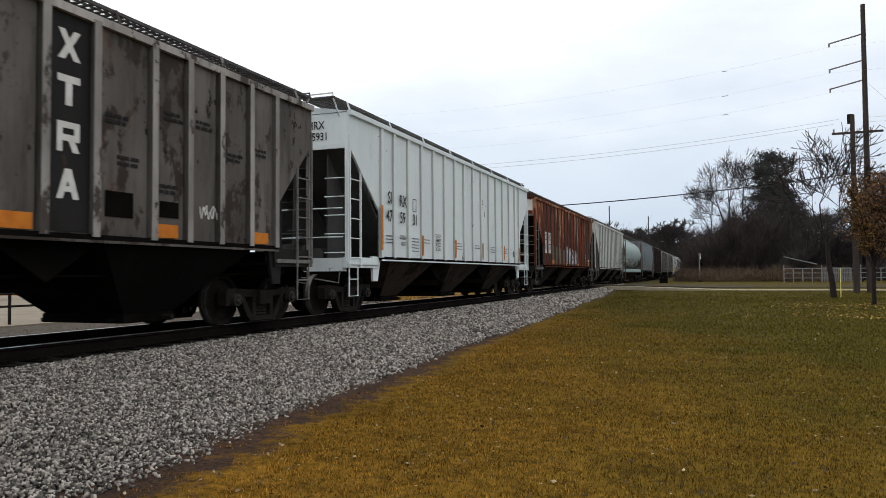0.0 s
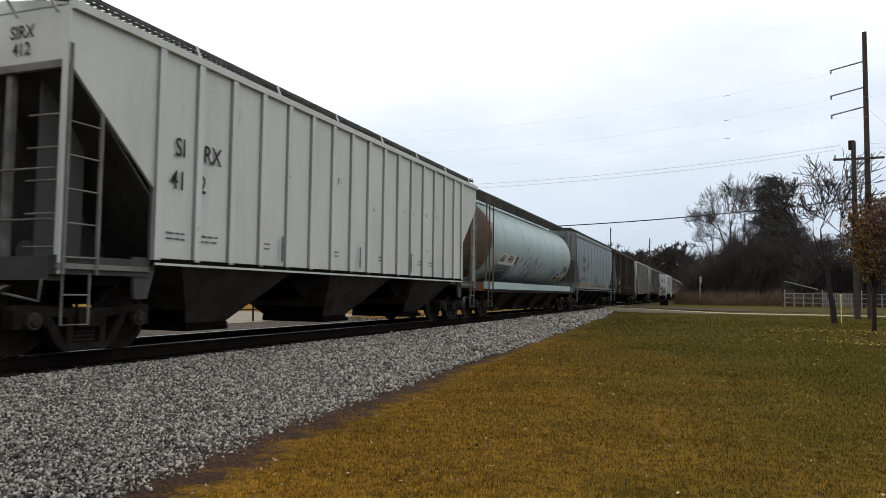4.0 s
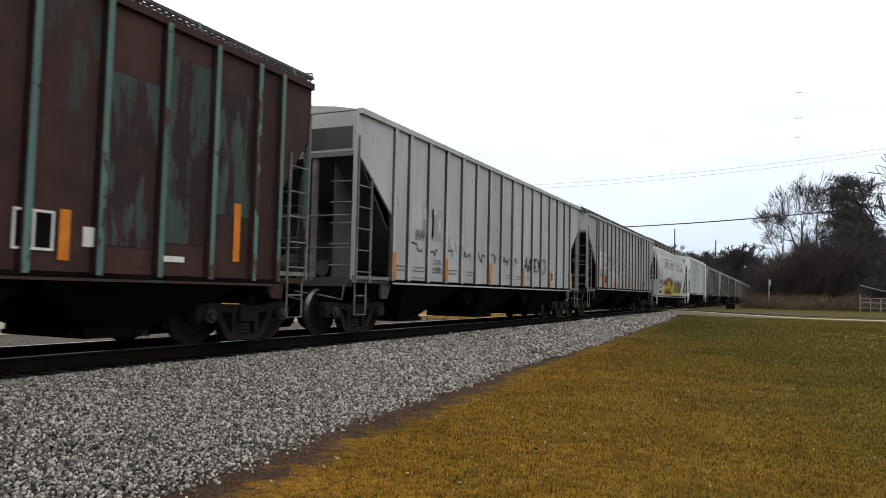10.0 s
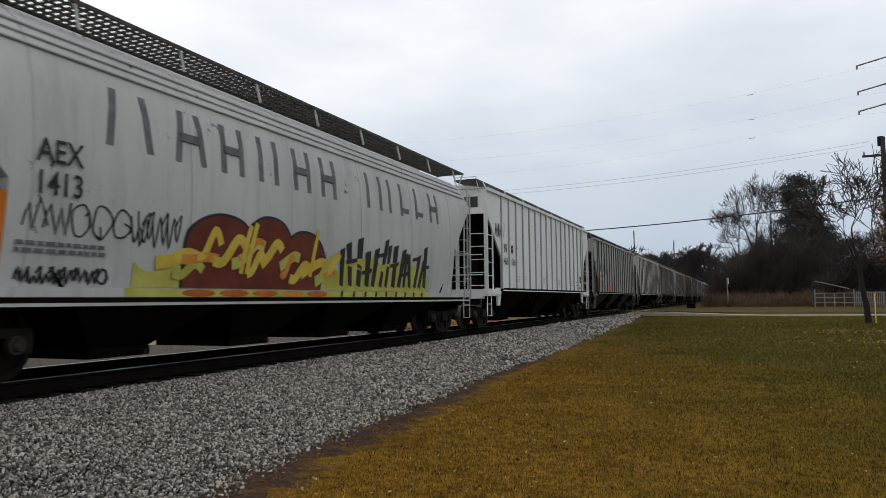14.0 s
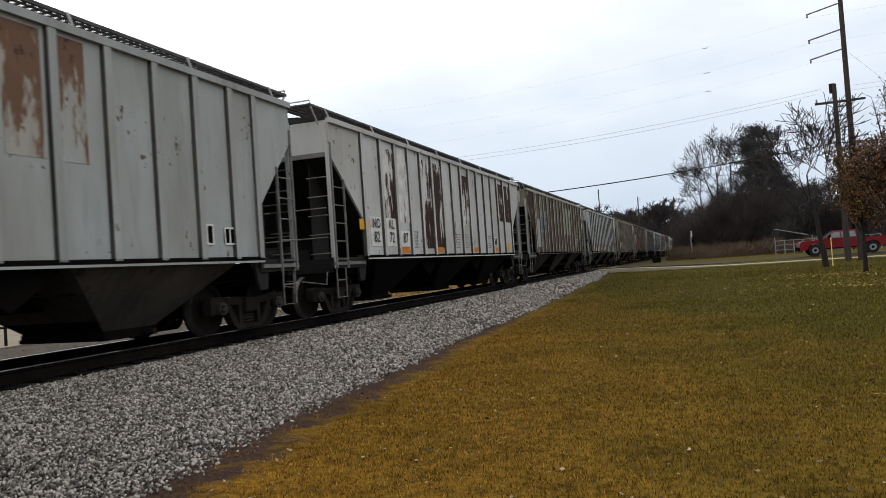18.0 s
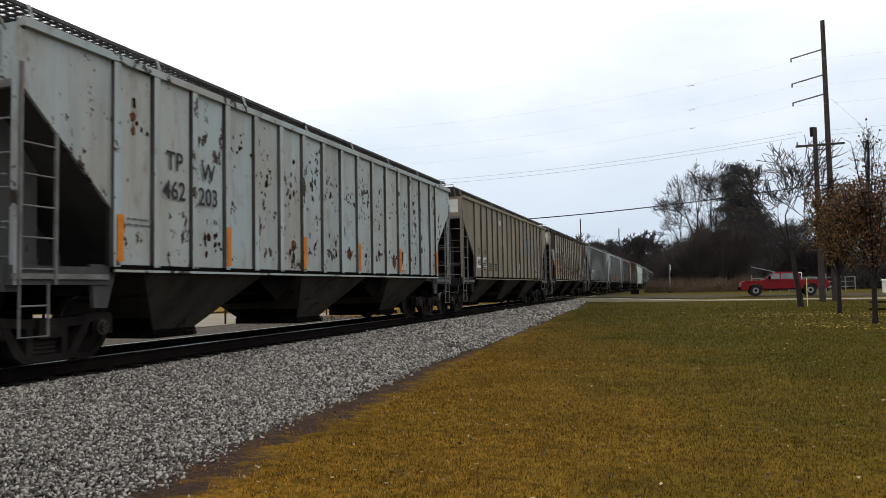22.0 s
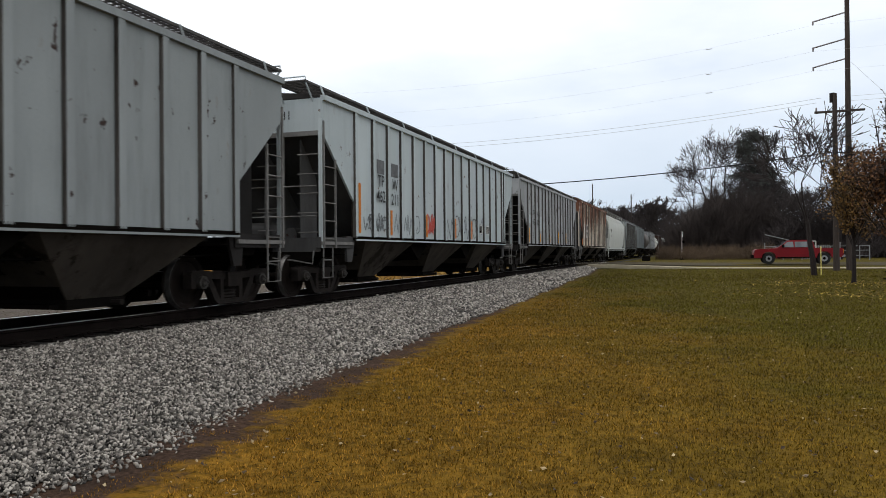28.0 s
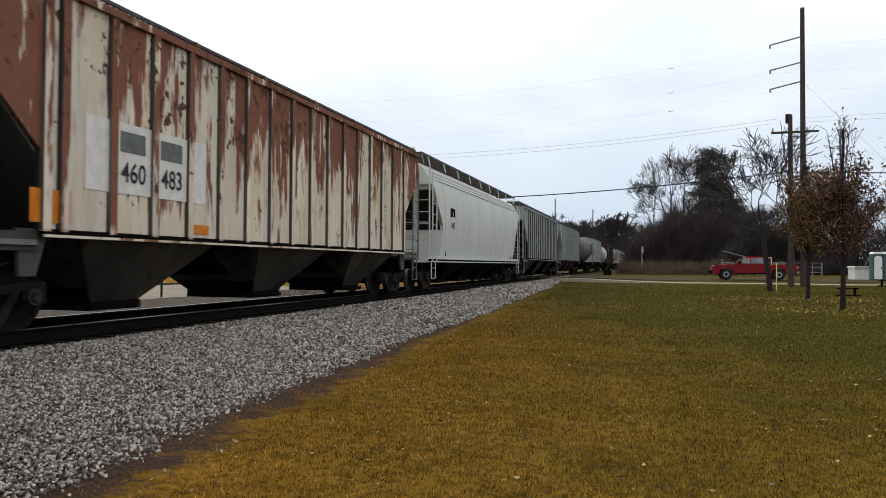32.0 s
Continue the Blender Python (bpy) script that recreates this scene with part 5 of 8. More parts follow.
def hopper(c, L, label, side, end=None, bay=None, under=None, posts=15, zt=4.45, zs=1.34, post_mat=None, rungs=5, chord=None, bays=3, platform=None, roofm=None, inset=1.55, low=0.18, walkway=0.28, post_d=0.06, post_w=0.066, at=None, cut=(0.75, 2.15), gap=0.034, seam=None, phase=None, ladder_mat=None, flank=None):
    """A covered hopper with outside posts. c: middle of the car at the start."""
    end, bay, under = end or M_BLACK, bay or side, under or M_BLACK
    post_mat, chord, platform, roofm = post_mat or side, chord or side, platform or end, roofm or side
    car = thing("hopper_car", label, "rail car", group="freight train")
    h = (L - 1.62) / 2
    W = 1.6
    cut0, cut1 = cut
    e = h - inset
    prof = [(-h, zt), (h, zt), (h, zt - cut0), (e, zt - cut1), (e, zs), (-e, zs), (-e, zt - cut1), (-h, zt - cut0)]
    part("far_side_wall", Geo().prism(prof, "x", -(W - 0.06), -(W - 0.01)), side, car)
    # the near side in its sheets: a gusset at each end and a panel between each two posts
    for s in (-1, 1):
        part("end_gusset", Geo().prism([(s * e, zt), (s * h, zt), (s * h, zt - cut0), (s * e, zt - cut1)], "x", W - 0.06, W - 0.01), side, car)
    if phase:
        at = phased(h, inset, *phase)
    ys = list(at) if at else [-e + 0.05 + (2 * e - 0.1) * k / (posts - 1) for k in range(posts)]
    cuts = [-e] + [y for y in ys[1:-1]] + [e]
    shared = {}
    for a, b in zip(cuts[:-1], cuts[1:]):
        w = round(b - a - 2 * (post_w * 0.8 + gap), 3)
        if w not in shared:
            shared[w] = Geo().box(W - 0.06, W - 0.01, -w / 2, w / 2, zs, zt).mesh("side_panel", side)
        p = part("side_panel", shared[w], side, car)
        p.matrix_basis = pose(random.uniform(-0.003, 0.003), (a + b) / 2, 0)
    # first box: dark backing strip that paints the shade beside the post
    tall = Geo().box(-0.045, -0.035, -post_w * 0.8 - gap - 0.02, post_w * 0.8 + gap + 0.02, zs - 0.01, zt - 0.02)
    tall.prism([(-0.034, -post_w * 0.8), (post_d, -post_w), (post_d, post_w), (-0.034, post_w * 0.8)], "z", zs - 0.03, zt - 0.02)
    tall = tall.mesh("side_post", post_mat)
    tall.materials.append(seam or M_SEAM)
    # all post faces but the front get the flank tone, as painted-in shade
    tall.materials.append(flank or M_FLANK)
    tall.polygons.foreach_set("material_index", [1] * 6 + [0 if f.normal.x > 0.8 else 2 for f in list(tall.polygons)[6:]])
    foot = Geo().box(-0.02, post_d + 0.012, -post_w - 0.02, post_w + 0.02, zs - 0.06, zs + 0.02).mesh("post_foot", under)
    g = Geo()
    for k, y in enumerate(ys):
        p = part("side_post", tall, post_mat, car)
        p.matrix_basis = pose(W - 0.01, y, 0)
        g.box(-W - post_d, -W, y - 0.05, y + 0.05, zs - 0.03, zt - 0.02)
    far = part("far_posts", g, post_mat, car)
    far["kind"] = "stuff"
    for s in (-1, 1):
        y = s * h
        part("end_wall", Geo().box(-W + 0.06, W - 0.06, min(y, y - s * 0.05), max(y, y - s * 0.05), zt - cut0 - 0.05, zt), side, car)
        a, b = (y - s * 0.02, zt - cut0), (y - s * (inset + 0.95), zs - 0.1)
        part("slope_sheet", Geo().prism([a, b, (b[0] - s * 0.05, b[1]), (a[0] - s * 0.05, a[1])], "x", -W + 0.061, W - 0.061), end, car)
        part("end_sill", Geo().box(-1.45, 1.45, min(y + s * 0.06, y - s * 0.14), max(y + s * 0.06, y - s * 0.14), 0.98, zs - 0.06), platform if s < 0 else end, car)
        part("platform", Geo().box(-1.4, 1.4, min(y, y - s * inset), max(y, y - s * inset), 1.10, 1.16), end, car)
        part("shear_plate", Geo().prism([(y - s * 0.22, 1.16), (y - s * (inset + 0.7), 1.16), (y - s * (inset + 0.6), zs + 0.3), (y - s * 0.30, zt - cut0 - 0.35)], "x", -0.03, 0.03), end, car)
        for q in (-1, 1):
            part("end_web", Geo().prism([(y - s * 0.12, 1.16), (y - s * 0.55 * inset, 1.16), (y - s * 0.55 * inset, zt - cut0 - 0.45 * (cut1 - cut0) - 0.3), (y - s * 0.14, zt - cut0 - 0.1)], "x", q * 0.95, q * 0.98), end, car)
            part("side_sill", Geo().box(min(q * 1.46, q * 1.56), max(q * 1.46, q * 1.56), min(y + s * 0.06, y - s * inset), max(y + s * 0.06, y - s * inset), 1.06, zs - 0.04), platform, car)
            part("sill_edge", Geo().box(min(q * 1.561, q * 1.60), max(q * 1.561, q * 1.60), min(y + s * 0.06, y - s * (inset - 0.05)), max(y + s * 0.06, y - s * (inset - 0.05)), 1.13, 1.20), ladder_mat or M_LADDER, car, "pale edge of the platform")
            part("bolster_plate", Geo().prism([(y - s * (inset - 0.3), zs), (y - s * (inset + 0.14), zs), (y - s * (inset + 0.14), zs - 0.15), (y - s * inset, 0.74), (y - s * (inset - 0.24), 0.74)], "x", q * 1.47, q * 1.53), platform, car)
            part("corner_post", Geo().box(min(q * 1.5, q * 1.58), max(q * 1.5, q * 1.58), min(y + s * 0.03, y - s * 0.06), max(y + s * 0.03, y - s * 0.06), 1.06, zt - cut0 + 0.3), post_mat, car)
            part("end_post", Geo().box(q * 0.55 - 0.05, q * 0.55 + 0.05, min(y, y - s * 0.09), max(y, y - s * 0.09), 1.1, zt - cut0), ladder_mat or M_LADDER, car)
            ladder(car, ((q * 1.6, y - s * 0.02, 1.06), (q * 1.6, y - s * 0.02, zt - 0.5)), ((q * 1.6, y - s * 0.55, 1.06), (q * 1.6, y - s * 0.55, zt - 1.28)), rungs, ladder_mat or M_LADDER)
            step_loop(car, y - s * 0.06, y - s * 0.48, q * 1.56, 0.42, 1.08, ladder_mat or M_LADDER)
        for k in range(5):
            z = 1.4 + 0.42 * k
            part("end_rung", Geo().tube((1.0, y + s * 0.05, z), (1.5, y + s * 0.05, z), 0.014, n=5), ladder_mat or M_LADDER, car)
        for z in (1.75, 2.4):
            part("grab_rail", Geo().tube((-1.45, y + s * 0.04, z), (1.45, y + s * 0.04, z), 0.016, n=5), ladder_mat or M_LADDER, car)
        part("end_header", Geo().box(-1.5, 1.5, min(y, y + s * 0.035), max(y, y + s * 0.035), zt - cut0 - 0.06, zt - cut0 + 0.04), ladder_mat or M_LADDER, car)
        part("uncoupling_lever", Geo().path([(1.42, y + s * 0.12, 1.0), (1.40, y + s * 0.14, 0.72), (0.9, y + s * 0.16, 0.80), (0.15, y + s * 0.20, 0.88)], 0.016, 5), M_LADDER, car)
    # hand brake at the trailing end, cylinder and reservoir under the leading slope
    y = h - 0.35
    pts = [(-0.9 + 0.28 * math.cos(k * math.pi / 8), y + 0.42, 2.35 + 0.28 * math.sin(k * math.pi / 8)) for k in range(17)]
    wheel = Geo().path(pts, 0.016, 5)
    for k in range(5):
        a = k * 1.2566
        wheel.tube((-0.9, y + 0.42, 2.35), (-0.9 + 0.28 * math.cos(a), y + 0.42, 2.35 + 0.28 * math.sin(a)), 0.012, n=5)
    part("brake_wheel", wheel, post_mat, car)
    part("brake_cylinder", Geo().tube((0.6, -y - 0.05, 1.36), (0.6, -y + 0.7, 1.36), 0.17, n=12), end, car)
    part("air_reservoir", Geo().tube((-0.5, -y + 0.2, 1.42), (0.25, -y + 0.2, 1.42), 0.24, n=12), end, car)
    for s in (-1, 1):
        part("top_chord", Geo().box(min(s * (W - 0.06), s * (W + 0.06)), max(s * (W - 0.06), s * (W + 0.06)), -h, h, zt - 0.06, zt + 0.05), chord, car)
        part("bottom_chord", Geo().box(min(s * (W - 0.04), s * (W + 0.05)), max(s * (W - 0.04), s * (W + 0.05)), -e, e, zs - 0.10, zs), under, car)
    part("sill_lip", Geo().box(W + 0.03, W + 0.062, -e, e, zs - 0.105, zs - 0.07), side, car)
    part("roof", Geo().prism([(-W, zt + 0.02), (-1.0, zt + 0.13), (-0.4, zt + 0.19), (0.4, zt + 0.19), (1.0, zt + 0.13), (W, zt + 0.02)], "y", -h, h), roofm, car)
    for k in range(4):
        yy = -h + 2 * h * (k + 0.5) / 4
        part("hatch_cover", Geo().prism([(-0.33, zt + 0.18), (0.33, zt + 0.18), (0.28, zt + 0.27), (-0.28, zt + 0.27)], "y", yy - h / 4 + 0.12, yy + h / 4 - 0.12), roofm, car)
    if walkway:
        z = zt + walkway
        roof_walk(car, h, z, post_mat, x0=1.0, wide=0.36)
        roof_walk(car, h, z, post_mat, x0=-1.0, wide=0.36)
        for k in range(8):
            yy = -h + 0.3 + (2 * h - 0.6) * k / 7
            part("walk_support", Geo().path([(1.5, yy, zt + 0.02), (1.38, yy, z + 0.05)], 0.022, 5), post_mat, car)
        for s in (-1, 1):
            part("end_hoop", Geo().path([(1.36, s * (h + 0.3), z), (1.36, s * (h + 0.32), z + 0.12), (0.64, s * (h + 0.32), z + 0.12), (0.64, s * (h + 0.3), z)], 0.016, 5), post_mat, car)
    underneath(car, L, h, zs, under, bay, bays, inset - 0.05, low, 0.72)
    CARS.append((car, c, L))
    return car, h


def shell(c, L, label, side, endm, kind, under=None, post_mat=None, zt=4.45, zs=1.30, seam=None):
    """A smooth-sided centre-flow hopper. kind: "round" has a near-circular section, "curved" bulges, "flat" is nearly straight."""
    under = under or M_BLACK
    post_mat, seam = post_mat or side, seam or side
    car = thing("hopper_car", label, "rail car", group="freight train")
    h = (L - 1.62) / 2
    if kind == "round":
        cz, rz, rx = 2.93, 1.60, 1.62
        sec = [(rx * math.cos(a), cz + rz * math.sin(a)) for a in (2 * math.pi * k / 36 for k in range(36))]
        hb = h - 0.55
    else:
        pts = {"curved": [(1.46, zs), (1.55, 1.7), (1.61, 2.3), (1.61, 2.9), (1.56, 3.5), (1.44, 4.0), (1.26, 4.3), (1.0, 4.5), (0.5, 4.62)],
               "flat": [(1.5, zs), (1.58, 1.6), (1.61, 2.2), (1.62, 3.0), (1.60, 3.7), (1.55, 4.2), (1.50, zt), (1.1, zt + 0.12), (0.5, zt + 0.18)]}[kind]
        sec = pts + [(-x, z) for x, z in reversed(pts)]
        hb = h
    g = Geo()
    if kind == "round":
        g.loft([[(x * f, y, 2.93 + (z - 2.93) * f) for x, z in sec] for y, f in ((-hb - 0.28, 0.62), (-hb - 0.10, 0.93), (-hb, 1), (hb, 1), (hb + 0.10, 0.93), (hb + 0.28, 0.62))])
        part("shell", g, side, car)
        for s in (-1, 1):
            part("end_dome", Geo().loft([[(x * f, s * y, 2.93 + (z - 2.93) * f) for x, z in sec] for y, f in ((hb + 0.012, 0.985), (hb + 0.12, 0.925), (hb + 0.29, 0.62), (hb + 0.34, 0.2))]), endm, car, "rusty domed end sheet")
            for x in (-0.8, -0.35, 0.35, 0.8):
                y = s * (hb + 0.3)
                part("end_stiffener", Geo().prism([(min(y, y + s * 0.12), 1.2), (max(y, y + s * 0.12), 1.2), (y + s * 0.02, 4.1), (y, 4.1)], "x", x - 0.05, x + 0.05), endm, car)
    else:
        # slanted cut below the roof at both ends, as the sheet shows from the side
        cut = []
        ins = 1.3
        hi, lo = (2.95, 1.62) if kind == "flat" else (3.75, 2.35)
        for y, lowz in ((-h, hi), (-h + ins, lo), (-h + ins + 0.01, zs), (h - ins - 0.01, zs), (h - ins, lo), (h, hi)):
            ring = []
            for x, z in sec:
                zz = max(z, lowz)
                ring.append((x, y, zz))
            cut.append(ring)
        g.loft(cut)
        part("shell", g, side, car)
        for s in (-1, 1):
            y = s * h
            a, b = (y - s * 0.02, hi), (y - s * (ins + 0.9), zs - 0.1)
            part("slope_sheet", Geo().prism([a, b, (b[0] - s * 0.05, b[1]), (a[0] - s * 0.05, a[1])], "x", -1.5, 1.5), endm, car)
    nseam = {"round": 5, "flat": 10, "curved": 6}[kind]
    for k in range(nseam):
        y = -6.80 + 1.44 * k if kind == "flat" else -hb + 1.6 + (2 * hb - 3.2) * k / (nseam - 1)
        ring0 = [(x * 1.003, y - 0.012, 2.9 + (z - 2.9) * 1.003) for x, z in sec]
        ring1 = [(x * 1.003, y + 0.012, 2.9 + (z - 2.9) * 1.003) for x, z in sec]
        part("seam_band", Geo().loft([ring0, ring1]), seam, car)
    if kind == "curved":
        for z, x in ((3.98, 1.46), (4.12, 1.385), (4.26, 1.30)):
            part("roof_bead", Geo().tube((x, -h + 0.2, z), (x, h - 0.2, z), 0.022, n=6), side, car)
    for s in (-1, 1):
        deep = 0.25 if kind == "round" else 0.10
        part("side_sill", Geo().box(min(s * 1.42, s * 1.58), max(s * 1.42, s * 1.58), -h - 0.1, h + 0.1, zs - deep, zs + 0.02), side, car)
        part("sill_web", Geo().box(min(s * 1.40, s * 1.55), max(s * 1.40, s * 1.55), -h, h, zs - 0.17 - (deep - 0.10), zs - deep), under, car)
        part("sill_flange", Geo().box(min(s * 1.42, s * 1.585), max(s * 1.42, s * 1.585), -h, h, zs - 0.21 - (deep - 0.10), zs - 0.17 - (deep - 0.10)), under if kind == "round" else side, car)
        y = s * h
        part("end_sill", Geo().box(-1.45, 1.45, min(y + s * 0.1, y - s * 0.12), max(y + s * 0.1, y - s * 0.12), 0.98, zs), post_mat, car)
        part("platform", Geo().box(-1.4, 1.4, min(y, y - s * 1.7), max(y, y - s * 1.7), 1.06, 1.12), endm, car)
        for q in (-1, 1):
            ladder(car, ((q * 1.6, y, 1.0), (q * 1.6, y, 4.42 if kind == "round" else zt - 0.3)), ((q * 1.6, y - s * 0.5, 1.0), (q * 1.6, y - s * 0.5, 4.3 if kind == "round" else zt - 1.2)), 6, post_mat)
            step_loop(car, y, y - s * 0.5, q * 1.56, 0.42, 1.05, post_mat)
        g = Geo().tube((-1.45, y + s * 0.05, 2.4), (1.45, y + s * 0.05, 2.4), 0.016, n=5)
        for x in (0.95, 1.5):
            g.tube((x, y + s * 0.05, 1.2), (x, y + s * 0.05, zt - 0.1), 0.03, n=5)
        for k in range(6):
            g.tube((0.95, y + s * 0.05, 1.5 + 0.42 * k), (1.5, y + s * 0.05, 1.5 + 0.42 * k), 0.014, n=5)
        part("end_cage", g, post_mat, car)
    top = {"round": 4.62, "curved": 4.80, "flat": zt + 0.22}[kind]
    roof_walk(car, h, top, post_mat, x0=0.85, wide=0.42)
    roof_walk(car, h, top, post_mat, x0=-0.85, wide=0.42)
    n = 9
    for k in range(n):
        y = -h + 0.5 + (2 * h - 1) * k / (n - 1)
        for q in (-1, 1):
            part("walk_support", Geo().path([(q * 1.25, y, top + 0.03), (q * 1.34, y, top - 0.35)], 0.024, 5), post_mat, car)
    part("hatch_cover", Geo().prism([(-0.35, top - 0.06), (0.35, top - 0.06), (0.28, top + 0.08), (-0.28, top + 0.08)], "y", -h + 0.8, h - 0.8), side, car)
    underneath(car, L, h, zs - 0.1, under, under, 4, 2.2)
    CARS.append((car, c, L))
    return car, h


def skin(kind, z, zs):
    """How far out the smooth side stands at a height."""
    if kind == "round":
        return 1.62 * math.sqrt(max(0.05, 1 - ((z - 2.93) / 1.60) ** 2))
    if kind == "curved":
        return float(np.interp(z, (zs, 1.7, 2.3, 2.9, 3.5, 4.0), (1.46, 1.55, 1.61, 1.61, 1.56, 1.44)))
    return float(np.interp(z, (zs, 1.6, 2.2, 3.0, 3.7, 4.2), (1.5, 1.58, 1.61, 1.62, 1.60, 1.55)))


def drape(car, kind, zs, since):
    """Lays what was added since on the curved side, so that paint and plates are flush with it."""
    flush = ("number_panel", "lettering", "faded_stamp", "small_print", "graffiti", "graffiti_fill", "reflector_plate", "reflector_strip", "data_plate", "graffiti_form", "graffiti_letter", "graffiti_flame")
    for o in car.children:
        if o in since or not o.name.split(".")[0] in flush:
            continue
        kind_of = o.name.split(".")[0]
        lift = {"lettering": 0.030, "graffiti": 0.014, "graffiti_fill": 0.010}.get(kind_of, 0.020)
        if kind_of in ("graffiti_form", "graffiti_letter", "graffiti_flame"):
            lift = 0.012 + max(q.co.x for q in o.data.vertices) - 1.600
        for part_ob in [o] + list(o.children):
            vs = part_ob.data.vertices
            if part_ob is o:
                far = max(q.co.x for q in vs)
            for q in vs:
                if q.co.z > zs + 0.03:
                    q.co.x += skin(kind, q.co.z, zs) + lift - far
                else:
                    q.co.x += 1.585 + lift - far


# couplings between the cars, placed along the track at the start to fit the camera's view, and how far the train has
# run by then
GAPS = [-4.91, 13.54, 31.93, 50.52, 68.97, 87.17, 105.1, 123.2, 142.1, 161.3, 179.1, 197.63, 216.49, 235.31, 253.89, 272.6, 291.43, 310.31, 329.16, 348.0, 366.49, 384.85, 403.73, 422.25]
RUN = [(0, 0.0), (2, 22.24), (4, 44.59), (6, 66.99), (8, 89.37), (10, 111.94), (12, 134.78), (14, 157.89), (16, 180.75), (18, 203.28), (20, 225.66), (22, 248.12), (24, 270.78), (26, 293.43), (28, 316.06), (30, 338.7), (32, 361.38)]


def slot(k):
    return (GAPS[k] + GAPS[k + 1]) / 2, GAPS[k + 1] - GAPS[k]


def freight_train():
    dark = paint("paint_charcoal", (0.070, 0.062, 0.056), (0.150, 0.135, 0.122), (0.030, 0.022, 0.018), 0.45, 0.55, 0.35, 0.75, vary=0.2)
    dark_post = paint("paint_charcoal_post", (0.40, 0.375, 0.35), (0.13, 0.12, 0.11), (0.030, 0.022, 0.018), 0.4, 0.6, 0.3, 0.6)
    white = paint("paint_white", (0.70, 0.755, 0.765), (0.63, 0.69, 0.70), RUST, 0.0, 0.6, 0.02, 0.10, vary=0.03)
    redc = paint("paint_red_oxide", (0.180, 0.036, 0.014), (0.065, 0.018, 0.010), (0.30, 0.15, 0.080), 0.38, 0.80, 0.2, 0.6, hold=0.05, vary=0.16, fall=0.05)
    cream = paint("paint_light_grey", (0.54, 0.555, 0.52), (0.48, 0.50, 0.47), RUST, 0.0, 0.6, 0.03, 0.16, vary=0.04)
    mint = paint("paint_pale_green", (0.36, 0.455, 0.45), (0.30, 0.385, 0.385), (0.03, 0.022, 0.018), 0.0, 0.6, 0.34, 0.22, 0.42, 0.5)
    steel = paint("paint_steel_grey", (0.175, 0.205, 0.218), (0.14, 0.165, 0.178), BROWN, 0.0, 0.6, 0.02, 0.18, 0.45, 0.5)
    steel_seam = paint("steel_seam", (0.075, 0.08, 0.08), (0.12, 0.13, 0.13), BROWN, 0.0, 0.6, 0.0, 0.3)
    green = paint("paint_green_brown", (0.042, 0.052, 0.047), (0.036, 0.033, 0.030), (0.038, 0.0185, 0.015), 0.74, 0.70, 0.1, 0.65, vary=0.25)
    teal = paint("paint_teal_post", (0.120, 0.205, 0.185), (0.07, 0.115, 0.105), (0.045, 0.02, 0.015), 0.50, 0.7, 0.2, 0.4)
    pale = paint("paint_pale_grey", (0.40, 0.41, 0.405), (0.32, 0.33, 0.32), (0.20, 0.20, 0.20), 0.2, 0.5, 0.10, 0.35, vary=0.06)
    gun = paint("paint_mid_grey", (0.33, 0.34, 0.335), (0.27, 0.265, 0.235), (0.16, 0.085, 0.035), 0.20, 0.85, 0.04, 0.3, vary=0.05)
    silver = paint("paint_silver", (0.44, 0.45, 0.445), (0.36, 0.37, 0.365), (0.10, 0.10, 0.10), 0.12, 0.8, 0.08, 0.3)
    chalk = paint("paint_chalk_white", (0.70, 0.73, 0.725), (0.62, 0.65, 0.645), RUST, 0.0, 0.6, 0.03, 0.14, vary=0.04)
    tpw = paint("paint_blue_grey", (0.34, 0.36, 0.355), (0.27, 0.27, 0.25), (0.16, 0.10, 0.055), 0.12, 0.85, 0.2, 0.35, vary=0.08)
    flake = paint("paint_flaking_white", (0.50, 0.51, 0.505), (0.37, 0.355, 0.325), (0.050, 0.022, 0.016), 0.24, 0.72, 0.25, 0.22, vary=0.06)
    bared = paint("paint_bared_brown", (0.046, 0.022, 0.017), (0.030, 0.015, 0.012), (0.50, 0.49, 0.47), 0.50, 0.8, 0.1, 0.3)
    olive = paint("paint_olive_brown", (0.150, 0.118, 0.072), (0.21, 0.195, 0.155), (0.052, 0.032, 0.020), 0.58, 0.93, 0.12, 0.65, vary=0.18)
    olive_pale = paint("paint_pale_olive", (0.27, 0.28, 0.195), (0.23, 0.235, 0.16), (0.10, 0.075, 0.045), 0.15, 0.9, 0.1, 0.4)
    bone = paint("paint_bone_post", (0.38, 0.365, 0.315), (0.29, 0.275, 0.235), BROWN, 0.2, 0.8, 0.3, 0.3)
    sky = paint("paint_pale_blue", (0.37, 0.435, 0.445), (0.33, 0.32, 0.285), (0.060, 0.028, 0.017), 0.10, 0.40, 0.66, 0.35, vary=0.07)
    beige = paint("paint_beige", (0.270, 0.230, 0.172), (0.195, 0.165, 0.125), (0.06, 0.04, 0.028), 0.05, 0.8, 0.05, 0.4, vary=0.06)
    cream_rust = paint("paint_cream_rust", (0.37, 0.36, 0.305), (0.26, 0.235, 0.185), (0.055, 0.023, 0.013), 0.20, 0.60, 0.30, 0.45, vary=0.08, fall=-0.05)
    rust_post = paint("paint_rust_post", (0.15, 0.12, 0.095), (0.06, 0.035, 0.025), (0.045, 0.02, 0.012), 0.45, 0.8, 0.3, 0.6)
    maroon = paint("paint_bared_maroon", (0.042, 0.020, 0.016), (0.030, 0.016, 0.014), (0.30, 0.28, 0.24), 0.12, 0.8, 0.1, 0.4)
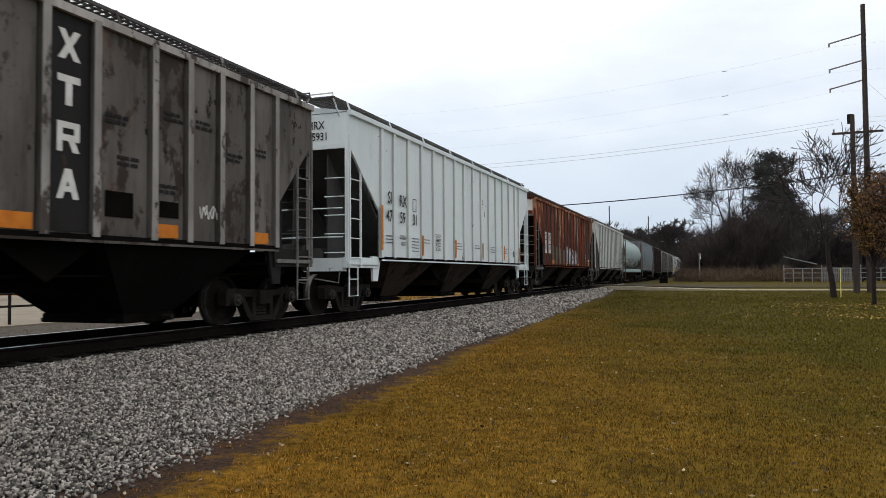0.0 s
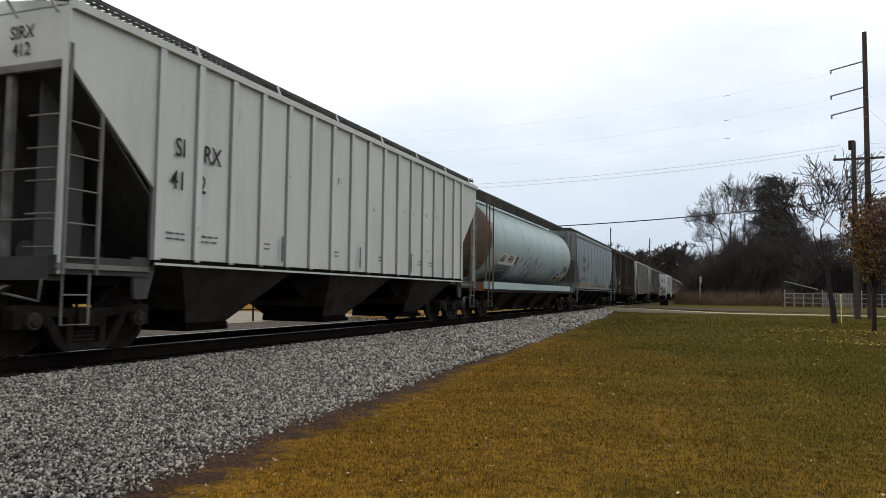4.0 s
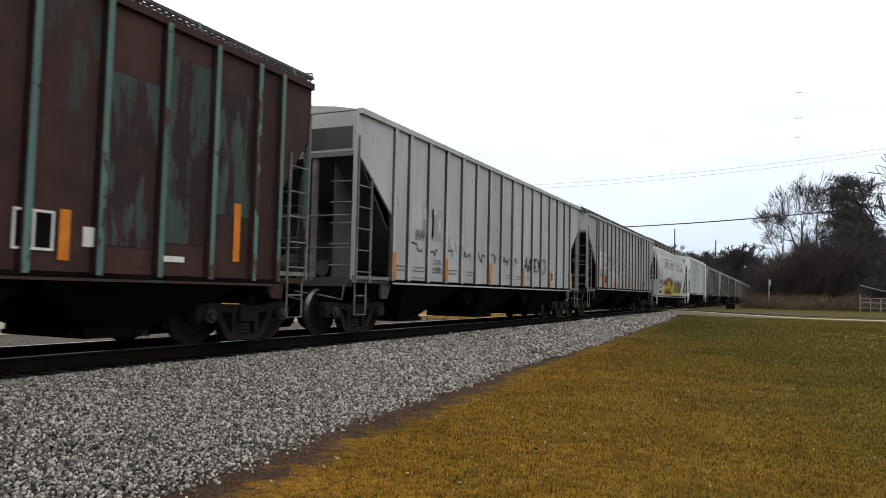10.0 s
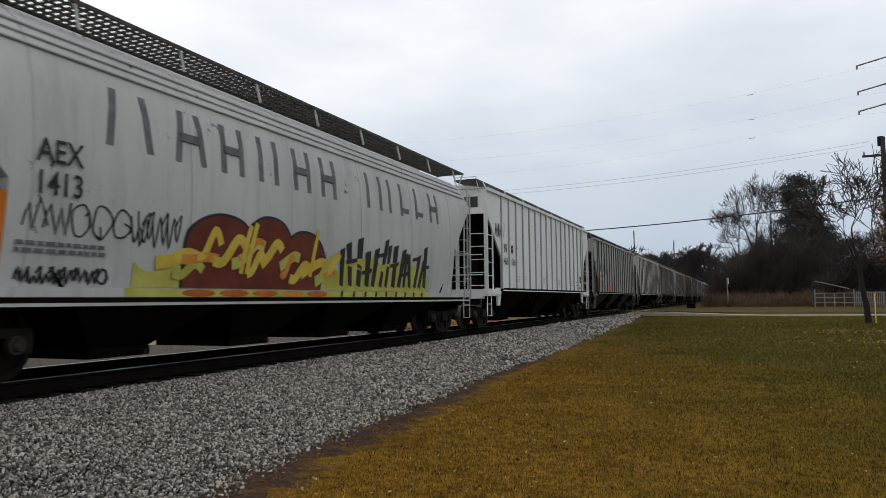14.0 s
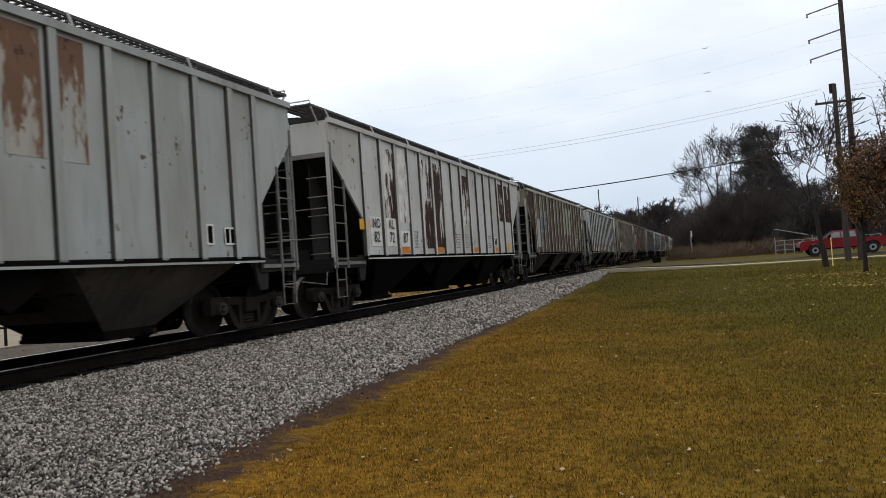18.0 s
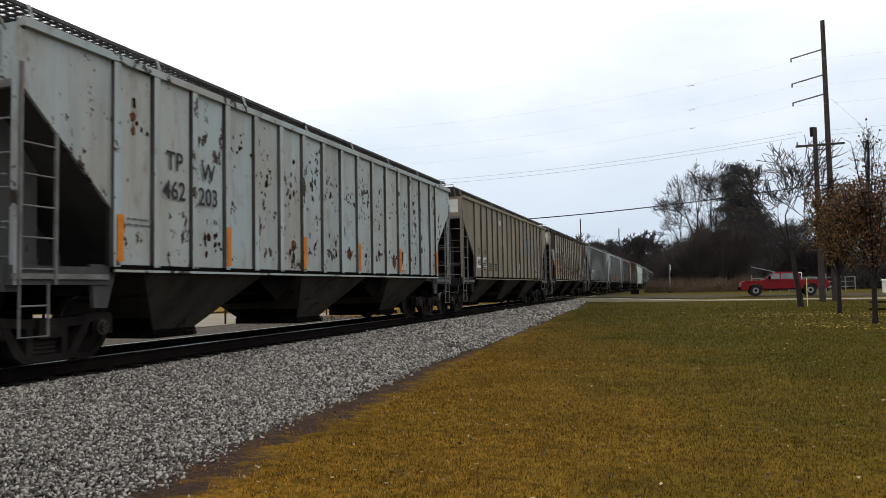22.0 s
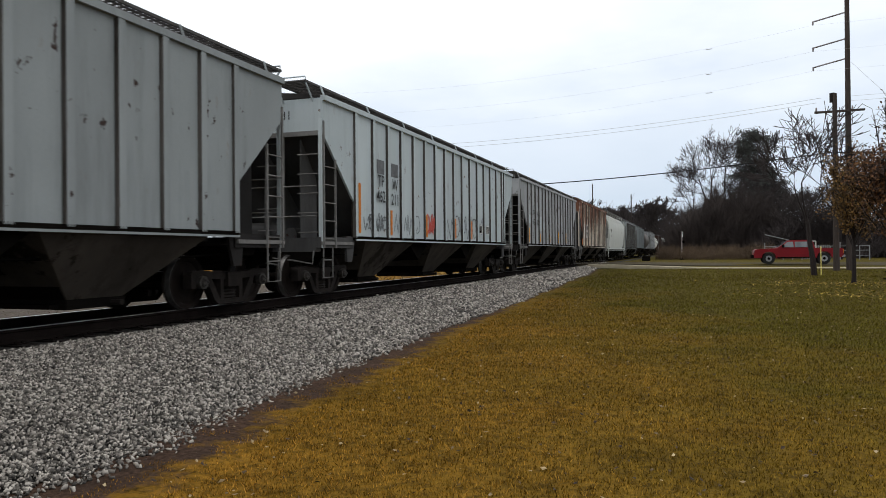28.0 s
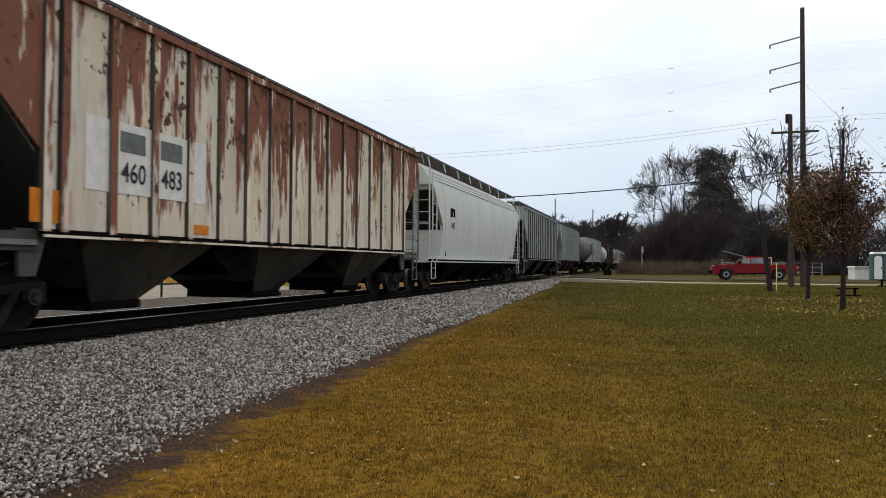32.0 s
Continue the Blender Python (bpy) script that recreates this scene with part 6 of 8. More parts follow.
    ash = paint("paint_ash_grey", (0.27, 0.295, 0.30), (0.225, 0.245, 0.25), BROWN, 0.05, 0.7, 0.1, 0.3, vary=0.07)
    ice = paint("paint_ice_blue", (0.46, 0.515, 0.53), (0.40, 0.45, 0.465), (0.20, 0.10, 0.045), 0.10, 0.6, 0.22, 0.2, vary=0.05)
    slate = paint("paint_slate_grey", (0.37, 0.385, 0.395), (0.275, 0.285, 0.29), BROWN, 0.07, 0.7, 0.22, 0.6, vary=0.08)
    rusty = paint("paint_rust_white", (0.68, 0.62, 0.53), (0.55, 0.45, 0.33), (0.125, 0.031, 0.011), 0.52, 0.93, 0.60, 0.5, hold=0.04, vary=0.08, fall=0.05)
    # bay tones lowered so that they carry the shade below the cars
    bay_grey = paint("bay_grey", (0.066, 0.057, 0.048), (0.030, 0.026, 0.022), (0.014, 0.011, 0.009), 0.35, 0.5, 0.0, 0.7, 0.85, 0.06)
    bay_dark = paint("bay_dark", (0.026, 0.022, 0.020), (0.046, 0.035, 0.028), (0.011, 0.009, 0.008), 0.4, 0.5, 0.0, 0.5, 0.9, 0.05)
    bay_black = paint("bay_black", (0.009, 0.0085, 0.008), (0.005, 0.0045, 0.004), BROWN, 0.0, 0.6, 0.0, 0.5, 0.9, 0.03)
    roof_dark = paint("roof_dark", (0.030, 0.028, 0.026), (0.045, 0.042, 0.039), BROWN, 0.2, 0.6, 0.1, 0.5)
    # dark tones for the recessed ends, whatever the side colour
    grime = paint("end_dark", (0.022, 0.020, 0.019), (0.014, 0.013, 0.013), BROWN, 0.2, 0.7, 0.1, 0.5)
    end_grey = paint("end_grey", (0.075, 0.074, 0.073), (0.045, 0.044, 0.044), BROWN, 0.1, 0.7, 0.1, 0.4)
    rust_end = paint("end_rust", (0.13, 0.105, 0.085), (0.075, 0.060, 0.052), (0.17, 0.055, 0.013), 0.42, 0.75, 0.3, 0.5)
    blue_patch = paint("paint_repaint_blue", (0.165, 0.185, 0.20), (0.145, 0.165, 0.18), BROWN, 0.0, 0.5, 0.0, 0.15)
    lilac = surface("spray_grey_violet", (0.17, 0.18, 0.23), (0.30, 0.33, 0.36), 2.5, 0.6)
    haze = surface("spray_pale", (0.36, 0.38, 0.40), (0.50, 0.52, 0.53), 2.5, 0.6)

    def stripes(car, ys, z0=1.36, z1=2.1, m=M_ORANGE, w=0.12):
        for y in ys:
            decal(car, y - w / 2, y + w / 2, z0, z1, m, 1.668, "reflector_strip", "orange reflective strip")

    def plates(car, ys, z0=1.40, z1=1.58, m=M_ORANGE, w=0.5):
        for y in ys:
            decal(car, y - w / 2, y + w / 2, z0, z1, m, 1.606, "reflector_plate", "orange reflective plate")

    def small_print(car, y, z, n=4, w=0.45, m=M_INKD, size=0.026, x=1.600):
        g = Geo()
        for k in range(n):
            at = y - w / 2
            while at < y + w / 2 - 0.05:
                ww = random.uniform(0.05, 0.16)
                g.box(x, x + 0.004, at, min(at + ww, y + w / 2), z - 0.085 * k, z - 0.085 * k + size)
                at += ww + 0.03
        part("small_print", g, m, car, "rows of small unreadable print")["kind"] = "stuff"

    def placard(car, y, z, w=0.5, hh=0.42, x=1.606):
        p = decal(car, y - w / 2, y + w / 2, z, z + hh, M_BLACK, x, "data_plate", "black data panel with white frame")
        for a, b, c2, d in ((y - w / 2, y + w / 2, z, z + 0.03), (y - w / 2, y + w / 2, z + hh - 0.03, z + hh), (y - w / 2, y - w / 2 + 0.03, z + 0.03, z + hh - 0.03), (y + w / 2 - 0.03, y + w / 2, z + 0.03, z + hh - 0.03), (y - 0.015, y + 0.015, z + 0.03, z + hh - 0.03)):
            part("plate_line", Geo().box(x - 0.002, x + 0.004, a, b, c2, d), M_STENCIL, p)

    def resheet(car, ys, k0, k1, z0, z1, m, name="bared_sheet", label=""):
        """Repainted or flaked-off sheets between posts k0 and k1."""
        for k in range(k0, k1):
            decal(car, ys[k] + 0.055, ys[k + 1] - 0.055, z0, z1, m, 1.597, name, label)

    def marks(car, rows, size=0.38, m=M_INK):
        for text, y, z in rows:
            words(car, text, y, z, size, m)

    lab = "{} hopper car with {}"
    # 0
    c, L = slot(0)
    half = [0.42, 1.25, 2.12, 2.90, 3.95, 4.71, 5.48, 6.30, 7.08]
    ys = [-y for y in reversed(half)] + half
    car, h = hopper(c, L, lab.format("sooty charcoal", "pale posts and tall white shapes"), dark, grime, bay_black, zs=1.44, zt=4.28, post_mat=dark_post, inset=1.28, post_d=0.08, post_w=0.06, at=ys, walkway=0.30, chord=dark_post, platform=grime, roofm=dark)
    decal(car, 2.18, 2.84, 1.46, 4.2, grime, 1.600, "dark_panel")
    y = 2.50
    for k, z in enumerate((3.82, 3.24, 2.65, 2.06)):
        g = Geo()
        w, q = 0.17, 0.19
        # four plain white shapes, one above the other
        if k == 0:
            g.prism([(y - w, z + q), (y - w + 0.1, z + q), (y + w, z - q), (y + w - 0.1, z - q)], "x", 1.602, 1.608)
            g.prism([(y + w - 0.1, z + q), (y + w, z + q), (y - w + 0.1, z - q), (y - w, z - q)], "x", 1.6024, 1.6084)
        elif k == 1:
            g.box(1.602, 1.608, y - w, y + w, z + q - 0.09, z + q)
            g.box(1.602, 1.608, y - 0.05, y + 0.05, z - q, z + q - 0.09)
        elif k == 2:
            g.box(1.602, 1.608, y - w, y - w + 0.08, z - q, z + q)
            g.box(1.602, 1.608, y - w + 0.08, y + w, z + q - 0.08, z + q)
            g.box(1.602, 1.608, y - w + 0.08, y + w, z - 0.05, z + 0.03)
            g.box(1.602, 1.608, y + w - 0.08, y + w, z + 0.03, z + q - 0.08)
            g.prism([(y, z - 0.05), (y + 0.1, z - 0.05), (y + w, z - q), (y + w - 0.1, z - q)], "x", 1.602, 1.608)
        else:
            g.prism([(y - w, z - q), (y - w + 0.09, z - q), (y + 0.05, z + q), (y - 0.05, z + q)], "x", 1.602, 1.608)
            g.prism([(y + w - 0.09, z - q), (y + w, z - q), (y + 0.05, z + q), (y - 0.05, z + q)], "x", 1.6024, 1.6084)
            g.box(1.603, 1.609, y - 0.1, y + 0.1, z - 0.1, z - 0.03)
        part("white_shape", g, M_STENCIL, car)
    plates(car, [1.75, 4.25, 6.62], 1.46, 1.66, w=0.5)
    decal(car, 3.10, 3.60, 1.70, 2.05, M_BLACK, 1.602, "data_plate", "black data panel")
    decal(car, 4.12, 4.52, 1.76, 2.0, M_BLACK, 1.602, "data_plate", "black data panel")
    for y, z in ((3.3, 3.05), (3.5, 2.5), (4.3, 2.2), (6.6, 3.1), (5.1, 3.3), (5.9, 2.9), (4.4, 3.3)):
        small_print(car, y, z, 2, 0.4, grime, 0.05)
    tag(car, 5.0, 1.8, 0.5, 0.22, M_STENCIL, 4, 1.600, 0.02)
    # 1
    c, L = slot(1)
    car, h = hopper(c, L, lab.format("clean white", "dark end slopes and black lettering"), white, end_grey, bay_dark, gap=0.016, seam=end_grey, ladder_mat=white, platform=white, flank=cream, posts=17, zt=4.56, inset=1.6, roofm=white, walkway=0.26, phase=(-4.60, 0.928))
    marks(car, (("SI", -6.25, 2.82), ("RX", -5.42, 2.80), ("47", -6.28, 2.36), ("59", -5.45, 2.36), ("31", -4.60, 2.36)), 0.42)
    for k, row in enumerate(("DO NOT", "HAMMER", "ON SIDE", "OF CAR")):
        words(car, row, -2.87, 2.02 - 0.13 * k, 0.145, M_INK)
    marks(car, (("200200", -5.45, 1.86), ("62800", -5.42, 1.70)), 0.15)
    g = Geo()
    for a, b, z0, z1 in ((-4.72, -4.48, 2.60, 2.62), (-4.72, -4.48, 2.93, 2.95), (-4.72, -4.70, 2.62, 2.93), (-4.50, -4.48, 2.62, 2.93)):
        g.box(1.600, 1.604, a, b, z0, z1)
    part("stencil_box", g, M_INK, car)
    words(car, "C", -4.6, 2.70, 0.12, M_INK)
    end_words(car, "SIRX", 0.75, 4.30, 0.26, M_INK, -h - 0.012)
    end_words(car, "475931", 0.75, 4.04, 0.25, M_INK, -h - 0.012)
    stripes(car, [-4.14, -1.38, 1.5, 4.3, 6.7], 1.42, 1.98)
    stripes(car, [-6.8], 1.5, 2.6)
    for y, n in ((-4.55, 5), (-3.7, 2), (-0.9, 3), (1.05, 2), (2.9, 3), (4.6, 3), (5.3, 1), (-6.2, 3)):
        small_print(car, y, 1.86, n, 0.5)
    placard(car, 5.95, 1.55, 0.3, 0.3)
    # 2
    c, L = slot(2)
    car, h = hopper(c, L, lab.format("rusty red-brown", "white number panels and white graffiti"), redc, grime, bay_dark, posts=18, zt=4.40, inset=1.6, post_mat=redc, roofm=redc, platform=grime, phase=(-5.62, 0.919))
    for y, a, b in ((-6.5, "CE", "18"), (-5.58, "FX", "727")):
        decal(car, y - 0.33, y + 0.33, 1.92, 2.95, M_STENCIL, 1.600, "number_panel", "white number panel")
        words(car, a, y, 2.68, 0.42, M_INK)
        words(car, b, y, 2.22, 0.42, M_INK)
    part("end_panel", Geo().box(-0.1, 1.45, -h - 0.01, -h - 0.002, 3.85, 4.36), M_STENCIL, car, "white end panel")
    end_words(car, "CEFX", 0.8, 4.22, 0.26, M_INK, -h - 0.014)
    end_words(car, "18727", 0.8, 3.98, 0.26, M_INK, -h - 0.014)
    plates(car, [-4.67, 6.67], 1.40, 1.60)
    plates(car, [-1.26, 2.61], 1.36, 1.50, w=0.5)
    decal(car, 6.38, 6.72, 1.66, 1.78, M_STENCIL, 1.606, "label_plate")
    placard(car, 5.15, 1.66)
    piece(car, -1.0, 1.42, 3.55, 0.92)
    tan = paint("paint_faded_tan", (0.165, 0.125, 0.088), (0.105, 0.075, 0.052), (0.16, 0.045, 0.018), 0.25, 0.6, 0.3, 0.6, vary=0.15)
    for k, y in enumerate((-4.70, -3.78, -2.86, -1.94)):
        decal(car, y - 0.385, y + 0.385, 1.42, 2.34 - 0.05 * k, tan, 1.597, "painted_patch", "faded tan primer patch")
    tag(car, -6.2, 1.45, 0.9, 0.4, M_INK, 15, 1.602, 0.03)
    # 3
    c, L = slot(3)
    car, h = hopper(c, L, lab.format("light grey", "a dark end and grey bays"), cream, end_grey, bay_grey, gap=0.022, seam=end_grey, flank=gun, posts=18, zt=4.5, inset=1.55, walkway=0.28, phase=(-6.38, 0.86))
    marks(car, (("SI", -6.37, 3.03), ("RX", -5.62, 3.03), ("41", -6.40, 2.53), ("2", -5.84, 2.53)), 0.40)
    end_words(car, "SIRX", 0.75, 4.22, 0.25, M_INK, -h - 0.012)
    end_words(car, "412", 0.75, 3.99, 0.25, M_INK, -h - 0.012)
    for y in (-6.4, -5.6, -4.1, -1.5, 0.9, 3.4, 4.2):
        small_print(car, y, 1.72, 2, 0.4)
    stripes(car, [-3.6, -0.4, 2.6, 5.0], 1.42, 1.9, M_INKD, 0.06)
    # 4
    c, L = slot(4)
    car, h = shell(c, L, "pale green rounded hopper car with graffiti and a rusty end", mint, rust_end, "round", post_mat=rust_end, under=bay_dark)
    bare = list(car.children)
    decal(car, -6.4, -4.15, 2.05, 2.47, M_STENCIL, 1.634, "number_panel", "white number panel")
    words(car, "ABX", -6.02, 2.26, 0.40, M_INK, 1.64)
    words(car, "14993", -5.0, 2.26, 0.40, M_INK, 1.64)
    decal(car, -4.1, -3.78, 2.1, 2.42, M_INKD, 1.628, "faded_stamp")
    small_print(car, -5.4, 1.95, 2, 2.2, M_INKD, 0.05, 1.52)
    tag(car, -6.4, 1.40, 2.2, 0.45, M_INK, 6, 1.56, 0.045)
    tag(car, -3.4, 1.48, 4.4, 0.95, haze, 17, 1.585, 0.20)
    tag(car, -2.6, 1.50, 3.4, 1.0, lilac, 7, 1.590, 0.22)
    tag(car, -3.6, 1.45, 4.8, 1.0, M_INKD, 37, 1.600, 0.03)
    tag(car, 6.0, 2.0, 1.3, 0.45, M_INK, 38, 1.600, 0.04)
    tag(car, 3.4, 1.7, 1.4, 0.5, M_INKD, 8, 1.59, 0.025)
    plates(car, [-5.05, -2.84, -0.7, 1.48], 1.34, 1.42, w=0.7)
    decal(car, 6.5, 7.2, 1.62, 1.86, M_ORANGE, 1.60, "reflector_plate", "orange reflective plate")
    placard(car, 5.6, 1.66, 0.7, 0.36, 1.60)
    drape(car, "round", 1.3, bare)
    # 5
    c, L = slot(5)
    car, h = shell(c, L, "smooth grey hopper car with dark seams and black lettering", steel, M_BLACK, "flat", zt=4.62, zs=1.36, seam=steel_seam, under=bay_black, post_mat=M_LADDER)
    bare = list(car.children)
    words(car, "FURX", -5.7, 3.05, 0.52, M_INK, 1.63)
    words(car, "854971", -5.45, 2.46, 0.48, M_INK, 1.63)
    end_words(car, "FURX", 0.75, 4.30, 0.3, M_INK, -h - 0.02)
    end_words(car, "854971", 0.75, 4.02, 0.3, M_INK, -h - 0.02)
    small_print(car, -5.9, 1.86, 2, 0.9, M_INKD, 0.06, 1.602)
    small_print(car, -4.8, 1.86, 2, 0.7, M_INKD, 0.06, 1.602)
    for y, m, w in ((-6.4, M_ORANGE, 1.3), (-3.78, M_YELLOW, 0.5), (-1.49, M_ORANGE, 0.45), (5.44, M_YELLOW, 0.7), (1.23, M_RED, 0.5), (2.79, M_RED, 0.4)):
        decal(car, y - w / 2, y + w / 2, 1.42, 1.58, m, 1.60, "reflector_plate", "orange reflective plate")
    for y, z in ((-0.84, 1.96), (-0.01, 1.84)):
        ring = [(y + 0.14 * math.cos(a) * (1.15 if abs(math.cos(a)) > 0.5 else 1), z + 0.15 * math.sin(a)) for a in (2 * math.pi * k / 10 for k in range(11))]
        part("graffiti", ribbon(ring, 0.022, 1.600, 1.604), M_INK, car, "worn dark stencil ring")
        small_print(car, y, z - 0.02, 2, 0.2, M_INKD, 0.05, 1.600)
    small_print(car, -0.8, 1.72, 2, 0.35, M_INKD, 0.03, 1.600)
    g = Geo()
    for a, b, z0, z1 in ((-4.36, -4.02, 2.55, 2.58), (-4.36, -4.02, 2.87, 2.90), (-4.36, -4.33, 2.58, 2.87), (-4.05, -4.02, 2.58, 2.87)):
        g.box(1.600, 1.604, a, b, z0, z1)
    part("lettering", g, M_INK, car, "black stencil frame")
    placard(car, 4.80, 1.78, 0.3, 0.26, 1.606)
    part("roof_flange", Geo().box(1.50, 1.585, -h, h, 4.42, 4.60), steel, car)
    drape(car, "flat", 1.36, bare)
    # 6
    c, L = slot(6)
    ys = [-7.36] + [-6.56 + 0.952 * k for k in range(15)] + [7.36]
    car, h = hopper(c, L, lab.format("rusty dark green", "teal posts and white number panels"), green, M_BLACK, bay_black, zt=4.52, zs=1.05, post_mat=teal, chord=green, roofm=green, post_d=0.09, post_w=0.045, inset=0.82, at=ys, cut=(0.9, 2.05), walkway=0.26, platform=green, flank=green)
    for y, a, b in ((-7.0, "PRF", "464"), (-6.08, "MX", "680")):
        decal(car, y - 0.40, y + 0.40, 1.72, 2.70, M_STENCIL, 1.600, "number_panel", "white number panel")
        words(car, a, y, 2.46, 0.40, M_INK)
        words(car, b, y, 1.96, 0.40, M_INK)
    decal(car, -5.42, -4.62, 1.85, 2.15, M_STENCIL, 1.6, "blank_panel", "blank white panel")
    decal(car, -5.45, -4.72, 1.12, 1.35, M_STENCIL, 1.6, "blank_panel")
    decal(car, -7.25, -6.95, 1.15, 1.55, M_STENCIL, 1.6, "blank_panel")
    part("end_panel", Geo().box(0.25, 1.4, -h - 0.01, -h - 0.002, 3.9, 4.45), M_STENCIL, car, "white end panel")
    end_words(car, "RFMX", 0.82, 4.30, 0.26, M_INK, -h - 0.014)
    end_words(car, "464680", 0.82, 4.05, 0.24, M_INK, -h - 0.014)
    stripes(car, [-7.36, -4.52], 1.2, 2.2)
    for y, z0, z1 in ((-1.62, 1.2, 1.9), (0.75, 1.2, 1.9), (3.47, 1.18, 1.78), (6.41, 1.3, 2.2)):
        decal(car, y - 0.07, y + 0.07, z0, z1, M_ORANGE, 1.606, "reflector_strip", "orange reflective strip")
    placard(car, 3.08, 1.28, 0.5, 0.46)
    decal(car, 3.72, 3.98, 1.36, 1.6, M_STENCIL, 1.604, "blank_panel")
    decal(car, 4.85, 5.35, 1.24, 1.32, M_STENCIL, 1.604, "blank_panel")
    worn_teal = paint("paint_worn_teal", (0.058, 0.080, 0.073), (0.040, 0.050, 0.046), (0.026, 0.0125, 0.012), 0.58, 0.85, 0.1, 0.6)
    for k, z0, z1 in ((1, 1.9, 4.3), (5, 2.4, 3.8), (9, 1.6, 3.4), (12, 1.4, 3.6), (13, 1.5, 4.1), (14, 2.0, 3.9)):
        decal(car, ys[k] + 0.07, ys[k + 1] - 0.07, z0, z1, worn_teal, 1.598, "worn_sheet", "worn grey-green sheet")
    # 7
    c, L = slot(7)
    car, h = hopper(c, L, lab.format("pale grey", "scrawled marks and a black underside"), pale, end_grey, bay_black, posts=16, zt=4.5, zs=1.16, walkway=0, inset=1.42, cut=(0.85, 1.95), platform=end_grey, chord=pale, phase=(-4.98, 0.987))
    part("end_shade", Geo().box(-1.4, 1.45, -h - 0.008, -h - 0.002, 3.75, 4.2), end_grey, car)
    for k, y in enumerate((-6.0, -5.2, -4.15, -3.14, -2.08, -1.07, -0.14, 0.65)):
        scrawl(car, y - 0.25, 1.72, 0.50, 0.32, M_INK, 60 + k)
    tag(car, 1.5, 1.62, 2.5, 0.5, M_INK, 72, 1.600, 0.04)
    smudge = paint("paint_grey_smudge", (0.30, 0.31, 0.30), (0.24, 0.245, 0.235), (0.36, 0.36, 0.35), 0.45, 0.4, 0.1, 0.3)
    for y, z0, z1 in ((-5.45, 2.2, 2.95), (-4.95, 2.15, 2.9), (-4.05, 1.95, 2.4)):
        decal(car, y - 0.3, y + 0.3, z0, z1, smudge, 1.5975, "painted_patch", "grey painted-out patch")
    words(car, "251700", -4.95, 1.62, 0.16, M_INK)
    words(car, "61300", -4.95, 1.45, 0.16, M_INK)
    marks(car, (("999", -5.9, 2.2),), 0.36, M_INKD)
    for y in (-6.7, -5.9, -4.9, -4.0, -2.8, 0.3, 1.2, 2.2, 5.4):
        small_print(car, y, 1.45, 2, 0.55)
    decal(car, -6.6, -5.4, 1.22, 1.235, M_INKD, 1.602, "weld_line")
    stripes(car, [-7.15, -4.48, -1.50, 1.43, 4.40, 7.3], 1.18, 1.75)
    placard(car, 4.83, 1.38, 0.34, 0.34)
    # 8
    c, L = slot(8)
    car, h = hopper(c, L, lab.format("mid-grey", "small white number plates"), gun, grime, bay_black, gap=0.03, posts=18, zt=4.46, zs=1.30, inset=1.5, walkway=0.24, roofm=gun, phase=(-5.45, 0.919))
    for y, a, b in ((-6.35, "A", "12"), (-5.42, "EX", "574")):
        decal(car, y - 0.25, y + 0.25, 2.58, 2.95, M_STENCIL, 1.600, "number_panel", "white number plate")
        decal(car, y - 0.30, y + 0.30, 2.18, 2.56, M_STENCIL, 1.600, "number_panel", "white number plate")
        words(car, a, y, 2.76, 0.34, M_INK)
        words(car, b, y, 2.37, 0.34, M_INK)
    part("end_panel", Geo().box(0.2, 1.1, -h - 0.01, -h - 0.002, 3.9, 4.38), M_STENCIL, car, "white end plate")
    end_words(car, "AEX", 0.65, 4.24, 0.24, M_INK, -h - 0.014)
    end_words(car, "12574", 0.65, 4.0, 0.24, M_INK, -h - 0.014)
    marks(car, (("C", -3.62, 2.60),), 0.45, M_INK)
    decal(car, -4.73, -4.28, 1.98, 2.34, pale, 1.600, "number_panel", "worn pale number plate")
    words(car, "40", -4.52, 2.16, 0.34, M_INKD)
    for y in (-4.5, -2.76):
        decal(car, y - 0.2, y + 0.2, 2.45, 2.82, paint("paint_dull_stamp", (0.19, 0.195, 0.19), (0.13, 0.135, 0.13), (0.33, 0.34, 0.335), 0.45, 0.4, 0.2, 0.3), 1.598, "faded_stamp", "worn dark stamp")
    burnt = paint("paint_burnt_patch", (0.20, 0.13, 0.075), (0.12, 0.085, 0.06), (0.05, 0.03, 0.02), 0.4, 0.4, 0.3, 0.6)
    decal(car, -5.82, -5.05, 1.5, 1.84, burnt, 1.598, "painted_patch", "brown burnt patch")
    stripes(car, [-7.3], 1.35, 2.2)
    stripes(car, [-5.92], 1.34, 1.85, w=0.2)
    stripes(car, [-3.18, -1.40, 2.3, 6.4], 1.34, 1.75)
    for y in (-6.3, -5.4):
        small_print(car, y, 1.95, 3, 0.45)
    for y in (-0.5, 0.5, 1.4):
        small_print(car, y, 1.6, 3, 0.5)
    placard(car, 4.60, 1.48, 0.36, 0.36)
    placard(car, 5.37, 1.48, 0.36, 0.36)
    tag(car, -4.4, 1.45, 3.6, 0.75, M_STENCIL, 9, 1.602, 0.025)
    # 9
    c, L = slot(9)
    car, h = shell(c, L, "silver-grey rounded hopper car with dark block shapes and yellow graffiti", silver, M_BLACK, "curved", zs=1.12, under=bay_black)
    bare = list(car.children)
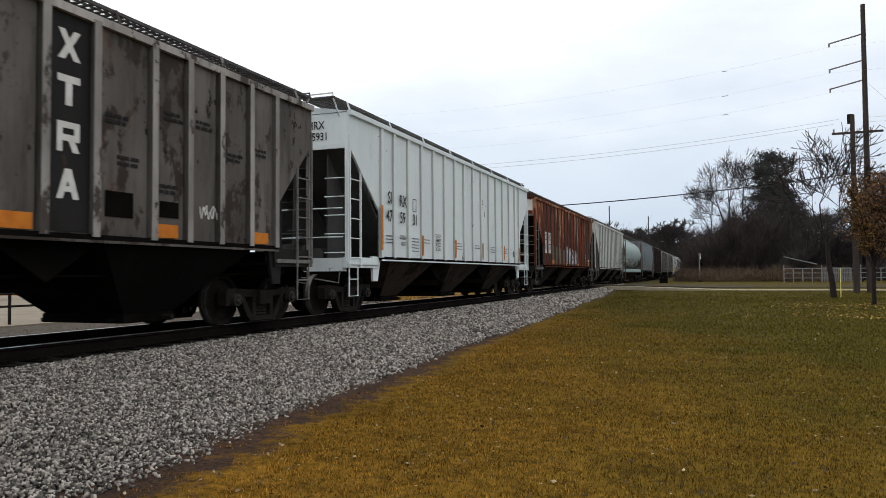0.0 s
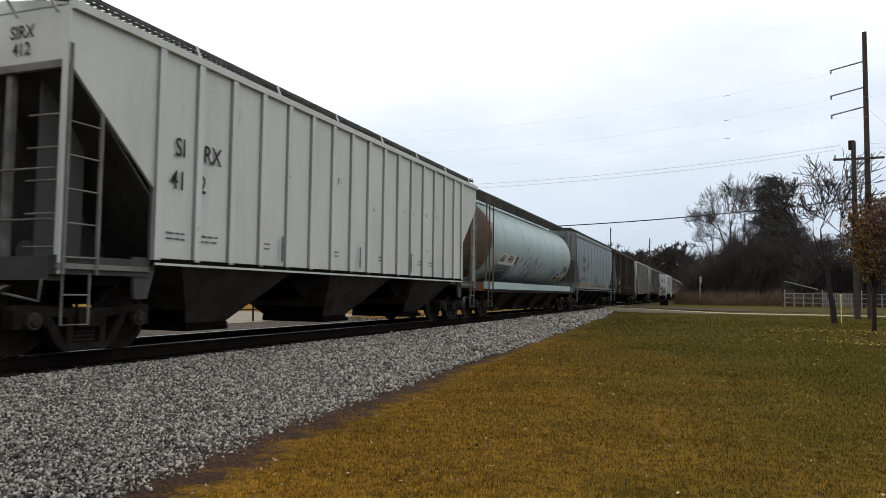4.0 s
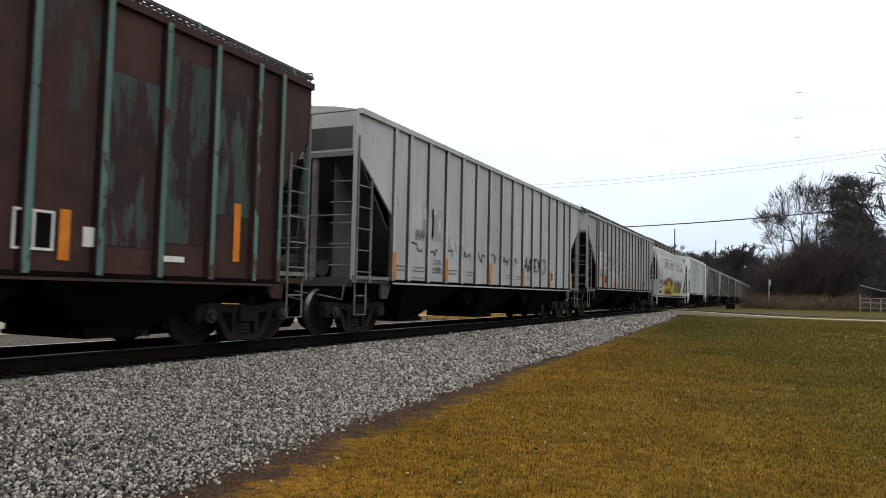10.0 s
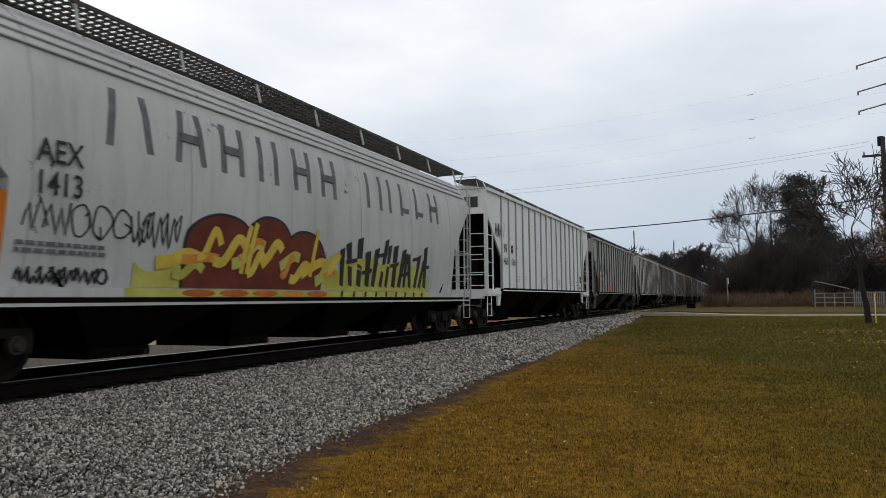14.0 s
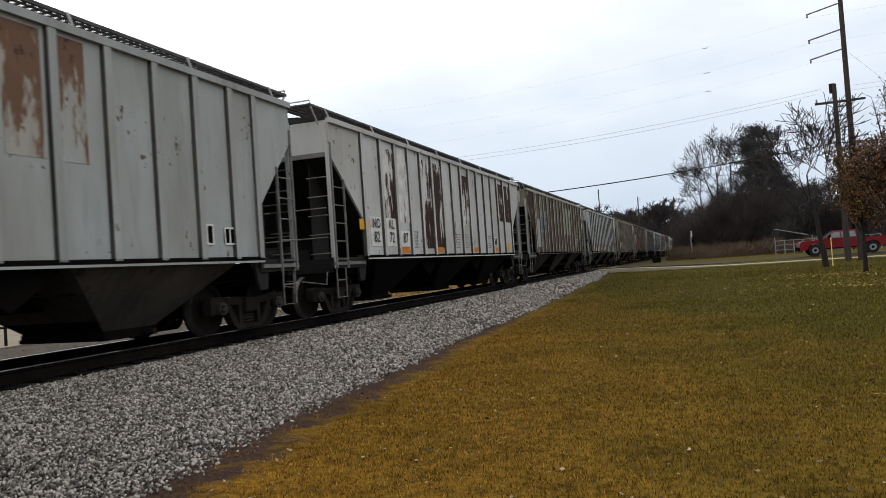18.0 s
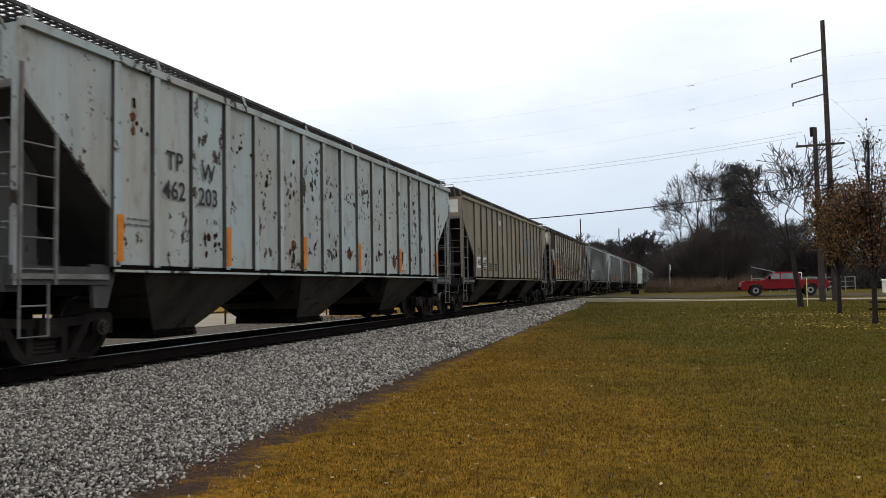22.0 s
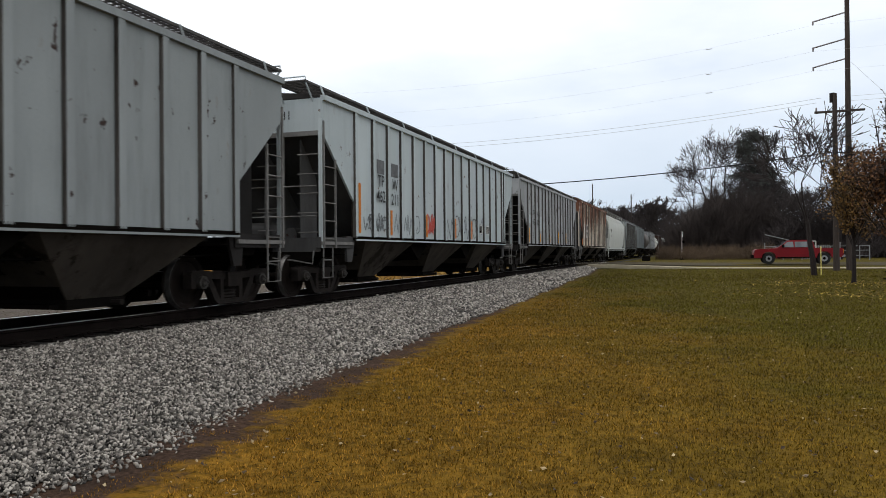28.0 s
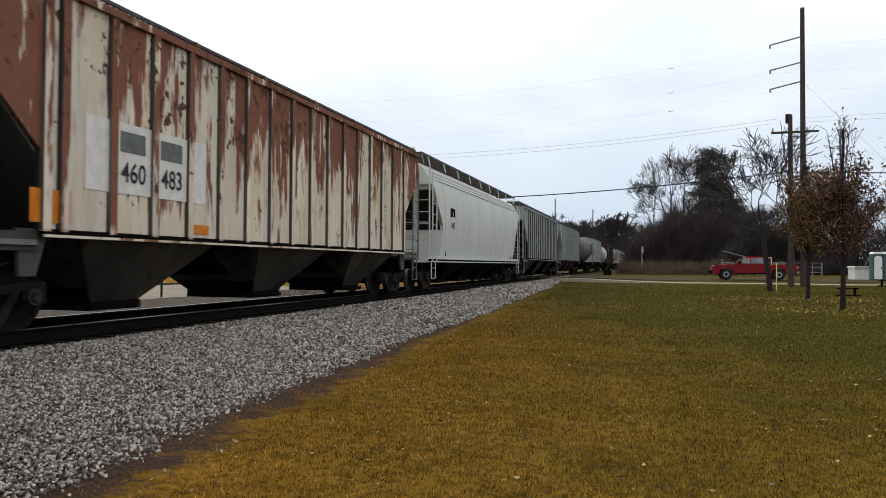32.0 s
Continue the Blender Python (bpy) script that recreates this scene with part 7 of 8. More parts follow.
    for k, y in enumerate((-5.06, -3.90, -2.94, -1.98, -0.94, 0.0, 1.95, 2.72, 3.56, 4.43, 5.34)):
        w = 0.30 if k in (0, 6) else 0.22
        ks = (0,) if k == 7 else (-1, 1) if k not in (8, 9) else (-1,)
        for q in ks:
            lean = 0.10 * q if k in (0, 1) else 0.0
            rows = [(z, float(np.interp(z, (2.9, 3.5, 4.0), (1.61, 1.56, 1.44))) + 0.008) for z in (2.98, 3.2, 3.45, 3.62, 3.76)]
            g = Geo().loft([[(x - 0.05, y + q * w + lean * (0.5 - f) - 0.06, z), (x, y + q * w + lean * (0.5 - f) - 0.06, z), (x, y + q * w + lean * (0.5 - f) + 0.06, z), (x - 0.05, y + q * w + lean * (0.5 - f) + 0.06, z)] for f, (z, x) in zip((0, 0.28, 0.6, 0.82, 1), rows)])
            part("block_shape", g, M_INKD, car, "worn dark painted block shape")
        if k in (1, 2, 4, 5, 8, 9, 10):
            z = 3.05 if k in (8, 9) else 3.3
            part("block_bar", Geo().box(1.5, 1.603, y - w, y + w * 0.8, z, z + 0.12), M_INKD, car)
    words(car, "AEX", -6.15, 2.72, 0.40, M_INK, 1.625)
    words(car, "1413", -6.15, 2.34, 0.40, M_INK, 1.625)
    tag(car, -6.6, 1.75, 1.9, 0.42, M_INK, 12, 1.60, 0.022)
    tag(car, -4.9, 1.7, 0.8, 0.5, M_INK, 13, 1.60, 0.022)
    small_print(car, -6.0, 1.62, 2, 1.3, M_INKD, 0.05, 1.57)
    decal(car, -7.0, -6.8, 1.4, 2.2, M_ORANGE, 1.60, "reflector_strip", "orange reflective strip")
    mural(car, -4.0, 5.1, 0.94, 2.42)
    drape(car, "curved", 1.12, bare)
    # 10
    c, L = slot(10)
    car, h = hopper(c, L, lab.format("chalk-white", "black end slopes and a white ladder"), chalk, M_BLACK, bay_black, gap=0.022, seam=end_grey, ladder_mat=chalk, platform=chalk, flank=pale, posts=17, zt=4.54, inset=1.5, walkway=0.24, phase=(-6.5, 0.90))
    placard(car, -6.5, 2.55, 0.34, 0.34)
    placard(car, -5.7, 2.55, 0.34, 0.34)
    marks(car, (("460", -6.5, 2.25), ("196", -5.6, 2.25)), 0.36)
    part("end_panel", Geo().box(0.3, 1.3, -h - 0.01, -h - 0.002, 3.95, 4.3), end_grey, car)
    tag(car, -7.6, 3.0, 1.0, 0.6, M_INK, 19, 1.600, 0.03)
    stripes(car, [6.80], 1.4, 2.45)
    placard(car, 6.28, 1.72, 0.42, 0.36)
    placard(car, 6.2, 1.42, 0.30, 0.14)
    for y in (-5.0, -4.1, -1.2, 1.5, 4.2, 5.5):
        small_print(car, y, 1.75, 3, 0.45)
    # 11
    c, L = slot(11)
    car, h = hopper(c, L, lab.format("light grey", "a dark roof walk and number patches"), tpw, grime, bay_grey, posts=17, zt=4.34, inset=1.2, roofm=roof_dark, chord=tpw, phase=(-6.45, 0.905))
    for y, a, b in ((-7.16, "TP", "46"), (-6.45, "W", "04"), (-5.55, "", "74")):
        decal(car, y - 0.27, y + 0.27, 2.06, 2.48, M_STENCIL, 1.600, "number_patch", "white number patch")
        words(car, b, y, 2.27, 0.38, M_INK)
        decal(car, y - 0.27, y + 0.27, 2.58, 3.02, blue_patch, 1.600, "painted_patch")
        if a:
            words(car, a, y, 2.80, 0.36, M_INK)
    decal(car, -4.95, -4.35, 2.45, 2.92, blue_patch, 1.600, "painted_patch")
    for y in (-6.45, -5.55):
        small_print(car, y, 1.80, 3, 0.4)
    placard(car, 5.9, 1.55, 0.34, 0.34)
    placard(car, 6.5, 1.55, 0.3, 0.3)
    rust_run = paint("paint_rust_run", (0.34, 0.36, 0.355), (0.30, 0.27, 0.22), (0.105, 0.048, 0.024), 0.50, 0.8, 0.3, 0.4, fall=0.10)
    for a, b in ((2.35, 2.90), (3.03, 3.58)):
        decal(car, a, b, 2.6, 4.22, rust_run, 1.597, "rust_patch", "orange-brown rust run")
    decal(car, 0.60, 0.9, 2.9, 3.9, bared, 1.597, "rust_patch", "brown rust patch")
    decal(car, 1.45, 1.8, 3.0, 3.9, bared, 1.597, "rust_patch", "brown rust patch")
    part("end_panel", Geo().box(0.2, 1.4, -h - 0.01, -h - 0.002, 3.7, 4.2), tpw, car)
    end_words(car, "460474", 0.75, 3.88, 0.24, M_INK, -h - 0.014)
    stripes(car, [-7.48], 1.42, 2.3)
    stripes(car, [-4.19, -1.47], 1.38, 1.95)
    # 12
    c, L = slot(12)
    ys = phased((L - 1.62) / 2, 1.5, -6.45, 0.915)
    car, h = hopper(c, L, lab.format("flaking white and brown", "orange plates along the sill"), flake, grime, bay_black, posts=17, zt=4.34, inset=1.5, roofm=roof_dark, chord=flake, phase=(-6.45, 0.915))
    resheet(car, ys, 1, 2, 2.2, 4.1, bared, label="sheet bared to brown primer")
    resheet(car, ys, 2, 3, 2.2, 4.2, bared)
    resheet(car, ys, 4, 6, 1.5, 4.1, bared)
    resheet(car, ys, 8, 9, 2.3, 4.0, bared)
    resheet(car, ys, 13, 15, 2.6, 4.1, bared)
    for k, (a, b) in enumerate((("NO", "82"), ("KL", "72"), ("", "87"))):
        y = -6.45 + 0.915 * k
        decal(car, y - 0.30, y + 0.30, 1.55, 2.28 if a else 1.98, M_STENCIL, 1.602, "number_patch", "white number patch")
        words(car, b, y, 1.77, 0.38, M_INK)
        if a:
            words(car, a, y, 2.11, 0.34, M_INK)
    plates(car, [-4.62, -1.88, 1.77, 4.5], 1.38, 1.54, w=0.55)
    decal(car, -7.35, -6.85, 1.95, 2.2, M_YELLOW, 1.604, "reflector_plate", "orange reflective plate")
    placard(car, 4.4, 1.6, 0.4, 0.34)
    stripes(car, [6.2], 1.42, 1.75, M_YELLOW, 0.3)
    for y in (-3.9, -0.2, 0.7, 3.5):
        small_print(car, y, 1.95, 6, 0.5)
    # 13
    c, L = slot(13)
    ys = phased((L - 1.62) / 2, 1.45, -5.36, 0.902)
    car, h = hopper(c, L, lab.format("stained olive-brown", "bone-white posts and grey number panels"), olive, grime, bay_grey, posts=18, zt=4.30, inset=1.45, chord=bone, post_mat=bone, roofm=roof_dark, phase=(-5.36, 0.902))
    resheet(car, ys, 9, 12, 2.35, 3.9, olive_pale, "repainted_sheet", "pale olive repainted sheet")
    for s in (-1, 1):
        part("bared_gusset", Geo().prism([(s * 7.02, 4.22), (s * 8.25, 4.22), (s * 8.25, 3.62), (s * 7.02, 2.30)], "x", 1.59, 1.596), bared, car, "gusset bared to brown primer")
    resheet(car, ys, 0, 2, 1.6, 3.0, tpw, "repainted_sheet")
    for y, a, b in ((-5.36, "TP", "462"), (-4.46, "W", "283")):
        decal(car, y - 0.32, y + 0.32, 2.35, 3.45, blue_patch, 1.600, "number_panel", "grey number panel")
        words(car, a, y, 2.98, 0.36, M_INK)
        words(car, b, y, 2.60, 0.38, M_INK)
    part("end_panel", Geo().box(-0.6, 1.3, -h - 0.01, -h - 0.002, 3.72, 4.22), pale, car, "pale end panel")
    end_words(car, "TPW", 0.6, 4.10, 0.2, M_INK, -h - 0.014)
    end_words(car, "462283", 0.6, 3.86, 0.24, M_INK, -h - 0.014)
    placard(car, 4.94, 2.05, 0.42, 0.34)
    placard(car, 4.94, 1.62, 0.42, 0.34)
    # 14
    c, L = slot(14)
    car, h = hopper(c, L, lab.format("pale blue-grey", "brown rust chips all over"), sky, end_grey, bay_grey, posts=17, zt=4.28, inset=1.5, roofm=roof_dark, phase=(-5.73, 0.903))
    marks(car, (("TP", -5.75, 2.98), ("W", -4.90, 2.92), ("462", -5.75, 2.52), ("203", -4.90, 2.50)), 0.42)
    part("end_panel", Geo().box(-0.2, 1.3, -h - 0.01, -h - 0.002, 3.75, 4.2), sky, car)
    end_words(car, "462203", 0.6, 3.95, 0.24, M_INK, -h - 0.014)
    small_print(car, -6.5, 2.0, 2, 0.5)
    stripes(car, [-6.95, -4.37, -1.68, 1.05, 3.75, 6.95], 1.38, 2.05)
    ys = phased((L - 1.62) / 2, 1.5, -5.73, 0.903)
    n = len(ys)
    flakes(car, ys, [(0, 3.45, 0.28, 5, 2), (2, 1.75, 0.15, 14, 0), (3, 3.5, 0.25, 10, 0)] + [(k, 3.25 - 0.1 * (k % 3), 0.4, 7 + (k * 5) % 6, 0) for k in range(4, n - 3)] + [(k, 1.8, 0.2, 8, (k % 3) // 2) for k in range(5, n - 3)], 114)
    decal(car, 3.78, 4.32, 1.45, 1.95, bared, 1.606, "rust_patch", "dark brown rust patch")
    # 15
    c, L = slot(15)
    ys = phased((L - 1.62) / 2, 1.5, -4.68, 0.905)
    car, h = hopper(c, L, lab.format("dusty beige", "a grey repainted patch and black ends"), beige, grime, bay_grey, posts=17, zt=4.28, inset=1.5, roofm=roof_dark, phase=(-4.68, 0.905))
    part("end_panel", Geo().box(-1.3, 1.42, -h - 0.01, -h - 0.002, 3.70, 4.18), M_STENCIL, car, "white end panel")
    end_words(car, "TPW", 0.5, 4.06, 0.24, M_INK, -h - 0.014)
    end_words(car, "460387", 0.5, 3.82, 0.24, M_INK, -h - 0.014)
    for y, a, b in ((-6.49, "TP", "460"), (-5.58, "W", "387")):
        decal(car, y - 0.26, y + 0.26, 1.68, 2.12, M_STENCIL, 1.602, "number_patch", "white number patch")
        words(car, a, y, 2.32, 0.34, M_INK)
        words(car, b, y, 1.90, 0.34, M_INK)
    for y in (-4.68, -3.78, -5.58):
        for k in range(2):
            small_print(car, y, 1.86 - 0.17 * k, 2, 0.42, bay_grey, 0.045)
    tag(car, -3.22, 3.58, 0.6, 0.30, M_STENCIL, 31, 1.600, 0.03)
    decal(car, 1.0, 1.22, 1.72, 2.02, pale, 1.5975, "painted_patch", "small pale smear")
    worn_blue = paint("paint_worn_blue", (0.165, 0.175, 0.180), (0.20, 0.195, 0.175), (0.22, 0.19, 0.145), 0.42, 0.5, 0.1, 0.3, vary=0.04)
    resheet(car, ys, 10, 14, 2.5, 3.4, worn_blue, "repaint_patch", "blue-grey repaint patch")
    placard(car, 5.2, 1.55, 0.34, 0.34)
    # 16
    c, L = slot(16)
    ys = phased((L - 1.62) / 2, 1.5, -4.77, 0.910)
    car, h = hopper(c, L, lab.format("rust-blotched cream", "a bare maroon end"), cream_rust, grime, bay_dark, posts=18, zt=4.26, inset=1.5, roofm=roof_dark, chord=bay_dark, platform=bay_dark, gap=0.04, flank=rust_post, phase=(-4.77, 0.910))
    resheet(car, ys, len(ys) - 3, len(ys) - 1, 1.4, 4.2, maroon, label="sheet bared to maroon primer")
    decal(car, 7.15, 8.55, 3.1, 4.18, maroon, 1.597, "bared_sheet")
    decal(car, -8.5, -7.2, 3.2, 4.18, maroon, 1.597, "bared_sheet")
    for y, b in ((-6.55, "46"), (-5.68, "24"), (-4.77, "52")):
        words(car, b, y, 2.42, 0.42, M_INK)
    for y in (-6.4, -5.6, -4.85):
        decal(car, y - 0.2, y + 0.2, 2.72, 3.02, M_INKD if y < -5 else blue_patch, 1.602, "painted_patch")
    part("end_panel", Geo().box(-1.1, 1.42, -h - 0.01, -h - 0.002, 3.70, 4.18), M_STENCIL, car, "white end panel")
    end_words(car, "2452", 0.4, 3.93, 0.3, M_INK, -h - 0.014)
    stripes(car, [-6.98], 1.42, 2.6)
    stripes(car, [-4.33], 1.42, 2.2, w=0.16)
    stripes(car, [-1.6], 1.42, 1.95)
    placard(car, 4.18, 1.70, 0.4, 0.36)
    decal(car, 6.35, 6.65, 1.66, 2.08, M_STENCIL, 1.604, "blank_panel")
    n = len(ys)
    flakes(car, ys, [(k, 2.0 + 0.12 * math.sin(2.3 * k), 0.42, 16 + (k * 7) % 13, 2 + k % 4) for k in range(1, n - 3)] + [(k, 3.1, 0.35, 4 + k % 4, 0) for k in range(1, n - 3, 2)], 116)
    bared_posts(car, ys, [(k, 1.40, (2.5, 3.0, 2.85, 3.2)[k % 4]) for k in range(2, n - 4)] + [(k, 3.55, 4.1) for k in range(3, n - 4, 3)], rust_post)
    # 17
    c, L = slot(17)
    car, h = hopper(c, L, lab.format("ash-grey", "a black end and small white patches"), ash, grime, bay_grey, posts=17, zt=4.28, inset=1.5, roofm=roof_dark)
    part("end_panel", Geo().box(-0.2, 1.3, -h - 0.01, -h - 0.002, 3.75, 4.2), pale, car)
    end_words(car, "462273", 0.5, 3.95, 0.26, M_INK, -h - 0.014)
    for y in (-5.6, -4.8, -4.0):
        decal(car, y - 0.24, y + 0.24, 2.05, 2.3, M_STENCIL, 1.602, "number_patch")
        decal(car, y - 0.24, y + 0.24, 2.6, 3.0, blue_patch, 1.602, "painted_patch")
    stripes(car, [-6.95], 1.42, 2.0)
    # 18
    c, L = slot(18)
    car, h = hopper(c, L, lab.format("ice-blue", "red graffiti and orange strips"), ice, end_grey, bay_grey, posts=17, zt=4.30, inset=1.5, roofm=roof_dark, phase=(-5.6, 0.913))
    marks(car, (("TP", -5.6, 2.75), ("W", -4.69, 2.72), ("462", -5.6, 2.36), ("211", -4.69, 2.33)), 0.42)
    for y in (-5.58, -4.67):
        decal(car, y - 0.22, y + 0.22, 2.95, 3.3, M_INKD, 1.602, "painted_patch")
    end_words(car, "462211", 0.5, 3.95, 0.26, M_INK, -h - 0.014)
    red = surface("spray_red", (0.36, 0.045, 0.03), (0.50, 0.10, 0.08), 5.0, 0.6)
    tag(car, -2.3, 1.5, 0.8, 0.6, red, 14, 1.602, 0.07)
    tag(car, -4.7, 1.45, 1.9, 0.6, M_INKD, 24, 1.602, 0.02)
    tag(car, -0.4, 1.4, 4.2, 0.8, M_INKD, 25, 1.602, 0.03)
    tag(car, -6.6, 1.5, 1.4, 0.4, M_INKD, 26, 1.602, 0.02)
    stripes(car, [-6.95], 1.42, 2.6)
    stripes(car, [-5.05, -2.4, 0.35, 2.2], 1.40, 2.05)
    placard(car, 3.6, 1.62, 0.36, 0.32)
    placard(car, 4.5, 1.62, 0.36, 0.32)
    tag(car, -6.3, 1.45, 0.9, 0.5, M_INKD, 27, 1.602, 0.02)
    # 19
    c, L = slot(19)
    car, h = hopper(c, L, lab.format("plain grey", "an open end cage and dark bays"), slate, grime, bay_grey, posts=16, zt=4.34, inset=1.5, roofm=roof_dark, post_mat=slate, phase=(-5.6, 0.92))
    marks(car, (("TP", -5.6, 2.85), ("W", -4.68, 2.82), ("462", -5.6, 2.42), ("362", -4.68, 2.40)), 0.40)
    end_words(car, "TPW", 0.5, 4.18, 0.22, M_INK, -h - 0.014)
    end_words(car, "462362", 0.5, 3.96, 0.24, M_INK, -h - 0.014)
    stripes(car, [-6.80, 1.21, 3.85], 1.42, 2.1, M_YELLOW)
    stripes(car, [-4.2, -1.5], 1.42, 1.85, M_YELLOW, 0.08)
    placard(car, 4.25, 1.66, 0.4, 0.32)
    for y, z0, z1 in ((-6.5, 2.35, 2.75), (-6.5, 1.75, 2.15), (-3.76, 2.0, 2.75), (-3.0, 2.1, 2.5)):
        decal(car, y - 0.26, y + 0.26, z0, z1, ice, 1.5975, "painted_patch", "pale repainted patch")
    for y in (-6.45, -5.6):
        small_print(car, y, 1.9, 4, 0.45)
    for k, (y, z) in enumerate(((-1.7, 2.45), (0.9, 3.2), (1.6, 3.45), (-3.3, 1.75), (4.9, 1.95), (2.9, 1.9))):
        scrawl(car, y, z, 0.3, 0.25, M_SEAM, 210 + k, 1.5985, 0.018)
    # 20
    c, L = slot(20)
    car, h = hopper(c, L, lab.format("rust-streaked white", "white number panels and an orange plate"), rusty, end_grey, bay_grey, posts=18, zt=4.48, inset=1.45, roofm=rusty, walkway=0.22, phase=(-5.25, 0.89))
    decal(car, -6.2, -3.45, 1.92, 2.95, M_STENCIL, 1.600, "number_panel", "white number panel")
    for y, b in ((-5.25, "460"), (-4.36, "483")):
        words(car, b, y, 2.22, 0.42, M_INK, 1.61)
        decal(car, y - 0.28, y + 0.25, 2.53, 2.83, M_INKD, 1.607, "painted_patch")
    decal(car, -7.1, -6.45, 1.42, 1.85, M_ORANGE, 1.605, "reflector_plate", "orange plate")
    plates(car, [-3.6], 1.40, 1.56)
    part("end_panel", Geo().box(-0.2, 1.3, -h - 0.01, -h - 0.002, 3.85, 4.35), pale, car)
    end_words(car, "460483", 0.5, 4.1, 0.26, M_INK, -h - 0.014)
    # 21
    c, L = slot(21)
    car, h = shell(c, L, "pale grey smooth-sided hopper car with a dark stamp", cream, grime, "curved", zs=1.2, under=bay_black)
    bare = list(car.children)
    placard(car, -6.0, 2.7, 0.7, 0.4, 1.62)
    words(car, "460", -6.0, 2.4, 0.34, M_INK, 1.63)
    drape(car, "curved", 1.2, bare)
    # 22
    c, L = slot(22)
    hopper(c, L, lab.format("weathered grey", "a black end"), ash, grime, bay_grey, posts=17, zt=4.4)
    # the rest of the train, far down the track
    y = GAPS[-1]
    far_kinds = ((ash, 0, "dark grey"), (dark, 1, "black"), (slate, 0, "grey"), (cream, 1, "pale grey"), (green, 0, "dark green"), (dark, 1, "black"), (tpw, 0, "grey"), (gun, 0, "mid-grey"), (steel, 0, "blue-grey"))
    for k in range(18):
        side, tank, tone = far_kinds[k % 9]
        L = 18.6 if not tank else 16.8
        far_car(y + L / 2, L, side, tank, tone, bay_dark)
        y += L


def far_car(c, L, side, tank, tone, bay):
    """A car that stays far down the track: body, bays and wheels in few parts."""
    car = thing("tank_car" if tank else "hopper_car", "distant {} {}".format(tone, "tank car with a rounded barrel" if tank else "hopper car with outside posts"), "rail car", group="freight train")
    h = (L - 1.62) / 2
    if tank:
        ring = lambda y, f: [(1.5 * f * math.cos(a), y, 2.75 + 1.5 * f * math.sin(a)) for a in (2 * math.pi * k / 20 for k in range(20))]
        part("barrel", Geo().loft([ring(-h, 0.45), ring(-h + 0.2, 0.82), ring(-h + 0.55, 1), ring(h - 0.55, 1), ring(h - 0.2, 0.82), ring(h, 0.45)]), side, car)
        part("dome", Geo().tube((0, 0, 4.1), (0, 0, 4.55), 0.55, n=12), M_STEEL, car)
        part("running_board", Geo().box(-0.8, 0.8, -1.6, 1.6, 4.22, 4.28), M_GRATE, car)
        part("side_sill", Geo().box(-1.3, 1.3, -h - 0.1, h + 0.1, 1.0, 1.2), M_BLACK, car)
    else:
        zt, zs, e = 4.4, 1.34, h - 1.5
        prof = [(-h, zt), (h, zt), (h, zt - 0.75), (e, zt - 2.15), (e, zs), (-e, zs), (-e, zt - 2.15), (-h, zt - 0.75)]
        part("body", Geo().prism(prof, "x", -1.56, 1.56), side, car)
        g = Geo()
        for k in range(17):
            y = -e + 2 * e * k / 16
            for s in (-1.6, 1.6):
                g.box(s - 0.05, s + 0.05, y - 0.05, y + 0.05, zs, zt)
        part("rib_work", g, side, car)["kind"] = "stuff"
        part("roof", Geo().prism([(-1.6, zt), (1.6, zt), (0.6, zt + 0.2), (-0.6, zt + 0.2)], "y", -h, h), side, car)
        part("running_board", Geo().box(0.6, 1.35, -h - 0.3, h + 0.3, zt + 0.26, zt + 0.31), M_GRATE, car)
        for k in range(3):
            y = (k - 1) * 2 * (e - 0.4) / 3
            part("hopper_bay", Geo().loft([[(-1.5, y - 2.1, zs), (1.5, y - 2.1, zs), (1.5, y + 2.1, zs), (-1.5, y + 2.1, zs)], [(-0.7, y - 0.5, 0.3), (0.7, y - 0.5, 0.3), (0.7, y + 0.5, 0.3), (-0.7, y + 0.5, 0.3)]]), bay, car)
        for s in (-1, 1):
            part("end_ladder", Geo().box(1.5, 1.58, s * h - 0.04, s * h + 0.04, 1.0, zt - 0.5), M_LADDER, car)
    part("center_sill", Geo().box(-0.2, 0.2, -L / 2, L / 2, 0.68, 1.0), M_BLACK, car)
    for s in (-1, 1):
        t = part("truck_bolster", ME["bolster"], M_STEEL, car)
        t.matrix_basis = pose(0, s * (L / 2 - 1.74), 0)
        f = part("side_frame", ME["frame"], M_STEEL, t)
        f.matrix_basis = pose(1.0, 0, 0)
        for q in (-0.89, 0.89):
            w = part("wheel", ME["wheel_near"], M_WHEEL, t)
            w.matrix_basis = pose(0, q, WHEEL_R)
    CARS.append((car, c, L))


def ribbon(pts, r, x0, x1):
    """One painted stroke of even width through points given as (along, up)."""
    left, right = [], []
    for k, p in enumerate(pts):
        a, b = pts[max(k - 1, 0)], pts[min(k + 1, len(pts) - 1)]
        d = Vector((b[0] - a[0], b[1] - a[1] + 1e-5)).normalized() * r
        left.append((p[0] - d.y, p[1] + d.x))
        right.append((p[0] + d.y, p[1] - d.x))
    g = Geo()
    g.loft([[(x0, *a), (x1, *a), (x1, *b), (x0, *b)] for a, b in zip(left, right)])
    g.round = False
    return g


def smooth(pts, steps=4):
    """A rounded line through the points."""
    out = []
    for k in range(len(pts) - 1):
        p0, p1, p2, p3 = (Vector(pts[min(max(k + j, 0), len(pts) - 1)]) for j in (-1, 0, 1, 2))
        for i in range(steps):
            t = i / steps
            q = 0.5 * ((2 * p1) + (p2 - p0) * t + (2 * p0 - 5 * p1 + 4 * p2 - p3) * t * t + (3 * p1 - p0 - 3 * p2 + p3) * t ** 3)
            out.append((q.x, q.y))
    return out + [tuple(pts[-1])]


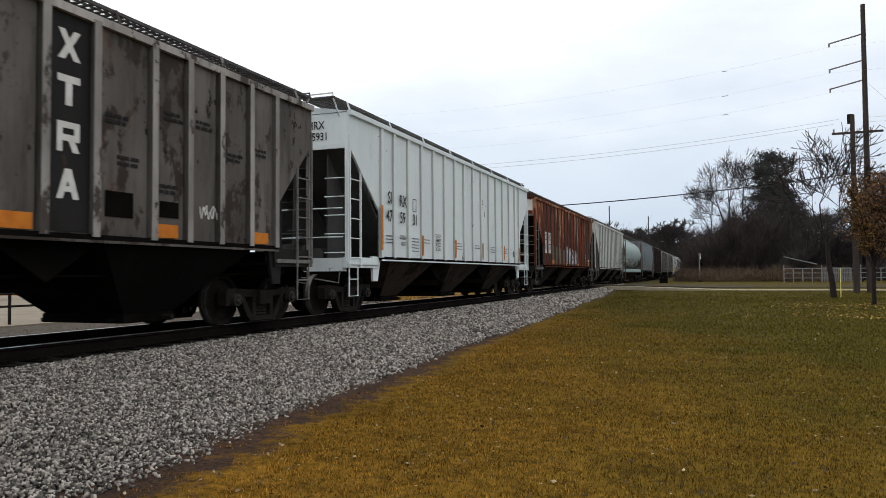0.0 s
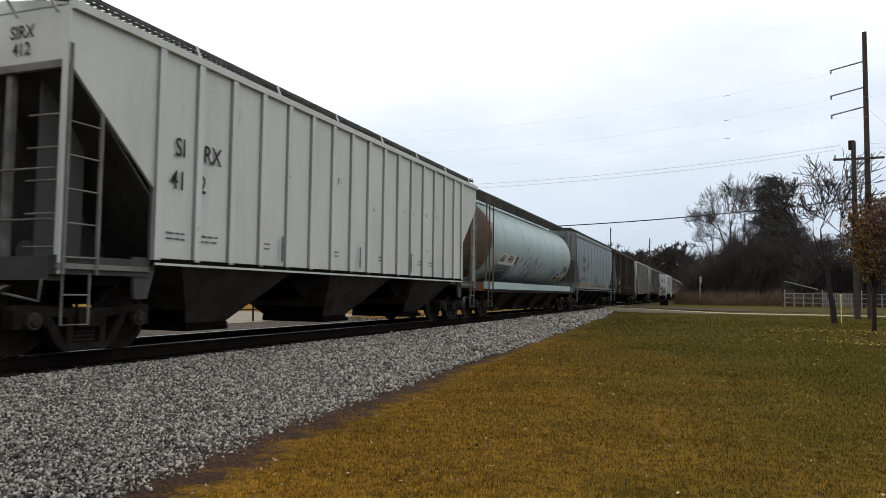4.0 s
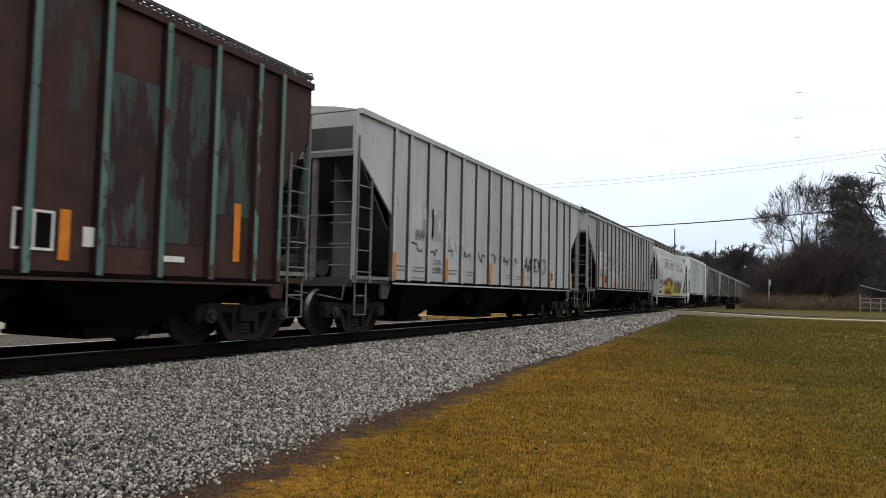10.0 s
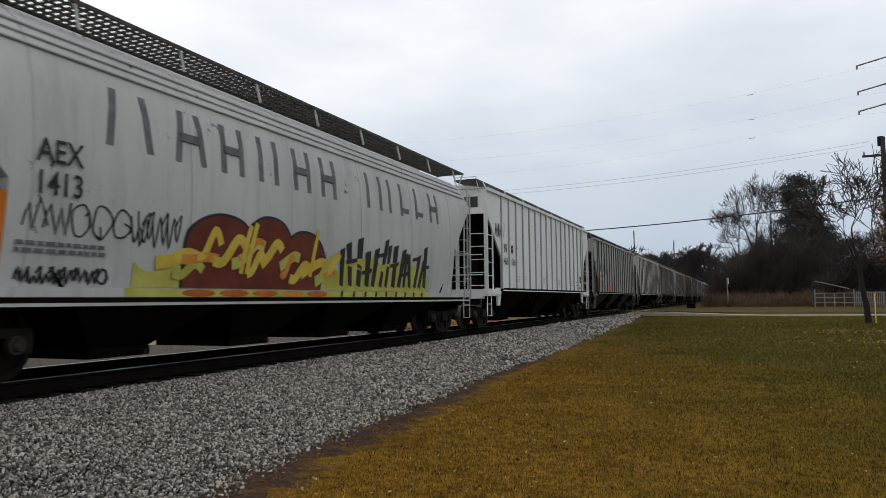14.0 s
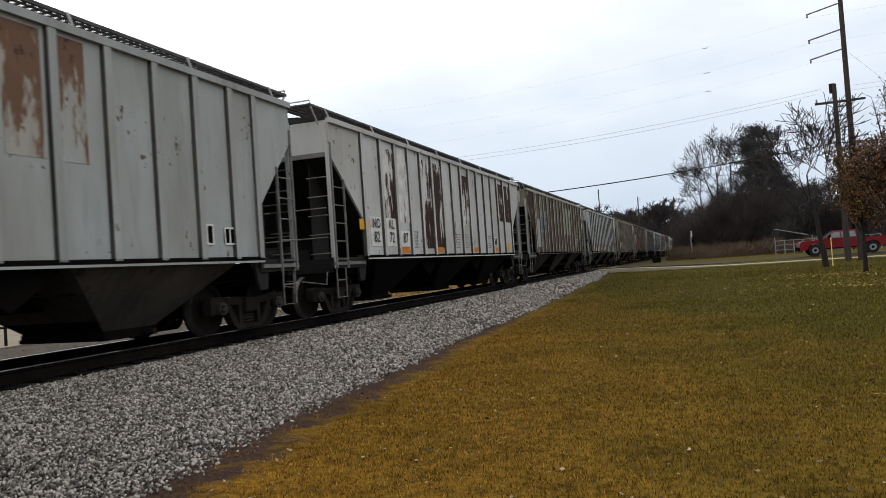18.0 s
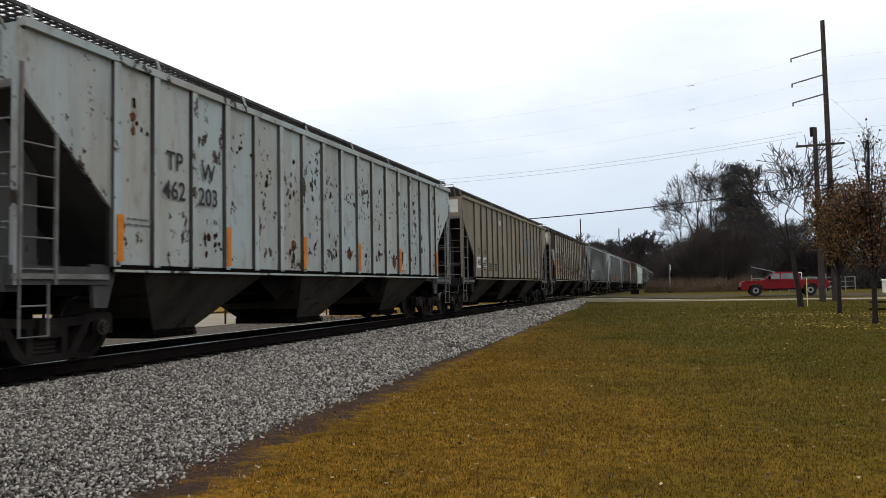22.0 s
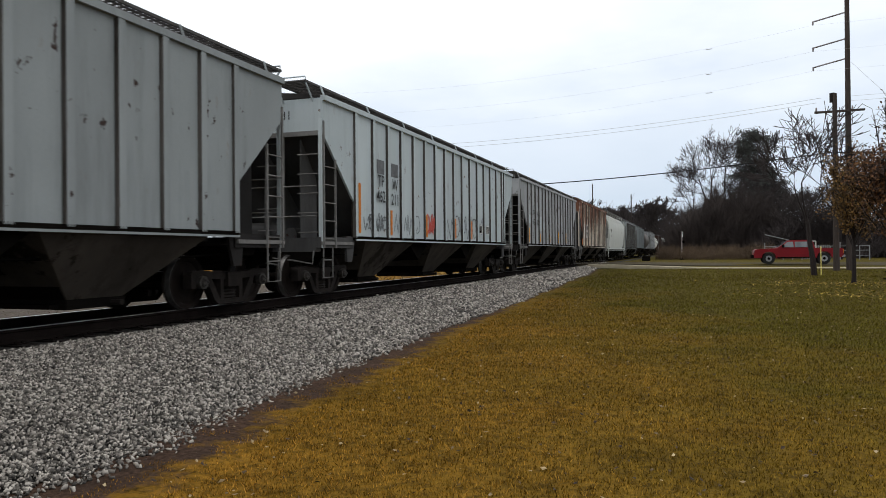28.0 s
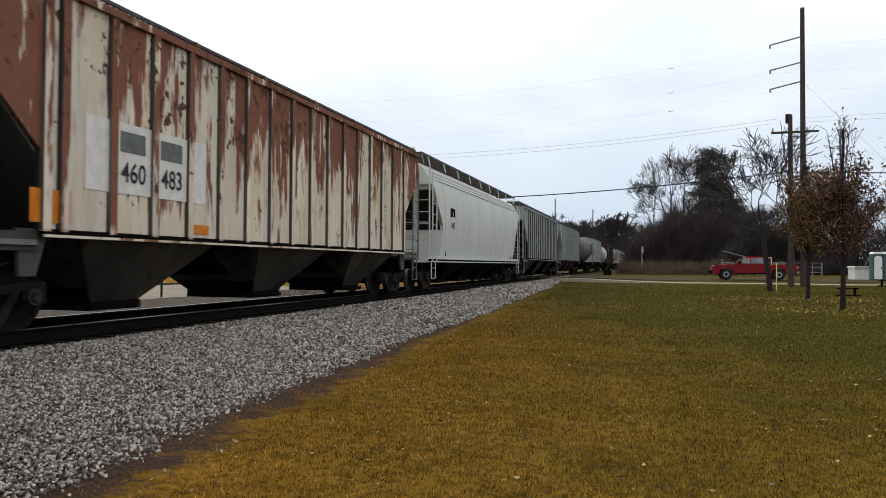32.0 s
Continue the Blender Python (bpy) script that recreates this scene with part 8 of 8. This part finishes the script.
def tag(car, y, z, w, hh, line, seed, x=1.604, r=0.035):
    """Scrawled spray paint: looping and jagged strokes one beside the other, no real letters."""
    rng = np.random.default_rng(seed)
    n = max(3, int(w / (hh * 0.75)))
    for k in range(n):
        cy, cz = y + w * (k + 0.5) / n, z + hh / 2
        half = w / n * 0.52
        kind = int(rng.integers(0, 3))
        if kind == 0:
            turn = rng.uniform(0, 6.283)
            pts = [(cy + half * rng.uniform(0.7, 1.1) * math.cos(turn + 0.9 * j), cz + hh * 0.5 * rng.uniform(0.75, 1.05) * math.sin(turn + 0.9 * j)) for j in range(9)]
            pts = smooth(pts + [(cy + rng.uniform(-0.5, 0.5) * half, cz + rng.uniform(-0.3, 0.3) * hh)])
        elif kind == 1:
            m = int(rng.integers(4, 7))
            pts = [(cy + half * (2 * j / m - 1) + rng.normal(0, 0.1) * half, cz + hh * (0.5 if j % 2 else -0.5) * rng.uniform(0.5, 1.0)) for j in range(m + 1)]
            pts = smooth(pts, 2)
        else:
            pts = [(cy - half, cz + hh * rng.uniform(0.2, 0.5)), (cy - half * 0.5, cz - hh * 0.5), (cy, cz + hh * rng.uniform(-0.1, 0.4)), (cy + half * 0.6, cz - hh * rng.uniform(0.2, 0.5)), (cy + half, cz + hh * 0.5), (cy + half * 0.2, cz + hh * 0.1)]
            pts = smooth(pts)
        part("graffiti", ribbon(pts, r * 0.5, x + 0.0006 * (k % 4), x + 0.004 + 0.0006 * (k % 4)), line, car, "sprayed graffiti stroke")


def flakes(car, ys, clusters, seed, x=1.5965):
    """Blistered paint: brown rust stains with small dark flakes in them, sheet by sheet.
    clusters: (sheet, height, spread up and down, count, stained)."""
    rng = np.random.default_rng(seed)
    stain = surface("rust_stain", (0.040, 0.018, 0.009), (0.150, 0.074, 0.032), 9.0, 0.9, 0, 0.3, 30.0, spec=0.05)
    flake_brown = surface("flake_brown", (0.010, 0.006, 0.005), (0.045, 0.019, 0.012), 14.0, 0.9, 0, 0.3, 30.0, spec=0.05)

    def blot(g, cy, cz, ry, rz, x1, n=9):
        g.prism([(cy + ry * rng.uniform(0.6, 1.15) * math.cos(6.2832 * i / n), cz + rz * rng.uniform(0.6, 1.15) * math.sin(6.2832 * i / n)) for i in range(n)], "x", x1 - 0.004, x1)

    spots = Geo()
    for k, z, tall, count, stained in clusters:
        a, b = ys[k] + 0.12, ys[k + 1] - 0.12
        mid, half = (a + b) / 2 + rng.uniform(-0.06, 0.06), (b - a) / 2
        for j in range(stained):
            g = Geo()
            ry = rng.uniform(0.05, 0.14)
            blot(g, min(b - ry, max(a + ry, rng.normal(mid, half * 0.3))), max(1.58, rng.normal(z - 0.05, tall * 0.45)), ry, ry * rng.uniform(1.0, 1.9), x + 0.0006 * (j % 4), 11)
            part("rust_stain", g, stain, car, "orange-brown rust stain")
        for j in range(count):
            r = rng.uniform(0.014, 0.040) * (1.6 if rng.random() < 0.15 else 1.0)
            blot(spots, min(b, max(a, rng.normal(mid, half * 0.5))), max(1.46, rng.normal(z, tall * 0.6)), r, r * rng.uniform(0.9, 2.0), x + 0.003 + 0.0006 * (j % 3), 7)
    tagged(part("flaked_paint", spots, flake_brown, car, "dark flaked spots of paint"), kind="stuff")


def bared_posts(car, ys, spans, m, x=1.662):
    """Lengths of post worn to bare brown metal: (post, foot, top)."""
    for k, z0, z1 in spans:
        part("bared_post", Geo().box(x - 0.006, x, ys[k] - 0.055, ys[k] + 0.055, z0, z1), m, car, "post worn to bare brown metal")


def piece(car, y, z, w, hh):
    """Blocky sprayed forms, white bodies on a blue-grey ground, no real letters."""
    ground = surface("spray_blue_grey", (0.055, 0.062, 0.075), (0.12, 0.13, 0.15), 2.0, 0.7)
    body = surface("spray_off_white", (0.34, 0.35, 0.37), (0.52, 0.52, 0.53), 2.5, 0.7)
    rng = np.random.default_rng(91)
    top = lambda a: z + hh * (1.0 - 0.22 * (a - y) / w + 0.05 * math.sin(5.5 * (a - y)))
    ys = [y + w * k / 24 for k in range(25)]
    for grow, m, x in ((0.05, body, 1.601), (0.0, ground, 1.604)):
        pts = [(y - 0.25 - grow, z), (y + w + 0.25 + grow, z)] + [(a, top(a) + grow) for a in reversed(ys)]
        part("graffiti_fill", Geo().prism(pts, "x", x - 0.002, x), m, car, "sprayed graffiti ground")
    n = 5
    for k in range(n):
        a, b = y + w * (k + 0.06) / n, y + w * (k + 0.94) / n
        t = top((a + b) / 2) - 0.05
        s = 0.27 * (b - a)
        g = Geo()
        mid = (z + t) / 2 + rng.uniform(-0.1, 0.1)
        lean = rng.uniform(-0.05, 0.05)
        g.prism([(a, z + 0.04), (a + s, z + 0.04), (a + s + lean, t - 0.1), (a + lean, t - 0.02)], "x", 1.605, 1.608)
        if k != 2:
            g.prism([(b - s, z + 0.04), (b, z + 0.04), (b + lean, t - 0.08), (b - s + lean, t)], "x", 1.605, 1.608)
        if k in (0, 1, 3, 4, 5):
            g.prism([(a + s * 0.9 + lean, t - 0.28), (b - s * 0.9 + lean, t - 0.28), (b - s * 0.9 + lean, t - 0.02), (a + s * 0.9 + lean, t + 0.02)], "x", 1.6052, 1.6082)
        if k in (2, 3, 5):
            g.prism([(a + s * 0.9, mid - 0.1), (b - s * 0.5, mid - 0.12), (b - s * 0.5, mid + 0.08), (a + s * 0.9, mid + 0.1)], "x", 1.6054, 1.6084)
        if k in (2, 4):
            g.prism([(a + s * 0.9, z + 0.04), (b, z + 0.04), (b, z + 0.26), (a + s * 0.9, z + 0.24)], "x", 1.6056, 1.6086)
        part("graffiti_letter", g, body, car, "off-white sprayed block form")


def scrawl(car, y, z, w, hh, m, seed, x=1.601, r=0.016):
    """One sprayed looping line without meaning."""
    rng = np.random.default_rng(seed)
    n = int(rng.integers(4, 7))
    pts = [(y + w * (k / n + rng.uniform(-0.2, 0.2)), z + hh * (rng.random() if k % 2 else 1 - 0.5 * rng.random())) for k in range(n + 1)]
    part("graffiti", ribbon(smooth(pts), r, x, x + 0.004), m, car, "thin sprayed scrawl")


def mural(car, y0, y1, z0, z1):
    """Large sprayed piece along the lower side: dark red rounded forms, yellow and orange tongues, black jagged strokes on lime."""
    rng = np.random.default_rng(33)
    yellow = surface("spray_yellow", (0.40, 0.29, 0.03), (0.56, 0.44, 0.08), 3.0, 0.7)
    orange = surface("spray_orange", (0.42, 0.15, 0.02), (0.52, 0.24, 0.05), 3.0, 0.7)
    lime = surface("spray_lime", (0.27, 0.27, 0.035), (0.44, 0.43, 0.12), 2.0, 0.7)
    red = surface("spray_dark_red", (0.075, 0.016, 0.012), (0.15, 0.040, 0.024), 2.5, 0.7)
    wave = lambda a, k: noise.noise(Vector((a * 1.7, k, 0.5)))
    n = 60
    ys = [y0 - 0.9 + (y1 - y0 + 1.0) * k / n for k in range(n + 1)]
    lo = 1.16
    mid = y0 + (y1 - y0) * 0.45

    def band(top, m, x, a, b):
        run = [q for q in ys if a <= q <= b]
        pts = [(q, top(q)) for q in run]
        g = Geo()
        g.loft([[(x - 0.003, q, lo), (x, q, lo), (x, q, hq), (x - 0.003, q, hq)] for q, hq in pts])
        g.round = False
        part("graffiti_form", g, m, car, "sprayed band of colour")

    band(lambda a: 1.50 + 0.22 * wave(a, 1.0), lime, 1.600, y0 - 0.9, y1)
    for k, (cy, w, top) in enumerate(((y0 + 0.85, 0.80, 2.28), (y0 + 2.05, 0.72, 2.36), (y0 + 3.15, 0.66, 2.20))):
        for grown, m, x in ((0.05, M_INK, 1.606), (0.0, red, 1.611)):
            pts = [(cy - (w + grown), lo)] + [(cy - (w + grown) * math.cos(a) * (1 + 0.05 * math.sin(4 * a + k)), 1.62 + (top - 1.62 + grown) * math.sin(a) ** 0.7) for a in (math.pi * q / 16 for q in range(1, 16))] + [(cy + w + grown, lo)]
            part("graffiti_form", Geo().prism(pts, "x", x - 0.003, x), m, car, "rounded dark red sprayed form")
    # wide loose strokes over the red forms
    for k in range(16):
        y = y0 - 0.5 + 4.6 * k / 15 + rng.uniform(-0.15, 0.15)
        z = 1.30 + rng.uniform(0, 0.35)
        run = rng.uniform(0.35, 0.9)
        lift = rng.uniform(0.05, 0.45)
        pts = smooth([(y, z), (y + 0.3 * run, z + lift * rng.uniform(-0.2, 0.6)), (y + 0.7 * run, z + lift), (y + run, z + lift * rng.uniform(0.3, 1.2))], 5)
        part("graffiti_flame", ribbon(pts, rng.uniform(0.05, 0.11), 1.612, 1.6152 + 0.0003 * k), (yellow, lime, orange, yellow)[k % 4], car, "loose sprayed stroke")
    for k, y in enumerate((y0 + 1.35, y0 + 1.5, y0 + 3.4)):
        part("graffiti_flame", ribbon(smooth([(y, 1.4), (y + 0.05, 1.8), (y + 0.16, 2.2 + 0.05 * k)], 5), 0.05, 1.612, 1.6205 + 0.0003 * k), yellow, car)
    # jagged black strokes on the lime ground
    band(lambda a: 1.86 + 0.20 * wave(a, 7.0), lime, 1.603, mid + 0.5, y1 - 0.25)
    k, y = 0, mid + 0.45
    while y < y1 - 0.2:
        w = rng.uniform(0.12, 0.20)
        tilt = rng.uniform(-0.22, 0.30)
        top = 2.10 + rng.uniform(-0.15, 0.30)
        part("graffiti_letter", Geo().prism([(y, 1.28), (y + w, 1.24), (y + w + tilt, top), (y + tilt - 0.04, top - 0.06)], "x", 1.606, 1.6102 + 0.0003 * k), M_INK, car)
        if k % 2:
            part("graffiti_letter", Geo().prism([(y - 0.18, 1.5 + 0.2 * (k % 3)), (y + 0.26, 1.56 + 0.2 * (k % 3)), (y + 0.26, 1.65 + 0.2 * (k % 3)), (y - 0.18, 1.58 + 0.2 * (k % 3))], "x", 1.606, 1.6104 + 0.0003 * k), M_INK, car)
        y += w + rng.uniform(0.10, 0.22)
        k += 1
    # paint carried down over the sill: red and orange lumps, then black bars on pale lime
    glow = surface("spray_red_orange", (0.26, 0.045, 0.014), (0.42, 0.13, 0.03), 3.0, 0.7)
    part("graffiti_drip", Geo().box(1.5852, 1.5870, y0 - 1.1, y1 - 0.1, z0 + 0.085, z0 + 0.20), lime, car, "lime paint on the sill")
    for k in range(5):
        a = y0 - 0.05 + 0.82 * k
        pts = [(a + 0.36 - 0.36 * math.cos(q) * 1.02, z0 + 0.142 + 0.056 * math.sin(q)) for q in (2 * math.pi * j / 12 for j in range(12))]
        part("graffiti_drip", Geo().prism(pts, "x", 1.5875, 1.5890), glow if k != 3 else orange, car, "red-orange paint on the sill")
    for k in range(9):
        a = mid + 0.35 + 0.5 * k
        part("graffiti_drip", Geo().prism([(a, z0 + 0.09), (a + 0.09, z0 + 0.09), (a + 0.12, z0 + 0.20), (a + 0.03, z0 + 0.20)], "x", 1.5875, 1.5890), M_INK, car)
    tag(car, y0 - 2.6, 1.18, 1.3, 0.20, M_INK, 41, 1.600, 0.03)


freight_train()


# ---- what moves ----
def run_at(t):
    return float(np.interp(t, [r[0] for r in RUN], [r[1] for r in RUN]))


def motions():
    for car, c, L in CARS:
        walk(car, [(t, pose(TRACK_X, c - s, RAIL_Z)) for t, s in RUN])
        wheels = [o for o in car.children_recursive if "spin" in o]
        # turning wheels near the camera; far off they only roll past unseen
        times = [k / 20 for k in range(641) if -12 < c - run_at(k / 20) < 50]
        if not times or car not in [q[0] for q in CARS[:24]]:
            continue
        for o in wheels:
            e = o["spin"]
            rows = [(t, pose(0, e, WHEEL_R, math.degrees(run_at(t) / WHEEL_R))) for t in times]
            if times[0] > 0:
                rows.insert(0, (0.0, rows[0][1]))
            if times[-1] < 32:
                rows.append((32.0, rows[-1][1]))
            walk(o, rows)
    drive = [(0, 62.0), (8, 40.0), (15.0, 19.5), (16.5, 13.8), (17.4, 9.98), (18.0, 7.4), (18.6, 5.9), (19.2, 5.25), (20.0, 5.1), (32, 5.1)]
    walk(TRUCK, [(t, pose(x, 57.4, ground_z(57.4) + 0.03)) for t, x in drive])
    for w, x, y in TRUCK_WHEELS:
        rows = []
        for k in range(321):
            t = k / 10
            p = float(np.interp(t, [d[0] for d in drive], [d[1] for d in drive]))
            if t in (0, 32) or 15 <= t <= 20.2:
                rows.append((t, pose(x, y, 0.40, 0, math.degrees(p / 0.40))))
        if len(rows) > 1:
            first = rows[1][1]
            rows[0] = (0.0, first)
        walk(w, rows)


motions()
